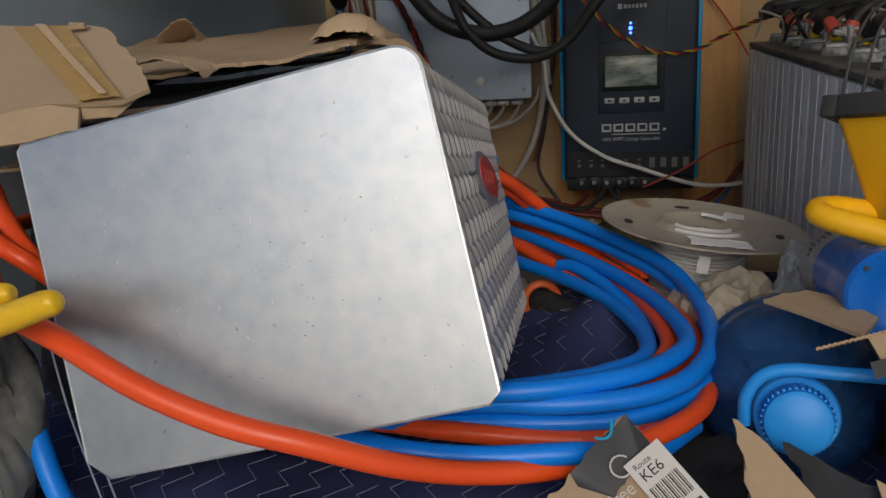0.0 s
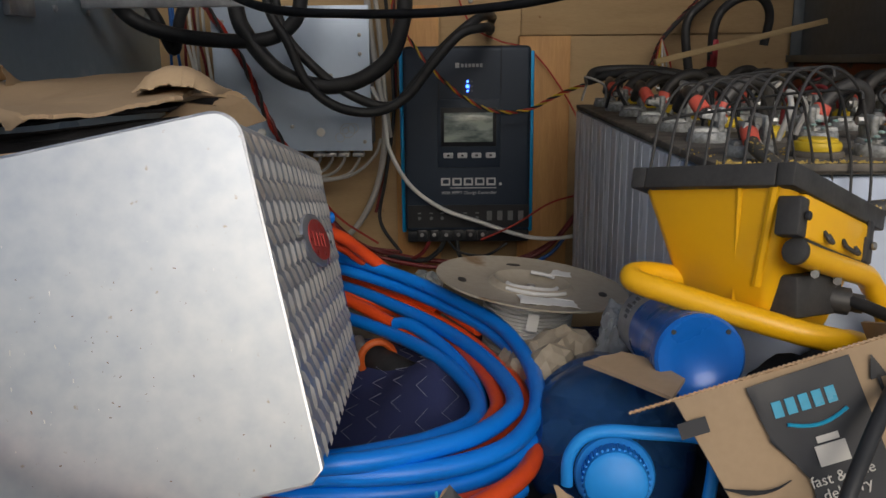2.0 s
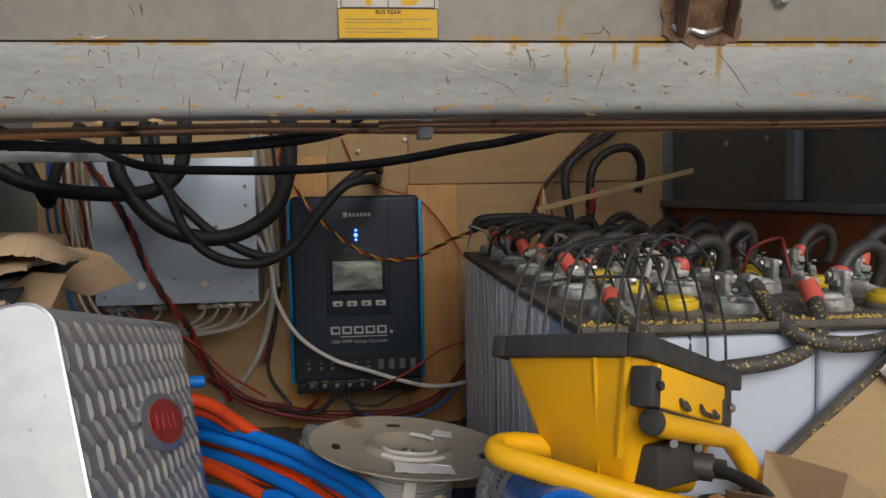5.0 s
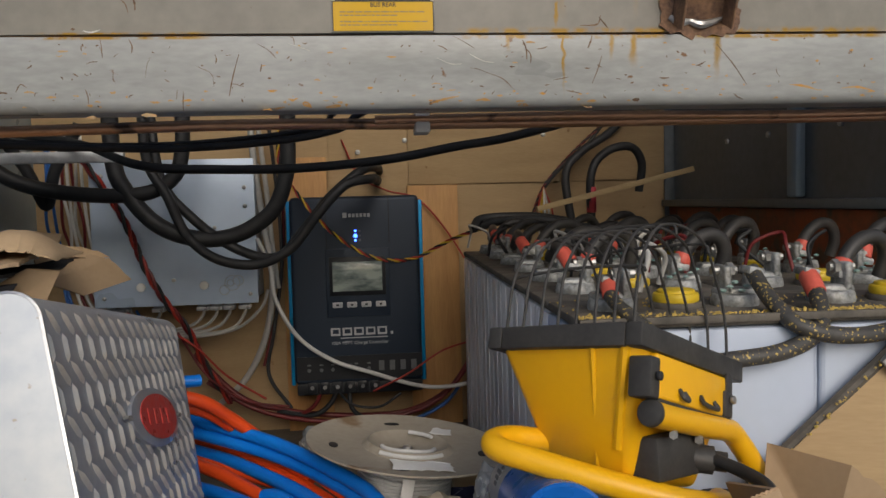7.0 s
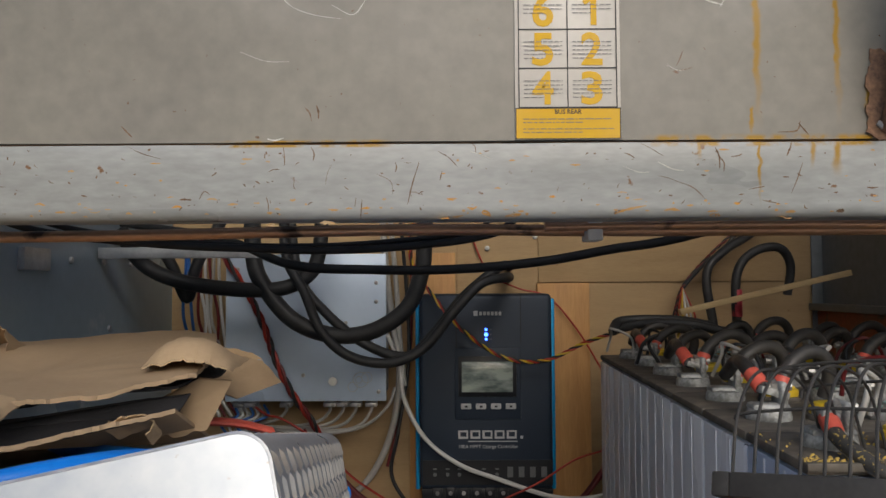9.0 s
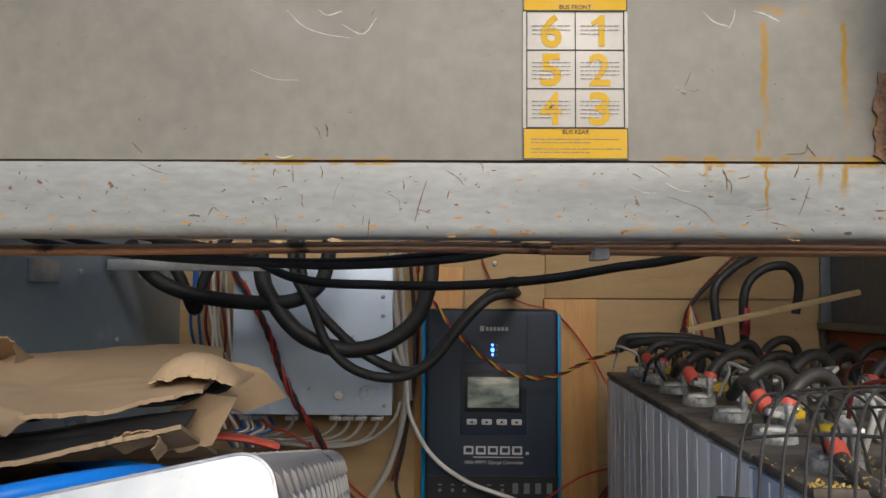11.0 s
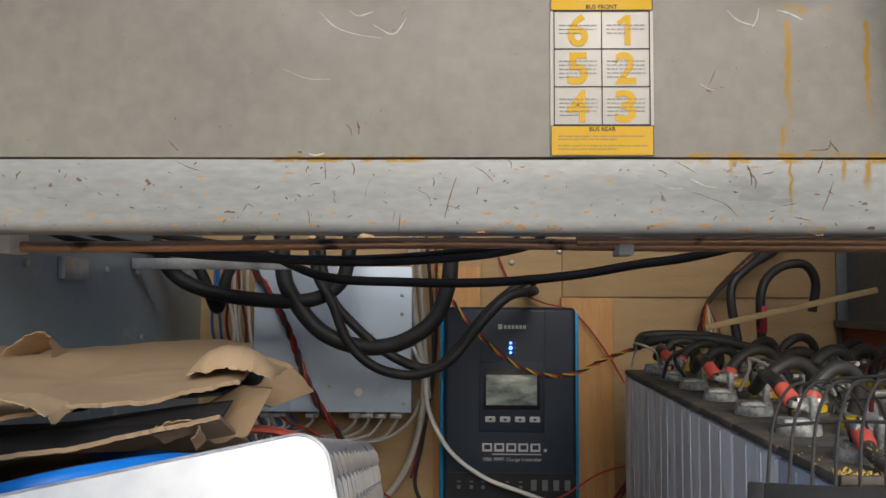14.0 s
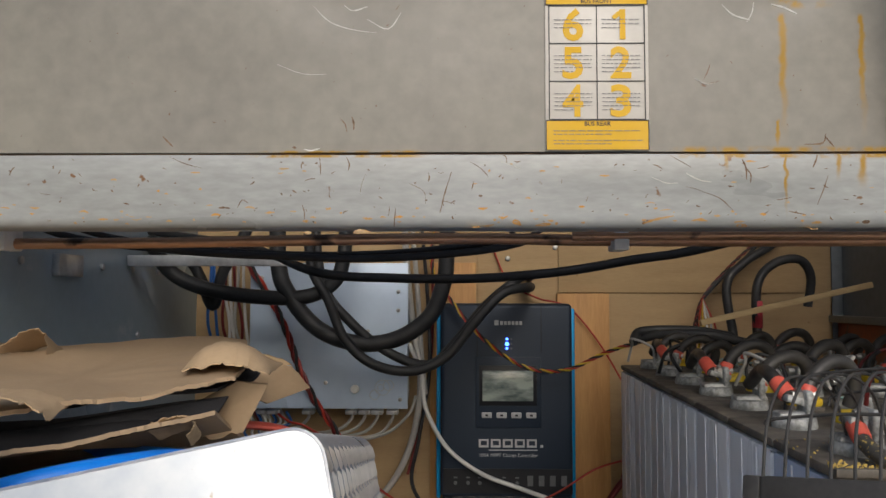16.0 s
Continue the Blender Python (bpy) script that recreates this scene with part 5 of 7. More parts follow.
for pts, r, mt in (([(0.462, 2.385, 1.24), (0.502, 2.38, 1.154), (0.568, 2.372, 1.117), (0.64, 2.365, 1.094), (0.711, 2.36, 1.009), (0.785, 2.36, 0.88)], 0.0021, "wire_red"),
                   ([(0.28, 2.21, 1.02), (0.306, 2.2, 0.959), (0.316, 2.2, 0.885), (0.36, 2.2, 0.805), (0.43, 2.2, 0.752), (0.51, 2.2, 0.722), (0.62, 2.21, 0.684), (0.70, 2.22, 0.678), (0.78, 2.24, 0.69)], 0.0046, "wire_white"),
                   ([(0.262, 2.3, 1.28), (0.269, 2.31, 1.17), (0.284, 2.31, 1.04), (0.30, 2.30, 0.936), (0.282, 2.31, 0.805), (0.234, 2.32, 0.701), (0.16, 2.33, 0.63)], 0.0072, "wire_grey"),
                   ([(0.28, 2.3, 1.27), (0.292, 2.31, 1.13), (0.30, 2.32, 1.0), (0.31, 2.32, 0.90)], 0.0055, "wire_grey"),
                   ([(0.30, 2.33, 1.28), (0.315, 2.33, 1.1), (0.318, 2.33, 0.95), (0.295, 2.33, 0.80), (0.28, 2.33, 0.70), (0.33, 2.32, 0.62)], 0.0042, "black_rubber"),
                   ([(0.323, 2.34, 1.26), (0.325, 2.34, 1.15), (0.322, 2.35, 1.0), (0.305, 2.34, 0.86), (0.27, 2.33, 0.72)], 0.0034, "wire_dark_red"),
                   ([(0.12, 2.3, 0.76), (0.223, 2.3, 0.655), (0.336, 2.3, 0.618), (0.465, 2.3, 0.602), (0.597, 2.3, 0.606), (0.691, 2.3, 0.650), (0.745, 2.28, 0.725)], 0.0062, "wire_dark_red"),
                   ([(0.15, 2.28, 0.70), (0.26, 2.28, 0.63), (0.40, 2.27, 0.60), (0.55, 2.27, 0.60), (0.66, 2.28, 0.63), (0.73, 2.28, 0.70), (0.75, 2.29, 0.74)], 0.0055, "wire_dark_red"),
                   ([(0.30, 2.3, 0.62), (0.38, 2.27, 0.615), (0.42, 2.26, 0.64), (0.437, 2.256, 0.672)], 0.0058, "black_rubber"),
                   ([(0.33, 2.3, 0.60), (0.37, 2.27, 0.625), (0.39, 2.26, 0.645), (0.402, 2.256, 0.672)], 0.0050, "wire_dark_red"),
                   ([(0.463, 2.256, 0.672), (0.47, 2.25, 0.63), (0.50, 2.26, 0.60)], 0.0050, "black_rubber"),
                   ([(0.44, 2.256, 0.67), (0.47, 2.24, 0.642), (0.53, 2.24, 0.634), (0.58, 2.25, 0.66)], 0.0030, "black_rubber"),
                   ([(0.517, 2.2, 0.679), (0.593, 2.2, 0.714), (0.669, 2.2, 0.761), (0.74, 2.22, 0.778)], 0.0022, "wire_red"),
                   ([(0.50, 2.28, 0.60), (0.6, 2.28, 0.59), (0.68, 2.29, 0.62), (0.72, 2.3, 0.66)], 0.0045, "wire_blue"),
                   ([(-0.02, 2.27, 0.868), (0.02, 2.24, 0.85), (0.06, 2.23, 0.84), (0.14, 2.22, 0.79), (0.20, 2.24, 0.72), (0.28, 2.26, 0.66)], 0.0026, "wire_red"),
                   ([(0.10, 2.24, 0.82), (0.16, 2.24, 0.72), (0.24, 2.25, 0.66), (0.33, 2.26, 0.64)], 0.0026, "wire_dark_red")):
    cable(pts, r, mt, W, "wire", "wire")
for i, (x, mt) in enumerate(((-0.165, "wire_blue"), (-0.158, "wire_blue"), (-0.14, "wire_white"), (-0.132, "wire_dark_red"), (-0.122, "wire_white"), (-0.112, "wire_dark_red"), (-0.104, "wire_grey"), (-0.092, "wire_white"))):
    cable([(x, 2.27, 1.25), (x - 0.004, 2.28, 1.16), (x + 0.012 * ((i % 3) - 1), 2.29, 1.06), (x + 0.008, 2.30, 0.98), (x + 0.02, 2.29, 0.90), (x + 0.04 + 0.004 * i, 2.28, 0.84)], 0.0034, mt, "thin wires bunched beside the electrical box", "wire", "wire", group="bunch of thin wires")
for i, x in enumerate((0.055, 0.150, 0.178, 0.206, 0.240)):
    cable([(x, 2.275, 0.868), (x - 0.002, 2.272, 0.850), (x - 0.03, 2.27, 0.832 - i * 0.003), (x - 0.10, 2.27, 0.822 - i * 0.003), (-0.02 - 0.01 * i, 2.28, 0.826 - 0.004 * i)], 0.0034, "wire_grey", "grey cable from the box's clamps", "cable", "cable", group="grey cables under the box")
cable([(0.0, 2.28, 0.815), (0.12, 2.26, 0.806), (0.22, 2.26, 0.820), (0.275, 2.27, 0.862), (0.29, 2.29, 0.90)], 0.0034, "wire_grey", "grey cable from the box's clamps", "cable", "cable", group="grey cables under the box")
for i in range(7):
    x = -0.06 + i * 0.011
    cable([(x, 2.275, 0.866), (x + 0.012, 2.26, 0.845), (x - 0.02 + 0.006 * (i % 3), 2.25, 0.83), (x - 0.01, 2.26, 0.805)], 0.0030, ("wire_blue", "wire_white", "wire_grey")[i % 3], "thin wires bunched beside the electrical box", "wire", "wire", group="bunch of thin wires")
# cables over the batteries' far corner
cable([(0.985, 2.27, 1.03), (0.975, 2.28, 1.144), (1.016, 2.29, 1.195), (1.09, 2.31, 1.24), (1.15, 2.33, 1.30)], 0.0098, "black_rubber", "black battery cable rising from the cells")
red_cable = thing("battery_cable", (1.011, 2.2, 1.03), "black battery cable with pink sleeve", "cable")
part("jacket", tube([(1.011, 2.2, 1.02), (1.012, 2.2, 1.141), (1.051, 2.21, 1.19), (1.109, 2.22, 1.20), (1.142, 2.24, 1.164), (1.138, 2.25, 1.10)], 0.0095, 10, 9), "black_rubber", red_cable)
part("sleeve", cyl((1.0112, 2.2, 1.055), (1.0118, 2.2, 1.112), 0.0108, seg=14, bevel=0.002), "shrink_pink", red_cable, "pink heat-shrink sleeve")
cable([(0.885, 2.2, 1.05), (0.92, 2.29, 1.105), (0.98, 2.32, 1.165), (1.04, 2.34, 1.21), (1.1, 2.35, 1.28)], 0.0042, "black_rubber", W, "wire", "wire")
for i, mt in enumerate(("wire_red", "wire_yellow", "wire_white", "wire_grey", "wire_red")):
    cable([(0.87 + 0.008 * i, 2.17, 1.015), (0.885 + 0.009 * i, 2.19, 1.05), (0.90 + 0.006 * i, 2.23, 1.08), (0.925, 2.29, 1.115)], 0.0020, mt, "thin coloured wires over the cells", "wire", "wire", group="thin wires over the cells")
batten = solo("wooden_batten", box((-0.178, -0.010, -0.006), (0.178, 0.010, 0.006), 0.0015, frame_at((1.050, 2.15, 1.106), (0.345, 0.0, 0.078), (-0.078, 0.02, 0.345))), "batten", "thin split wooden batten lying across the cables", "batten")

# ---- cables on the batteries ----


def jumper(pts, r=0.0085, sleeves=(0, 1), mat="black_worn", pink=False):
    t = thing("jumper_cable", pts[0], "short black battery jumper cable with red sleeves", "cable", "jumper cables on the cells")
    part("jacket", tube(pts, r, 10, 7), mat, t)
    path = spline(pts, 7)
    for s in sleeves:
        a, b = (path[1], path[6]) if s == 0 else (path[-2], path[-6])
        part("sleeve", cyl(a, b, r * 1.22, r * 1.16, 12, 0.0015), "shrink_red", t, "faded red heat-shrink sleeve")
    lug = path[0]
    part("lug", box((-0.008, -0.012, -0.004), (0.008, 0.012, 0.004), 0.002, frame_at(lug, (1, 0, 0.2), (0.2, 0, 1))), "lead", t)
    return t


rj = random.Random(4)
for row in range(7):
    y = row * CL + 0.074
    for x0 in (0.062, 0.176, 0.288, 0.402):
        if (row == 0 and x0 < 0.2) or (x0 > 0.1 and (row + int(x0 * 10)) % 4 == 3):
            continue
        k, w, g = rj.uniform(0.034, 0.046), rj.uniform(0.058, 0.082), rj.uniform(0.010, 0.045)
        jumper([BATTERY @ Vector((x0 + w * (0.5 - 0.5 * math.cos(t)) + 0.010 * math.sin(t), y + g * t / math.pi, CZ + 0.026 + k * math.sin(t))) for t in np.linspace(0, math.pi * 1.06, 8)], rj.uniform(0.0076, 0.0088), (0,))
    if row in (1, 3, 5):
        jumper([BATTERY @ Vector(v) for v in ((0.048, y, CZ + 0.030), (0.040, y + 0.025, CZ + 0.048), (0.044, y + 0.060, CZ + 0.053), (0.050, y + 0.10, CZ + 0.050), (0.052, y + CL, CZ + 0.030))], 0.0080, (0,))
for k in range(18):
    x0, y0 = rj.uniform(0.02, 0.36), rj.uniform(0.16, 0.92)
    dx, dy = rj.uniform(-0.05, 0.09), rj.uniform(-0.10, 0.10)
    wob = [rj.uniform(-0.02, 0.02) for _ in range(4)]
    cable([BATTERY @ Vector(v) for v in ((x0, y0, CZ + 0.012), (x0 + dx * 0.2 + wob[0], y0 + dy * 0.2, CZ + 0.044), (x0 + dx * 0.5 + wob[1], y0 + dy * 0.5 + wob[2], CZ + 0.060), (x0 + dx * 0.8, y0 + dy * 0.8 + wob[3], CZ + 0.046), (x0 + dx, y0 + dy, CZ + 0.012))], rj.uniform(0.0016, 0.0030), rj.choice(("black_rubber", "black_rubber", "wire_dark_red", "wire_grey")), "thin wire looped between the battery posts", "wire", "wire", group="thin wires over the cells")
# runs hanging over the front of the bank
jumper([(0.935, 1.215, 1.012), (0.929, 1.185, 0.99), (0.912, 1.155, 0.965), (0.872, 1.145, 0.948), (0.81, 1.145, 0.941), (0.74, 1.15, 0.93)], 0.0080, (0,), mat="black_crumbed")
jumper([(0.878, 1.215, 1.015), (0.877, 1.175, 0.99), (0.893, 1.148, 0.968), (0.945, 1.142, 0.960), (1.03, 1.15, 0.972)], 0.0080, (), mat="black_crumbed")
jumper([(0.735, 1.225, 1.010), (0.732, 1.20, 0.995), (0.735, 1.17, 0.985), (0.748, 1.15, 0.972), (0.765, 1.145, 0.95)], 0.0070, (0,), mat="black_crumbed")
cable([(0.74, 2.16, 1.03), (0.80, 2.13, 1.045), (0.88, 2.1, 1.045), (0.95, 2.1, 1.03), (1.02, 2.1, 1.02)], 0.0095, "black_rubber", "black battery cable lying over the cells")
cable([(0.735, 2.12, 1.03), (0.76, 2.15, 1.05), (0.86, 2.14, 1.052), (0.94, 2.15, 1.04)], 0.0095, "black_rubber", "black battery cable lying over the cells")

# crumbs of foam along the front lip
bm = bmesh.new()
rc = random.Random(8)
for k in range(900):
    x, s = rc.uniform(0.0, 0.45), rc.choice((0.0005, 0.0007, 0.0010, 0.0016))
    y, z = (rc.uniform(0.0, 0.022), CZ + s * 0.4) if k % 4 else (rc.uniform(0.0, 0.14), CZ + s * 0.4)
    mm = BATTERY @ Matrix.Translation((x, y, z)) @ pose(0, 0, 0, rc.uniform(0, 180), rc.uniform(0, 180), 0) @ Matrix.Diagonal((s * rc.uniform(0.8, 2), s, s * 0.7, 1))
    bmesh.ops.create_icosphere(bm, subdivisions=1, radius=1.0, matrix=mm)
solo("foam_crumbs", bm, "foam_crumb", "crumbs of yellow foam on the battery lids", "crumbs", kind="stuff")
solo("lid_sheet", box((0.0, -0.004, CZ - 0.006), (CW * 2, 0.0005, CZ + 0.0012), 0.001, BATTERY), "lid_black", "black rubber strip along the cells' front edge", "rubber strip")

# ---- work lamp ----
lamp = thing("work_lamp", (0.70, 1.08, 0.83), "yellow halogen work lamp with black rim and wire guard", "work lamp")
N0 = Vector((0.697, 1.026, 1.001))
VX, UY = Vector((0.124, 0.104, -0.056)), Vector((-0.088, 0.099, -0.017))
LZ = VX.cross(UY).normalized()
if LZ.z < 0:
    LZ = -LZ
WM = frame_at(N0, VX, LZ)
WX, WY = VX.length, UY.length


def frustum(x0, y0, x1, y1, zt, bx0, by0, bx1, by1, zb, m, bevel=0.006, seg=3):
    bm = bmesh.new()
    t = [bm.verts.new((x, y, zt)) for x, y in ((x0, y0), (x1, y0), (x1, y1), (x0, y1))]
    b = [bm.verts.new((x, y, zb)) for x, y in ((bx0, by0), (bx1, by0), (bx1, by1), (bx0, by1))]
    bm.faces.new(t)
    bm.faces.new(b[::-1])
    for i in range(4):
        bm.faces.new((t[i], t[(i + 1) % 4], b[(i + 1) % 4], b[i]))
    if bevel:
        bmesh.ops.bevel(bm, geom=bm.edges[:], offset=bevel, segments=seg, affect="EDGES", profile=0.5)
    bm.transform(m)
    return bm


rim = merge(box((-0.004, -0.004, -0.019), (WX + 0.004, 0.010, -0.001), 0.0018, WM), box((-0.004, WY - 0.010, -0.019), (WX + 0.004, WY + 0.004, -0.001), 0.0018, WM),
            box((-0.004, 0.0102, -0.019), (0.010, WY - 0.0102, -0.001), 0.0018, WM), box((WX - 0.010, 0.0102, -0.019), (WX + 0.004, WY - 0.0102, -0.001), 0.0018, WM))
part("rim", rim, "lamp_black", lamp, "dusty black rim")
part("glass", box((0.010, 0.010, -0.012), (WX - 0.010, WY - 0.010, -0.008), 0, WM), "glass", lamp)
LO = [Vector(v) for v in ((0.6935, 1.044, 0.872), (0.776, 1.114, 0.838), (0.722, 1.188, 0.846), (0.650, 1.122, 0.864))]
WI = WM.inverted()
low = [WI @ v for v in LO]
UP = [Vector(v) for v in ((0.001, 0.001, -0.012), (WX - 0.001, 0.001, -0.012), (WX - 0.001, WY - 0.001, -0.012), (0.001, WY - 0.001, -0.012))]


def hexa(t, b, m, bevel=0.006, seg=3):
    """A six-sided block from four upper and four lower corners."""
    bm = bmesh.new()
    t, b = [bm.verts.new(v) for v in t], [bm.verts.new(v) for v in b]
    bm.faces.new(t)
    bm.faces.new(b[::-1])
    for i in range(4):
        bm.faces.new((t[i], t[(i + 1) % 4], b[(i + 1) % 4], b[i]))
    bmesh.ops.recalc_face_normals(bm, faces=bm.faces[:])
    bmesh.ops.bevel(bm, geom=bm.edges[:], offset=bevel, segments=seg, affect="EDGES", profile=0.5)
    bm.transform(m)
    return bm


body = part("body", hexa(UP, low, WM, 0.009, 4), "lamp_yellow", lamp, "glossy yellow cast housing")
for k in range(6):
    f = 0.40 + k * 0.075
    a0, a1 = UP[0].lerp(UP[3], f), low[0].lerp(low[3], f)
    part("cooling_rib", tube([WM @ (a0.lerp(a1, 0.10 + 0.10 * q) + Vector((0.0004, 0, 0))) for q in range(6)], 0.0007, 6, 1, raw=True), "lamp_yellow", body)
part("corner_rib", tube([WM @ (UP[0].lerp(UP[3], 0.30).lerp(low[0].lerp(low[3], 0.36), q / 8)) for q in range(9)], 0.0026, 8, 1, raw=True), "lamp_yellow", body)
part("corner_rib", tube([WM @ (UP[0].lerp(UP[3], 0.08).lerp(low[0].lerp(low[3], 0.16), q / 8)) for q in range(7)], 0.0040, 8, 1, raw=True), "lamp_yellow", body)
# wiring box cover and clips on the side
cover = part("side_cover", frustum(0.020, -0.004, 0.150, 0.014, -0.0195, 0.026, -0.004, 0.142, 0.016, -0.053, WM, 0.003), "lamp_yellow", lamp)
for x, lo, hi in ((0.013, -0.054, -0.024), (0.141, -0.053, -0.031)):
    cl = part("spring_clip", box((x - 0.0072, -0.0070, lo), (x + 0.0072, 0.012, hi), 0.0022, WM), "lamp_black", lamp, "black rim clip with screw")
    part("clip_screw", cyl(WM @ Vector((x, -0.0115, -0.038)), WM @ Vector((x, -0.008, -0.038)), 0.0036, seg=10, bevel=0.001), "bolt" if x > 0.1 else "ink", cl)
part("rim_tab", box((0.138, -0.0066, -0.040), (0.148, -0.002, -0.016), 0.002, WM), "lamp_black", lamp)
part("clip_bar", tube([WM @ Vector(v) for v in ((0.02, -0.004, -0.0545), (0.06, -0.004, -0.055), (0.10, -0.004, -0.055), (0.146, -0.004, -0.054))], 0.0020, 8, 5), "lamp_black", lamp)
for x, w in ((0.056, 0.008), (0.092, 0.024)):
    part("prong", tube([WM @ Vector(v) for v in ((x, -0.004, -0.042), (x, -0.008, -0.048), (x + w, -0.008, -0.049), (x + w, -0.004, -0.043))], 0.0019, 7, 4), "lamp_black", lamp)
# wire guard
for k in range(8):
    y = 0.008 + (WY - 0.016) * k / 7
    part("guard_wire", tube([WM @ Vector(v) for v in ((0.004, y, -0.01), (0.010, y, 0.045), (0.035, y, 0.082), (0.08, y, 0.096), (0.12, y, 0.092), (WX - 0.03, y, 0.070), (WX - 0.008, y, 0.035), (WX - 0.002, y, -0.01))], 0.0013, 7, 7), "lamp_black", lamp)
for x, h in ((0.012, 0.045), (0.06, 0.0925), (0.12, 0.0925)):
    part("guard_wire", tube([WM @ Vector(v) for v in ((x, 0.004, h * 0.9), (x, 0.012, h), (x, WY / 2, h + 0.003), (x, WY - 0.012, h), (x, WY - 0.004, h * 0.9))], 0.0013, 7, 6), "lamp_black", lamp)
# stand
part("stand_tube", tube([(0.740, 1.170, 0.872), (0.690, 1.140, 0.880), (0.648, 1.122, 0.887), (0.619, 1.115, 0.893), (0.602, 1.104, 0.895), (0.5985, 1.092, 0.894), (0.606, 1.081, 0.892), (0.622, 1.070, 0.889), (0.662, 1.050, 0.8795), (0.702, 1.035, 0.870), (0.727, 1.030, 0.864), (0.752, 1.036, 0.857), (0.775, 1.055, 0.848), (0.785, 1.09, 0.838)], 0.0100, 16, 8), "lamp_yellow", lamp, "bent yellow tube of the stand")
part("stand_tube", tube([(0.702, 1.0185, 0.9345), (0.725, 1.038, 0.924), (0.7715, 1.077, 0.9045), (0.800, 1.103, 0.892), (0.8126, 1.113, 0.880), (0.828, 1.122, 0.860), (0.8414, 1.1305, 0.838), (0.85, 1.136, 0.81)], 0.0098, 14, 8), "lamp_yellow", lamp, "bent yellow tube of the stand")
part("tube_plug", cyl((0.698, 1.0150, 0.9363), (0.7035, 1.0198, 0.9338), 0.0104, seg=20, bevel=0.003), "lamp_black", lamp)
for q in ((0.7235, 1.0345, 0.9145), (0.7545, 1.061, 0.901)):
    part("stand_bolt", cyl(Vector(q) + Vector((-0.002, -0.007, 0.0)), Vector(q) + Vector((0.006, 0.012, 0.0)), 0.0034, seg=6), "bolt", lamp)
jb = part("junction_box", box((-0.034, -0.020, -0.017), (0.034, 0.020, 0.017), 0.004, frame_at((0.727, 1.066, 0.888), (0.80, 0.56, -0.16), (0, 0.20, 1))), "lamp_black", lamp, "black plastic wiring box")
part("gland", merge(cyl((0.752, 1.068, 0.883), (0.768, 1.064, 0.881), 0.0115, seg=10), cyl((0.768, 1.064, 0.881), (0.778, 1.060, 0.880), 0.008, seg=12)), "lamp_black", jb)
part("power_cord", tube([(0.765, 1.062, 0.884), (0.779, 1.035, 0.881), (0.782, 1.005, 0.880), (0.772, 0.975, 0.878), (0.752, 0.948, 0.871), (0.7287, 0.925, 0.858), (0.708, 0.905, 0.836), (0.687, 0.885, 0.807), (0.67, 0.87, 0.77)], 0.0052, 10, 8), "black_rubber", lamp, "black rubber power cord")

# ---- blue canister ----
can = thing("gas_canister", (0.62, 1.08, 0.81), "blue metal canister lying on its side", "canister")
CA, CB = Vector((0.640, 1.030, 0.846)), Vector((0.646, 1.228, 0.816))
CM = frame_at(CA, (1, 0, 0), CB - CA)
part("shell", lathe([(0.0, 0.006), (0.016, 0.0055), (0.022, 0.002), (0.026, 0.0015), (0.033, 0.0), (0.0355, 0.003), (0.0355, 0.118)], CM, 48, False), "can_blue", can)
part("paper_band", lathe([(0.0357, 0.105), (0.0357, 0.160), (0.033, 0.168), (0.024, 0.176), (0.012, 0.180)], CM, 40, False), "galvanised", can, "silver band with faint print")
for k in range(4):
    a = radians(45 + 90 * k)
    part("rim_hole", cyl(CM @ Vector((0.0300 * math.cos(a), 0.0300 * math.sin(a), -0.0006)), CM @ Vector((0.0300 * math.cos(a), 0.0300 * math.sin(a), 0.003)), 0.002, seg=8), "ink", can)
for k in range(7):
    a = radians(200 + k * 8)
    part("print_bar", box((-0.0006, -0.0016, 0), (0.0006, 0.0016, 0.010 + 0.004 * (k % 3)), 0, CM @ Matrix.Translation((0.0359 * math.cos(a), 0.0359 * math.sin(a), 0.124)) @ pose(0, 0, 0, 0, 0, 200 + k * 8)), "dim_print", can)

# ---- water jug ----
jug = thing("water_jug", (0.60, 1.13, 0.70), "translucent blue plastic water jug lying with cap forward", "water jug")
JC = Vector((0.572, 1.010, 0.757))
JM = frame_at(JC, (1, 0.0, -0.12), (0.15, 0.95, -0.24))
part("bottle", lathe([(0.019, -0.004), (0.021, 0.006), (0.024, 0.012), (0.040, 0.024), (0.062, 0.044), (0.073, 0.070), (0.077, 0.100), (0.0765, 0.130), (0.079, 0.134), (0.079, 0.142), (0.0765, 0.146), (0.076, 0.20), (0.070, 0.216), (0.05, 0.222), (0.0, 0.216)], JM, 56, False), "jug_blue", jug)
cap = part("cap", lathe([(0.0, -0.026), (0.020, -0.026), (0.0235, -0.0235), (0.0245, -0.019), (0.0250, 0.0), (0.0, 0.0)], JM, 48, False), "cap_blue", jug, "pale blue screw cap")
for k in range(36):
    a = 2 * math.pi * k / 36
    part("cap_rib", box((-0.0006, -0.0008, -0.020), (0.0010, 0.0008, -0.002), 0, JM @ Matrix.Translation((0.0250 * math.cos(a), 0.0250 * math.sin(a), 0)) @ Matrix.Rotation(a, 4, "Z")), "cap_blue", cap)
part("neck_ring", lathe([(0.0245, 0.000), (0.030, -0.001), (0.0315, 0.002), (0.030, 0.007), (0.0245, 0.007)], JM, 40, False), "cap_blue", jug)
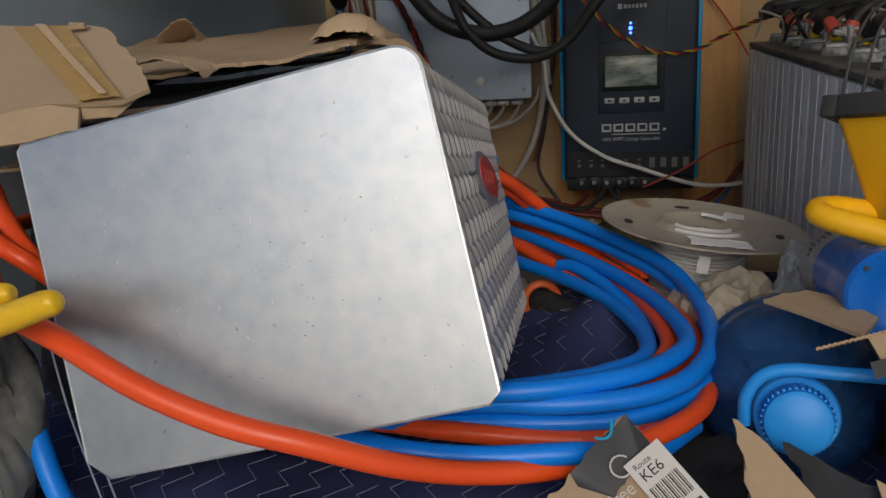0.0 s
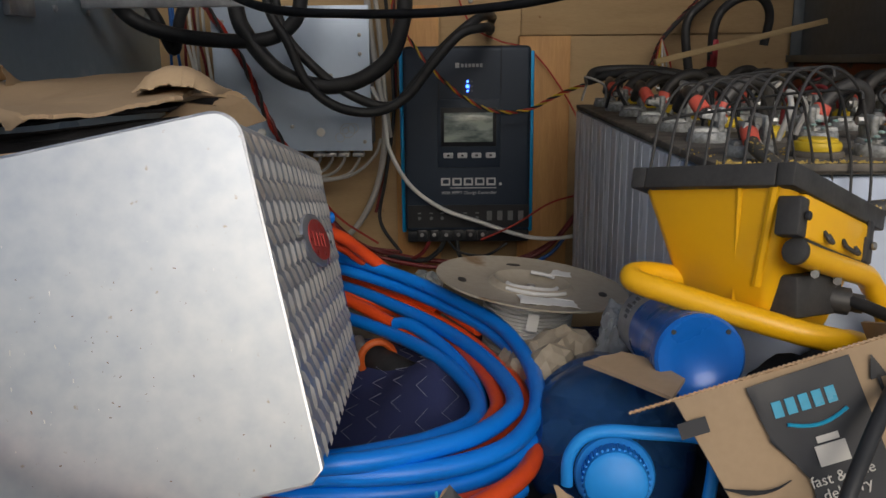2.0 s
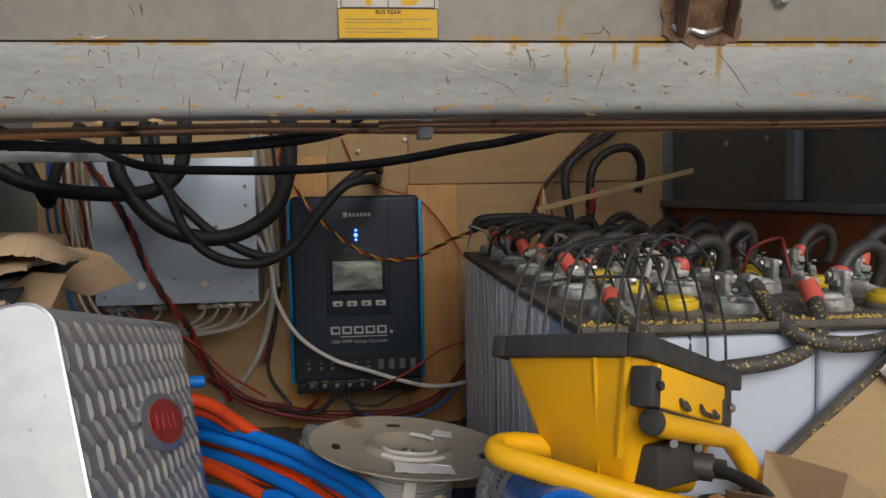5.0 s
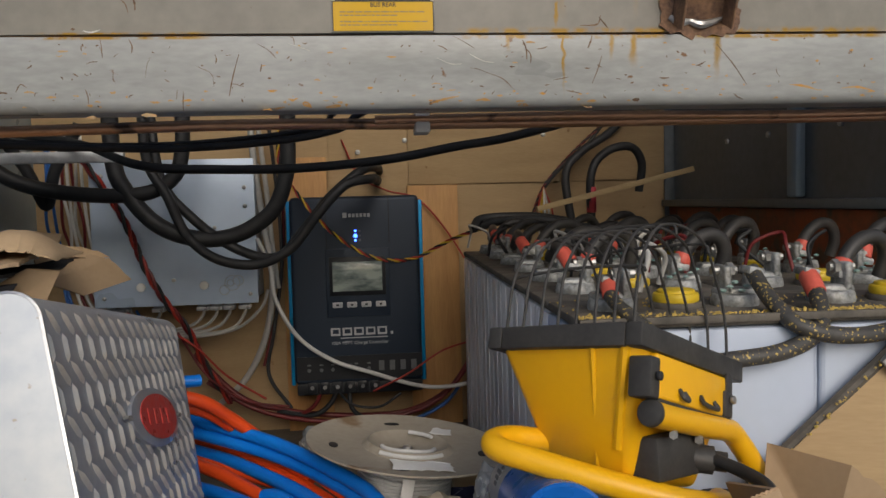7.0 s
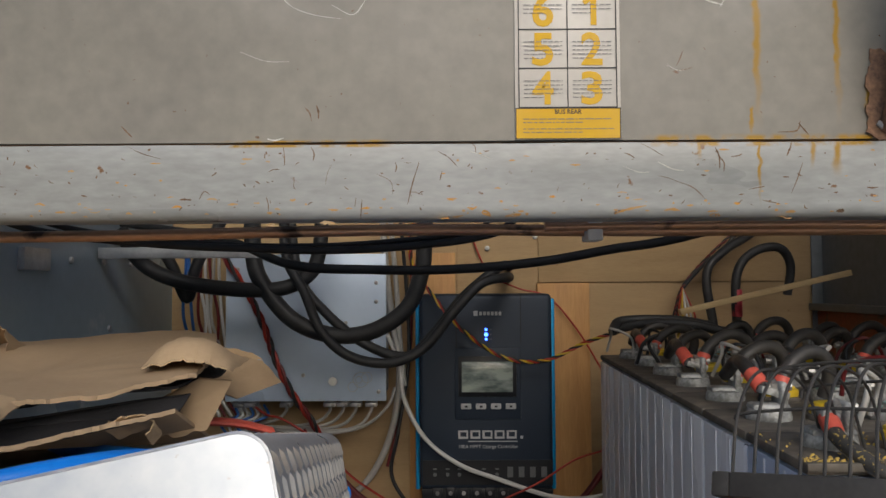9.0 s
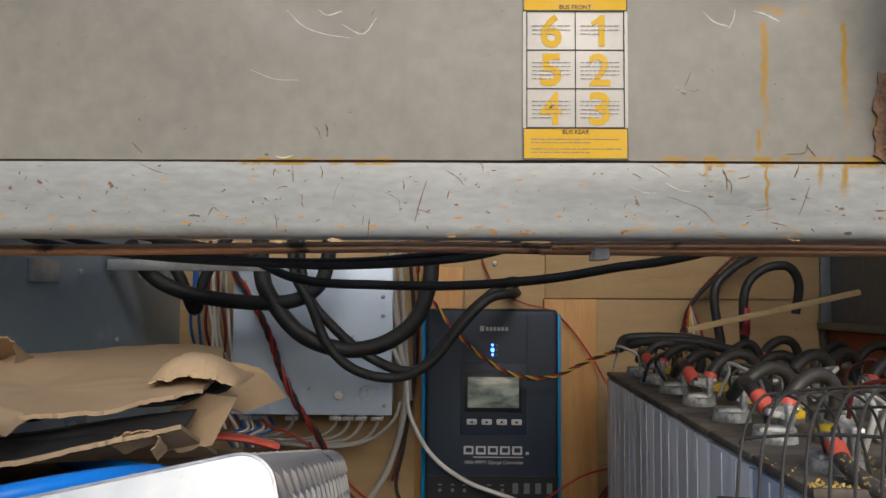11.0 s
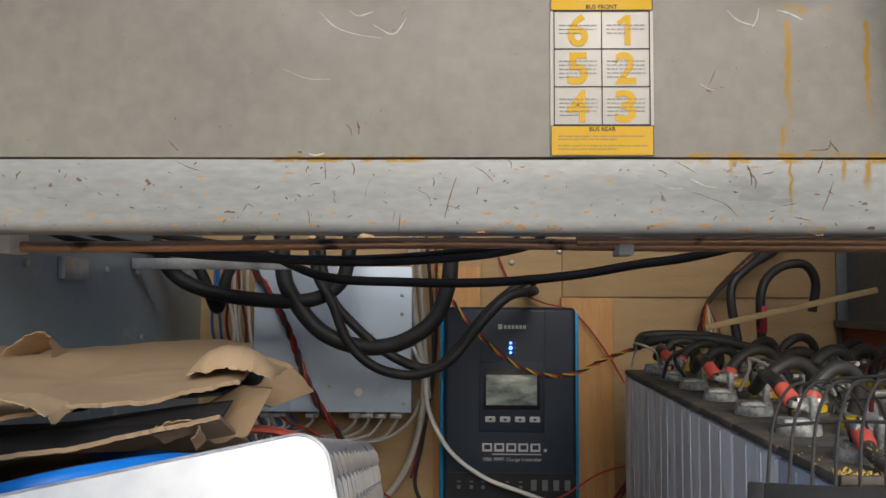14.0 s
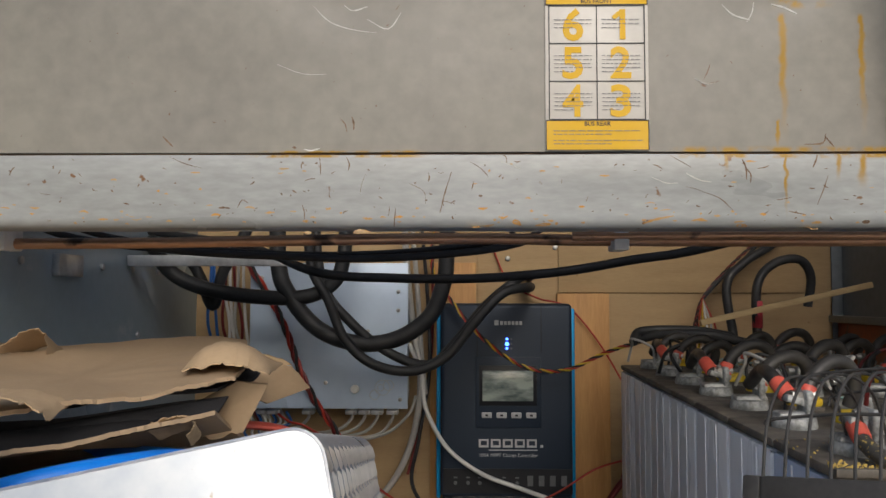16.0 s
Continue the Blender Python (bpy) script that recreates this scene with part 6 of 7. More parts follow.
part("carry_handle", tube([JM @ Vector(v) for v in ((-0.036, 0.012, -0.004), (-0.037, -0.010, -0.008), (-0.028, -0.028, -0.011), (-0.010, -0.0365, -0.013), (0.02, -0.0395, -0.015), (0.050, -0.0420, -0.016), (0.064, -0.0405, -0.016), (0.0700, -0.030, -0.016), (0.069, 0.01, -0.014), (0.067, 0.045, -0.008), (0.05, 0.052, 0.0))], 0.0052, 12, 8, False, 0.8), "cap_blue", jug, "pale blue carry handle")

# ---- shipping carton with black tape ----
ship = thing("shipping_carton", (0.68, 0.95, 0.74), "open brown shipping carton with black parcel tape", "carton")
Q0 = Vector((0.575, 0.952, 0.839))
QX, QY = Vector((0.235, 0.004, 0.074)), Vector((0.055, -0.050, -0.150))
QM = frame_at(Q0, QX, QX.cross(QY))
if (QM.to_3x3() @ Vector((0, 0, 1))).y > 0:
    QM = QM @ pose(0, 0, 0, 180, 0, 0)
dn = 1 if (QM.to_3x3() @ Vector((0, 1, 0))).z < 0 else -1
part("front_panel", card([QM @ Vector((x, dn * y, -0.002)) for x, y in ((0.024, 0.0), (0.198, 0.0), (0.198, 0.17), (0.058, 0.17))], 0.004, (), 0.02, 0, 8), "cardboard", ship)
part("cut_flute", tube([QM @ Vector((-0.008 + 0.00175 * k, (0.0005 if k % 2 else -0.0005), -0.002)) for k in range(118)], 0.0012, 5, 1, raw=True), "card_edge", ship, "exposed corrugated edge")
part("end_panel", card([QM @ Vector(v) for v in ((0.198, 0, -0.002), (0.198, 0, -0.090), (0.198, dn * 0.17, -0.090), (0.198, dn * 0.17, -0.002))], 0.003, (), 0.02, 0, 7), "cardboard", ship)
TM = QM @ Matrix.Translation((0, 0, 0.0012))


def qbar(x0, y0, x1, y1, t=0.0008, m=None):
    y0, y1 = dn * y0, dn * y1
    return patch(m or TM, min(x0, x1), min(y0, y1), max(x0, x1), max(y0, y1), t)


tape = part("parcel_tape", card([TM @ Vector((x, dn * y, 0)) for x, y in ((0.072, 0.006), (0.144, 0.004), (0.150, 0.16), (0.080, 0.165), (0.094, 0.078), (0.076, 0.045))], 0.0006, (3, 4, 5), 0.005, 0.002, 2), "tape_black", ship, "black printed parcel tape")
TT = QM @ Matrix.Translation((0, 0, 0.0026))
for row in (0.028, 0.118):
    part("tape_mark", merge(*[qbar(0.084 + 0.0092 * k, row - 0.008, 0.0905 + 0.0092 * k, row + 0.003, 0.0006, TT) for k in range(5)]), "tape_blue", tape, smooth=False)
    part("tape_mark", tube([TT @ Vector((0.090 + 0.0046 * k, dn * (row + 0.009 + 0.0055 * math.sin(math.pi * k / 9)), 0.0004)) for k in range(10)], 0.0014, 6, 1, raw=True), "tape_blue", tape)
part("tape_icon", merge(qbar(0.102, 0.056, 0.123, 0.070, 0.0006, TT), qbar(0.105, 0.050, 0.120, 0.0545, 0.0006, TT)), "label_white", tape, smooth=False)
for txt, row in (("fast & free", 0.082), ("delivery", 0.092)):
    wm = TT @ Matrix.Translation((0.114, dn * row, 0)) @ (Matrix.Identity(4) if dn < 0 else pose(0, 0, 0, 180, 0, 0))
    lettering("tape_text", txt, 0.0105, wm, "label_white", tape, 0.0003, 0.0, "CENTER")
part("black_mark", merge(qbar(0.020, 0.016, 0.040, 0.027)), "tape_black", ship, smooth=False)
part("printed_curve", tube([TM @ Vector((0.036 + 0.005 * k, dn * (0.066 + 0.010 * math.sin(math.pi * k / 12)), 0.0003)) for k in range(10)], [0.0005, 0.0022, 0.0012, 0.0004], 6, 1, raw=True), "ink", ship)
for x in (0.158, 0.174):
    part("printed_arrow", merge(qbar(x - 0.0012, 0.022, x + 0.0012, 0.075), *[qbar(x - 0.0055 + 0.0008 * k, 0.022 - 0.0022 * k, x + 0.0055 - 0.0008 * k, 0.0245 - 0.0022 * k) for k in range(7)]), "ink", ship, smooth=False)
ship_flap = part("side_flap", card([(0.553, 1.057, 0.833), (0.588, 1.075, 0.836), (0.604, 1.066, 0.835), (0.624, 1.015, 0.836), (0.606, 0.985, 0.834)], 0.003, (0,), 0.006, 0.002, 12), "cardboard", ship)

# ---- small carton with a routing label ----
small = thing("small_carton", (0.44, 0.96, 0.69), "small brown carton with black tape and routing label", "carton")
SA, SB, SC = Vector((0.4425, 0.930, 0.795)), Vector((0.358, 0.870, 0.717)), Vector((0.512, 0.880, 0.733))
part("panel", card([SA, SB, (0.37, 0.83, 0.66), (0.53, 0.83, 0.66), SC], 0.003, (0, 4), 0.006, 0.002, 21), "cardboard", small)
KM = frame_at(SA.lerp((SB + SC) / 2, 0.02), (SC - SA), (SC - SA).cross(SB - SA))
if (KM.to_3x3() @ Vector((0, 0, 1))).y > 0:
    KM = KM @ pose(0, 0, 0, 180, 0, 0)
KN = (KM.to_3x3() @ Vector((0, 0, 1))).normalized() * 0.0066
part("panel", card([SC, (0.53, 0.83, 0.66), (0.575, 0.98, 0.66), (0.54, 0.99, 0.72)], 0.003, (0, 3), 0.006, 0.002, 22), "cardboard", small)
part("tape", card([SA + KN, SA.lerp(SB, 0.42) + KN, SA.lerp(SB, 0.42) + Vector((0.055, -0.025, -0.085)) + KN, SC + Vector((0.01, -0.012, -0.03)) + KN, SA.lerp(SC, 0.9) + KN], 0.0006, (0,), 0.005, 0.0015, 23), "tape_black", small, "black printed tape")
rd = (SC - SA).normalized()
dd = Vector((SB - SA) - rd * (SB - SA).dot(rd)).normalized()
XM = frame_at(SA + rd * 0.026 + dd * 0.024 + KN * 1.30, -dd, dd.cross(rd))
lab = part("routing_label", box((0.0, -0.056, 0), (0.029, 0.0, 0.0005), 0, XM), "label_white", small, "torn white routing label")
XT = XM @ Matrix.Translation((0, 0, 0.0006))
lettering("label_text", "Route", 0.0055, XT @ Matrix.Translation((0.004, -0.0075, 0)), "ink", lab, 0.0002)
lettering("label_text", "KE6", 0.0105, XT @ Matrix.Translation((0.004, -0.0165, 0)), "ink", lab, 0.0002)
part("barcode", merge(*[patch(XT, 0.003 + 0.0017 * k, -0.038, 0.003 + 0.0017 * k + (0.0006 if k % 3 else 0.0011), -0.021, 0.0003) for k in range(14)]), "ink", lab, smooth=False)
part("label_band", patch(XT, 0.004, -0.054, 0.026, -0.043, 0.0003), "ink", lab, smooth=False)
lettering("tape_text", "free", 0.0125, XM @ Matrix.Translation((-0.023, -0.017, 0)), "label_white", small, 0.0003)
part("tape_mark", tube([SA + KN * 1.3 + dd * (0.010 + 0.002 * k) - rd * (0.002 - 0.0035 * k + 0.0004 * k * k) for k in range(9)], 0.0011, 6, 1, raw=True), "tape_blue", small)
part("tape_ring", tube([XM @ Vector((-0.001 + 0.007 * math.cos(t), 0.001 + 0.007 * math.sin(t), 0.0002)) for t in np.linspace(0.3, 5.2, 14)], 0.0007, 5, 1, raw=True), "label_white", small)

flapbox = thing("torn_carton", (0.56, 0.92, 0.70), "torn open brown carton lined with black plastic", "carton")
part("torn_flap", card([(0.513, 0.93, 0.795), (0.535, 0.925, 0.78), (0.60, 0.90, 0.71), (0.575, 0.885, 0.67), (0.525, 0.91, 0.74)], 0.003, (0, 3, 4), 0.005, 0.003, 31), "cardboard", flapbox)
part("plastic_lining", card([(0.548, 0.945, 0.768), (0.60, 0.925, 0.752), (0.665, 0.90, 0.735), (0.66, 0.89, 0.70), (0.58, 0.91, 0.705)], 0.002, (0, 1, 2, 3, 4), 0.006, 0.004, 32, 0.012), "black_rubber", flapbox, "shiny black plastic lining")
part("torn_flap", card([(0.60, 0.918, 0.762), (0.68, 0.89, 0.735), (0.70, 0.86, 0.67), (0.62, 0.88, 0.69)], 0.003, (0,), 0.005, 0.003, 33), "cardboard", flapbox)

# ---- crumpled paper, film and tool behind the coil ----


def crumple(name, center, size, mat, label, cat, seed, amp=0.35, sub=5, crease=40):
    bm = bmesh.new()
    bmesh.ops.create_icosphere(bm, subdivisions=sub, radius=1.0)
    for v in bm.verts:
        d = v.co.normalized()
        k = 1 + amp * noise.noise(d * 1.8 + Vector((seed, 0, 0))) + amp * 0.5 * abs(noise.noise(d * 4.2 + Vector((0, seed, 0)))) + amp * 0.30 * (0.5 - abs(noise.noise(d * 7 + Vector((0, 0, seed))))) + amp * 0.10 * (0.5 - abs(noise.noise(d * 19 + Vector((seed, seed, 0)))))
        v.co = Vector([center[i] + d[i] * k * size[i] for i in range(3)])
    me = solo(name, bm, mat, label, cat)
    me.data.set_sharp_from_angle(angle=radians(crease))
    return me


crumple("crumpled_paper", (0.555, 1.24, 0.735), (0.055, 0.06, 0.050), "crumple", "crumpled brown packing paper behind the hoses", "paper", 3.1, 0.42, 4, 9)
crumple("crumpled_paper", (0.60, 1.19, 0.72), (0.05, 0.05, 0.045), "crumple", "crumpled brown packing paper behind the hoses", "paper", 7.7, 0.42, 4, 9)
crumple("plastic_bag", (0.625, 1.225, 0.775), (0.026, 0.04, 0.05), "film", "crumpled clear plastic bag beside the spool", "bag", 5.3)
crumple("plastic_bag", (0.395, 2.12, 0.60), (0.03, 0.035, 0.028), "film", "crumpled clear plastic bag on the floor", "bag", 9.3)
crumple("dark_cloth", (0.52, 1.02, 0.67), (0.06, 0.08, 0.045), "black_cloth_and_shade", "dark cloth bundle between the cartons and hoses", "cloth", 2.3)
crumple("dark_cloth", (0.80, 1.07, 0.74), (0.14, 0.10, 0.08), "black_cloth_and_shade", "dark cloth bundle under the work lamp", "cloth", 12.3)
tool = thing("hand_tool", (0.35, 1.40, 0.68), "hand tool with orange collar lying on the blanket", "tool")
part("shaft", cyl((0.318, 1.48, 0.702), (0.336, 1.41, 0.702), 0.008, seg=14, bevel=0.002), "wire_grey", tool)
part("collar", tube([(0.352 + 0.021 * math.cos(t), 1.395 + 0.006 * math.cos(t), 0.706 + 0.024 * math.sin(t)) for t in np.linspace(0, 2 * math.pi, 19)[:-1]], 0.005, 8, 1, True), "tool_orange", tool, "orange plastic collar")
part("grip", cyl((0.345, 1.41, 0.703), (0.40, 1.36, 0.698), 0.019, 0.015, 18, 0.004), "black_rubber", tool)
part("base", box((0.29, 1.42, 0.655), (0.36, 1.50, 0.690), 0.006), "tool_orange", tool)

# ---- big carton lying on the coil ----
carton = thing("big_carton", (0.0, 1.3, 0.95), "battered brown carton with torn open flaps", "carton")
part("top_flap", card([(-0.090, 1.100, 1.021), (0.050, 1.175, 1.021), (0.174, 1.267, 1.034), (0.155, 1.400, 1.043), (0.090, 1.620, 1.051), (-0.220, 1.550, 1.049), (-0.225, 1.200, 1.035)], 0.004, (0, 1, 2), 0.0045, 0.0018, 41, 0.004), "cardboard", carton, "top flap with a torn edge")
part("under_flap", card([(-0.070, 1.070, 0.988), (0.070, 1.150, 0.997), (0.162, 1.245, 1.009), (0.150, 1.400, 0.956), (-0.110, 1.450, 0.940), (-0.210, 1.200, 0.950)], 0.004, (0, 1), 0.0045, 0.0015, 42), "cardboard", carton)
# Two matt black sheets stand in for the shade inside the carton.
part("dark_lining", card([(-0.190, 1.140, 1.001), (0.155, 1.275, 1.023), (0.145, 1.500, 1.021), (-0.210, 1.450, 1.015)], 0.003, (), 0.02, 0.0, 43, 0.008), "black_cloth_and_shade", carton, "black sheet standing in for the shade between the flaps")
part("dark_lining", card([(-0.09, 1.125, 1.014), (0.05, 1.20, 1.014), (0.160, 1.292, 1.026), (0.152, 1.278, 1.006), (0.065, 1.188, 0.994), (-0.07, 1.108, 0.984), (-0.2, 1.09, 0.97), (-0.22, 1.2, 1.018)], 0.002, (), 0.02, 0.0, 57, 0.004), "black_cloth_and_shade", carton, "black sheet standing in for the shade between the flaps")
part("side_panel", card([(0.166, 1.300, 1.032), (0.194, 1.312, 1.028), (0.168, 1.320, 0.980), (0.122, 1.315, 0.972), (0.128, 1.305, 1.012)], 0.003, (2,), 0.006, 0.003, 44, 0.003), "cardboard", carton)


def curl(front, back, seed, thick=0.0012, rise=0.0):
    """A sheet of torn paper arched between two ragged rims."""
    rnd = random.Random(seed)
    f, g = spline(front, 7), spline(back, 7)
    bm = bmesh.new()
    sheets = []
    for off in (0.0, -thick):
        grid = []
        for j in range(9):
            v = j / 8
            row = []
            for i, (p, q) in enumerate(zip(f, g)):
                w = p.lerp(q, v)
                u = i / (len(f) - 1)
                w = w + Vector((0, 0, rise * (math.sin(math.pi * u) ** 0.7) * math.sin(math.pi * v ** 0.7)))
                w = w + Vector((0, 0, off + 0.0022 * noise.noise(w * 60 + Vector((seed, 0, 0))) + 0.0010 * noise.noise(w * 170)))
                row.append(w)
            grid.append(row)
        sheets.append(grid)
    jag = [Vector((rnd.uniform(-1, 1) * 0.0012, rnd.uniform(-1, 1) * 0.003, rnd.uniform(-1, 1) * 0.0012)) for _ in f]
    vs = [[[bm.verts.new(w + (jag[i] if j == 0 else Vector())) for i, w in enumerate(row)] for j, row in enumerate(grid)] for grid in sheets]
    n, m = 9, len(f)
    for s in vs:
        for j in range(n - 1):
            for i in range(m - 1):
                bm.faces.new((s[j][i], s[j][i + 1], s[j + 1][i + 1], s[j + 1][i]))
    ring = [(0, i) for i in range(m)] + [(j, m - 1) for j in range(1, n)] + [(n - 1, i) for i in range(m - 2, -1, -1)] + [(j, 0) for j in range(n - 2, 0, -1)]
    for (j0, i0), (j1, i1) in zip(ring, ring[1:] + ring[:1]):
        bm.faces.new((vs[0][j0][i0], vs[0][j1][i1], vs[1][j1][i1], vs[1][j0][i0]))
    return bm


part("torn_paper", curl([(0.120, 1.275, 1.048), (0.140, 1.268, 1.052), (0.165, 1.266, 1.055), (0.186, 1.268, 1.052), (0.203, 1.276, 1.043)],
                        [(0.088, 1.40, 1.046), (0.108, 1.41, 1.047), (0.130, 1.41, 1.048), (0.160, 1.41, 1.047), (0.190, 1.40, 1.045)], 45, rise=0.021), "torn_paper", carton, "domed curl of torn paper")
part("torn_point", card([(0.087, 1.53, 1.030), (0.112, 1.56, 1.035), (0.160, 1.59, 1.025), (0.186, 1.61, 0.995), (0.137, 1.56, 0.979), (0.098, 1.52, 1.003)], 0.003, (1, 2), 0.006, 0.0012, 46, 0.006), "cardboard", carton, "torn point of brown board")
part("torn_paper", card([(0.085, 1.54, 1.042), (0.112, 1.55, 1.046), (0.149, 1.58, 1.037), (0.163, 1.59, 1.028), (0.140, 1.57, 1.027), (0.100, 1.53, 1.034)], 0.0012, (1, 2, 3), 0.005, 0.0015, 47, 0.004), "torn_paper", carton, "torn paper strip")
part("torn_paper", curl([(0.100, 1.236, 0.999), (0.114, 1.232, 1.007), (0.134, 1.232, 1.012), (0.146, 1.236, 1.004), (0.138, 1.240, 0.990)], [(0.106, 1.262, 0.984), (0.120, 1.265, 0.990), (0.134, 1.268, 0.994), (0.142, 1.268, 0.988), (0.134, 1.265, 0.978)], 48), "torn_paper", carton, "crumpled torn paper")
part("torn_paper", curl([(-0.010, 1.128, 1.036), (0.020, 1.128, 1.040), (0.040, 1.130, 1.037), (0.056, 1.134, 1.028), (0.060, 1.138, 1.020)], [(-0.020, 1.180, 1.036), (0.010, 1.180, 1.039), (0.032, 1.182, 1.037), (0.048, 1.184, 1.032), (0.054, 1.186, 1.026)], 49), "torn_paper", carton, "curl of torn paper at the edge")
part("torn_corner", curl([(-0.160, 1.44, 1.052), (-0.145, 1.45, 1.070), (-0.118, 1.45, 1.080), (-0.106, 1.45, 1.073), (-0.098, 1.44, 1.052)], [(-0.150, 1.50, 1.050), (-0.140, 1.50, 1.054), (-0.122, 1.50, 1.058), (-0.112, 1.50, 1.055), (-0.104, 1.50, 1.050)], 50), "cardboard", carton, "bent up corner of board")
near = part("near_flap", card([(-0.1400, 1.0655, 1.0785), (0.0066, 1.0529, 1.0730), (0.0271, 1.0462, 1.0695), (0.0800, 0.9982, 1.0443), (0.1087, 0.9609, 1.0247), (0.0924, 0.9482, 1.0178), (0.0616, 0.9464, 1.0167), (0.0350, 0.9469, 1.0168), (-0.0094, 0.9360, 1.0108), (-0.1400, 0.9270, 1.0050)], 0.0035, (2, 3), 0.008, 0.0018, 51), "cardboard", carton)
part("tuck_flap", card([(-0.0090, 0.9370, 1.0119), (0.0364, 0.9450, 1.0174), (0.0611, 0.9450, 1.0136), (0.0643, 0.9350, 0.9998), (0.0272, 0.9300, 0.9933), (-0.0055, 0.9280, 0.9904)], 0.003, (3,), 0.008, 0.0015, 52), "cardboard", carton)
part("edge_fold", card([(0.0604, 0.9480, 1.0157), (0.0912, 0.9500, 1.0173), (0.1075, 0.9620, 1.0238), (0.0846, 0.9520, 1.0057), (0.0607, 0.9470, 1.0060)], 0.003, (3,), 0.008, 0.001, 56), "cardboard", carton)
part("lower_flap", card([(-0.1400, 0.9600, 1.0000), (-0.0245, 0.9550, 1.0057), (-0.0238, 0.9500, 0.9883), (-0.0434, 0.9500, 0.9781), (-0.1400, 0.9550, 0.9600)], 0.003, (2, 3), 0.006, 0.002, 53), "cardboard", carton)
part("tape", card([(-0.0602, 1.0484, 1.0753), (-0.0066, 1.0439, 1.0732), (0.0953, 0.9457, 1.0217), (0.0633, 0.9434, 1.0202)], 0.0004, (2,), 0.006, 0.0012, 54), "pack_tape", carton, "brown packing tape")
part("tape", card([(-0.0352, 1.0425, 1.0761), (-0.0249, 1.0417, 1.0757), (0.0866, 0.9428, 1.0239), (0.0805, 0.9424, 1.0236)], 0.0005, (0, 2), 0.006, 0.0008, 57), "torn_paper", carton, "pale wrinkled seam of the tape")
part("tape_end", card([(-0.0052, 1.0453, 1.0745), (0.0104, 1.0439, 1.0739), (0.0136, 1.0375, 1.0716), (0.0004, 1.0378, 1.0717)], 0.003, (0, 1, 2), 0.004, 0.0012, 58), "torn_paper", carton, "torn tape end")
part("carton_base", card([(-0.21, 1.16, 0.93), (0.13, 1.25, 0.93), (0.14, 1.55, 0.93), (-0.21, 1.55, 0.93)], 0.004, (), 0.03, 0, 55), "cardboard", carton)
red_strap = solo("red_strap", tube([(0.02, 1.46, 0.962), (0.09, 1.42, 0.972), (0.16, 1.43, 0.970), (0.20, 1.46, 0.955)], 0.011, 10, 8, False, 0.45), "shrink_red", "folded red strap behind the carton", "strap")

# ---- bag and tool handles at the near side ----
crumple("plastic_sack", (-0.052, 0.885, 0.80), (0.064, 0.05, 0.115), "bag_grey", "grey translucent plastic sack with folded edge", "bag", 4.4, 0.22)
solo("sack_tie", tube([(0.018, 0.850, 0.862), (0.015, 0.844, 0.83), (0.021, 0.840, 0.79), (0.027, 0.836, 0.75), (0.031, 0.832, 0.70)], 0.0014, 7, 7), "bag_grey", "ribbed clear seam of the plastic sack", "bag seam")
pl = thing("pliers", (0.07, 0.82, 0.88), "tool with two yellow plastic handles", "tool")
part("handle", tube([(0.1165, 0.818, 0.9155), (0.115, 0.818, 0.9150), (0.111, 0.818, 0.9138), (0.100, 0.819, 0.9105), (0.055, 0.822, 0.895), (-0.03, 0.83, 0.870)], [0.0012, 0.0052, 0.0078, 0.0088, 0.0095, 0.0095], 14, 7), "tool_yellow", pl, "yellow plastic handle")
part("handle", tube([(0.0675, 0.838, 0.9118), (0.066, 0.838, 0.9115), (0.062, 0.839, 0.9108), (0.052, 0.840, 0.909), (0.02, 0.843, 0.904), (-0.04, 0.85, 0.893)], [0.0012, 0.0048, 0.0072, 0.0082, 0.0090, 0.0095], 14, 7), "tool_yellow", pl, "yellow plastic handle")
# Bag raised and enlarged so its black also stands in for the carton's shadow.
crumple("black_bag", (-0.05, 1.20, 0.79), (0.12, 0.14, 0.15), "black_cloth_and_shade", "black cloth bag with pale stitching, enlarged as shade under the carton", "bag", 6.1, 0.2)
for k in range(2):
    solo("bag_seam", tube([(0.03 + 0.012 * k, 0.905, 0.86), (0.045 + 0.012 * k, 0.893, 0.80), (0.06 + 0.012 * k, 0.888, 0.74), (0.075 + 0.012 * k, 0.880, 0.70)], 0.0008, 5, 8), "thread", "pale stitched seam of the black bag", "seam")

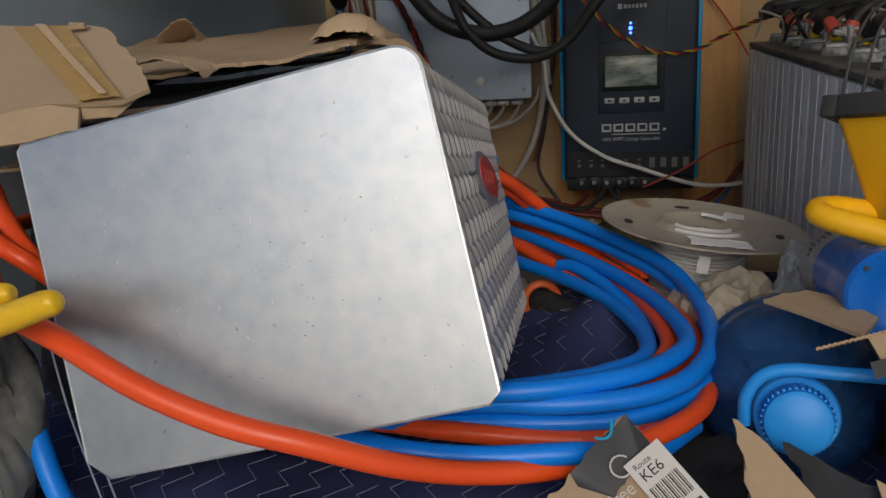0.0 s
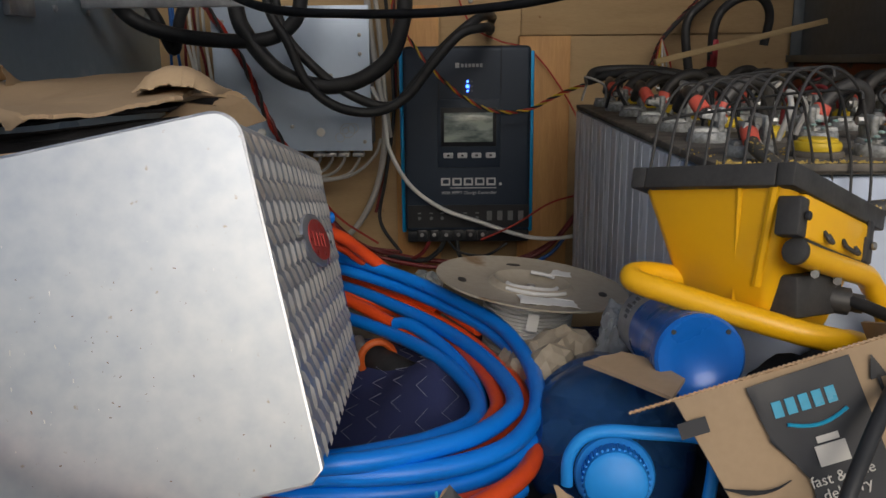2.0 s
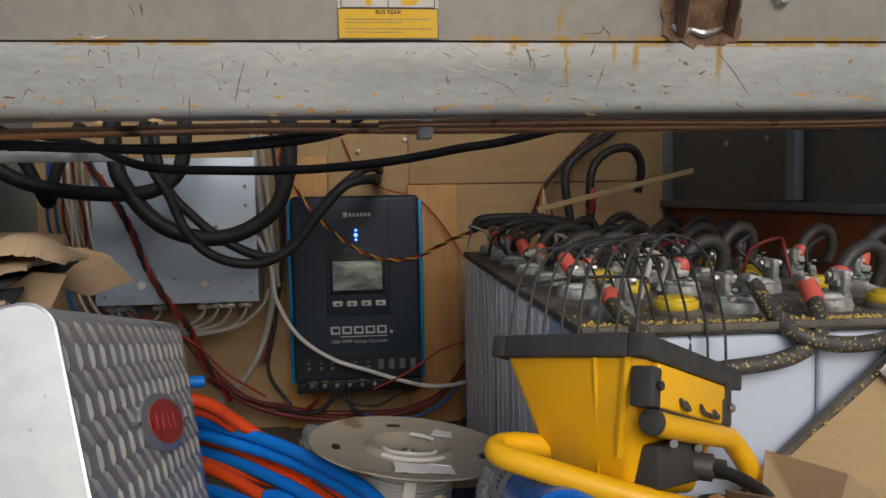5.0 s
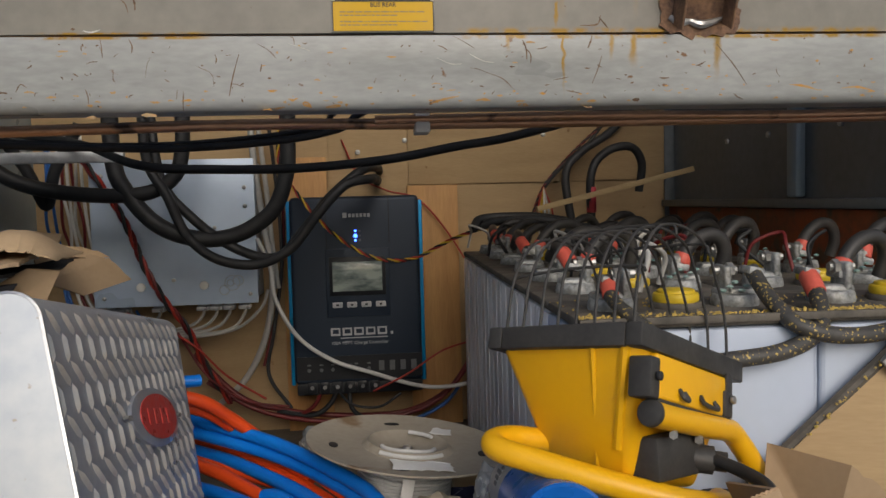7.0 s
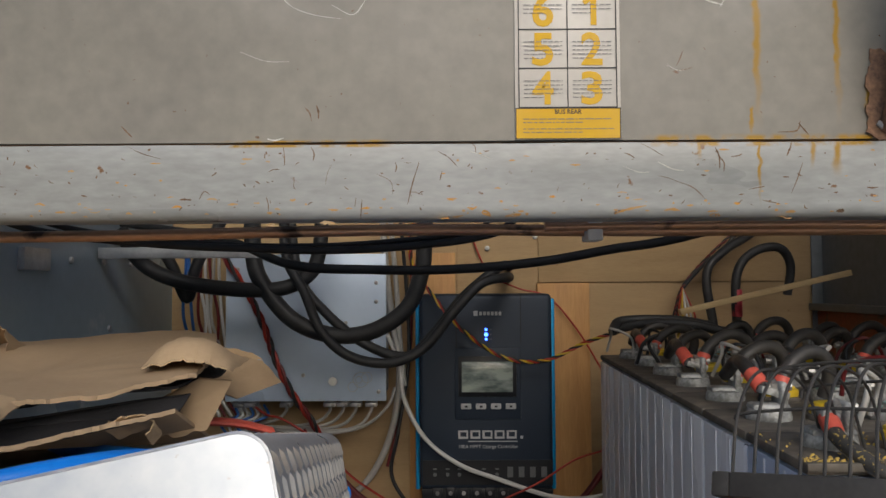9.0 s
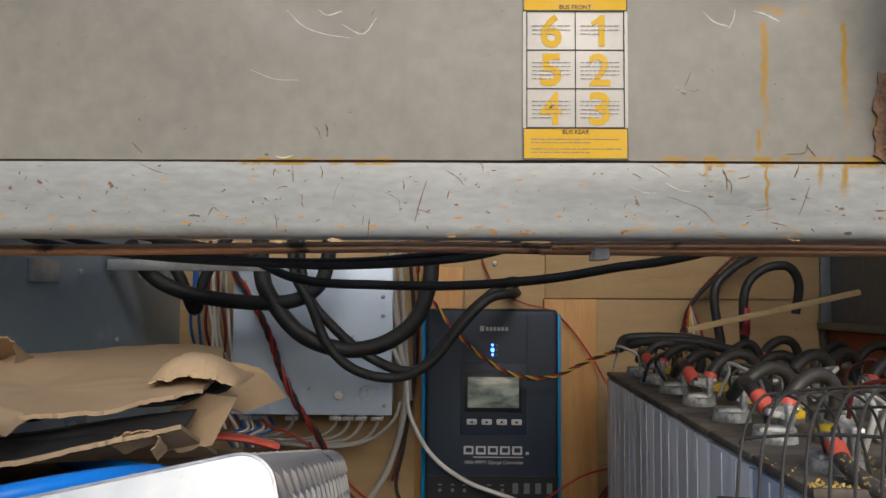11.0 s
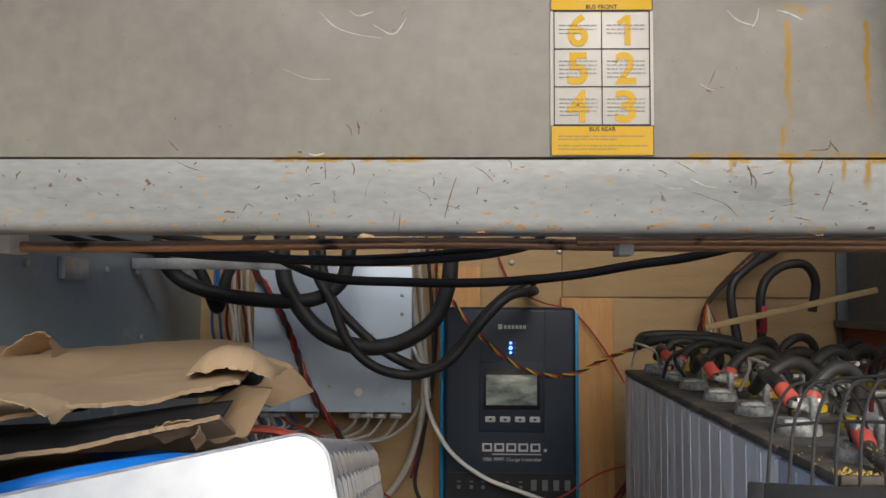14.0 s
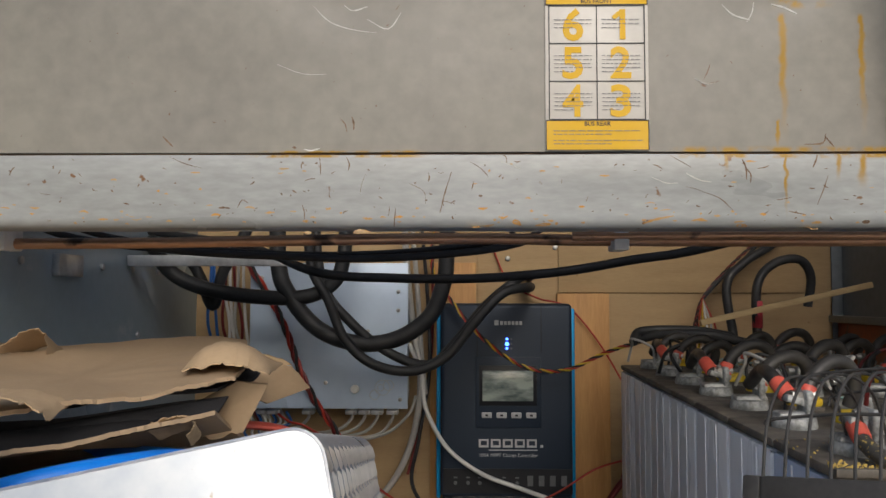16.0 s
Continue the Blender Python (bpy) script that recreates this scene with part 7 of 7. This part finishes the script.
# ---- board and flap at the battery's front ----
board = thing("plywood_board", (1.0, 1.15, 0.75), "plywood board leaning with grimy edge", "board")
B0, B1 = Vector((0.868, 1.150, 0.848)), Vector((1.045, 1.135, 1.012))
part("sheet", card([B0 - Vector((0.10, 0, 0.095)), B1, B1 + Vector((0.16, -0.02, -0.10)), (1.12, 1.06, 0.70), (0.80, 1.10, 0.68)], 0.012, (), 0.02, 0, 61), "plywood", board)
part("edge_strip", tube([B0 - Vector((0.10, 0, 0.095)), B0, (B0 + B1) / 2, B1], 0.0055, 8, 5), "lid_black", board, "dark grimy edge with foam crumbs")
latch = part("latch", merge(box((-0.012, -0.006, -0.03), (0.012, 0.0, 0.03), 0.002, frame_at((0.985, 1.128, 0.925), (0.7, 0, 0.7), (0.7, 0, -0.7))), cyl((0.975, 1.120, 0.915), (1.0, 1.118, 0.94), 0.006, seg=12, bevel=0.002)), "bolt", board, "chromed toggle latch")
part("strap_black", box((-0.008, -0.004, -0.045), (0.008, 0.0, 0.03), 0.002, frame_at((1.005, 1.126, 0.905), (0.7, 0, -0.7), (0.7, 0, 0.7))), "black_rubber", board)
bm = bmesh.new()
for k in range(70):
    q = (B0 - Vector((0.10, 0, 0.095))).lerp(B1, rc.uniform(0.3, 1.0)) + Vector((rc.uniform(-0.003, 0.003), -0.003 - rc.uniform(0, 0.004), rc.uniform(0.001, 0.006)))
    s = rc.uniform(0.0006, 0.0016)
    bmesh.ops.create_icosphere(bm, subdivisions=1, radius=s, matrix=Matrix.Translation(q))
solo("foam_specks", bm, "foam_crumb", "crumbs of yellow foam on the board's edge", "crumbs", kind="stuff")
cf = thing("loose_flap", (0.90, 1.08, 0.74), "plain brown cardboard flap in front of the board", "cardboard")
part("panel", card([(0.8405, 1.115, 0.8755), (0.8790, 1.055, 0.8730), (0.9060, 1.055, 0.8510), (0.925, 1.05, 0.80), (0.88, 1.02, 0.70), (0.80, 1.05, 0.70), (0.818, 1.085, 0.80)], 0.003, (1,), 0.006, 0.002, 63), "cardboard", cf)
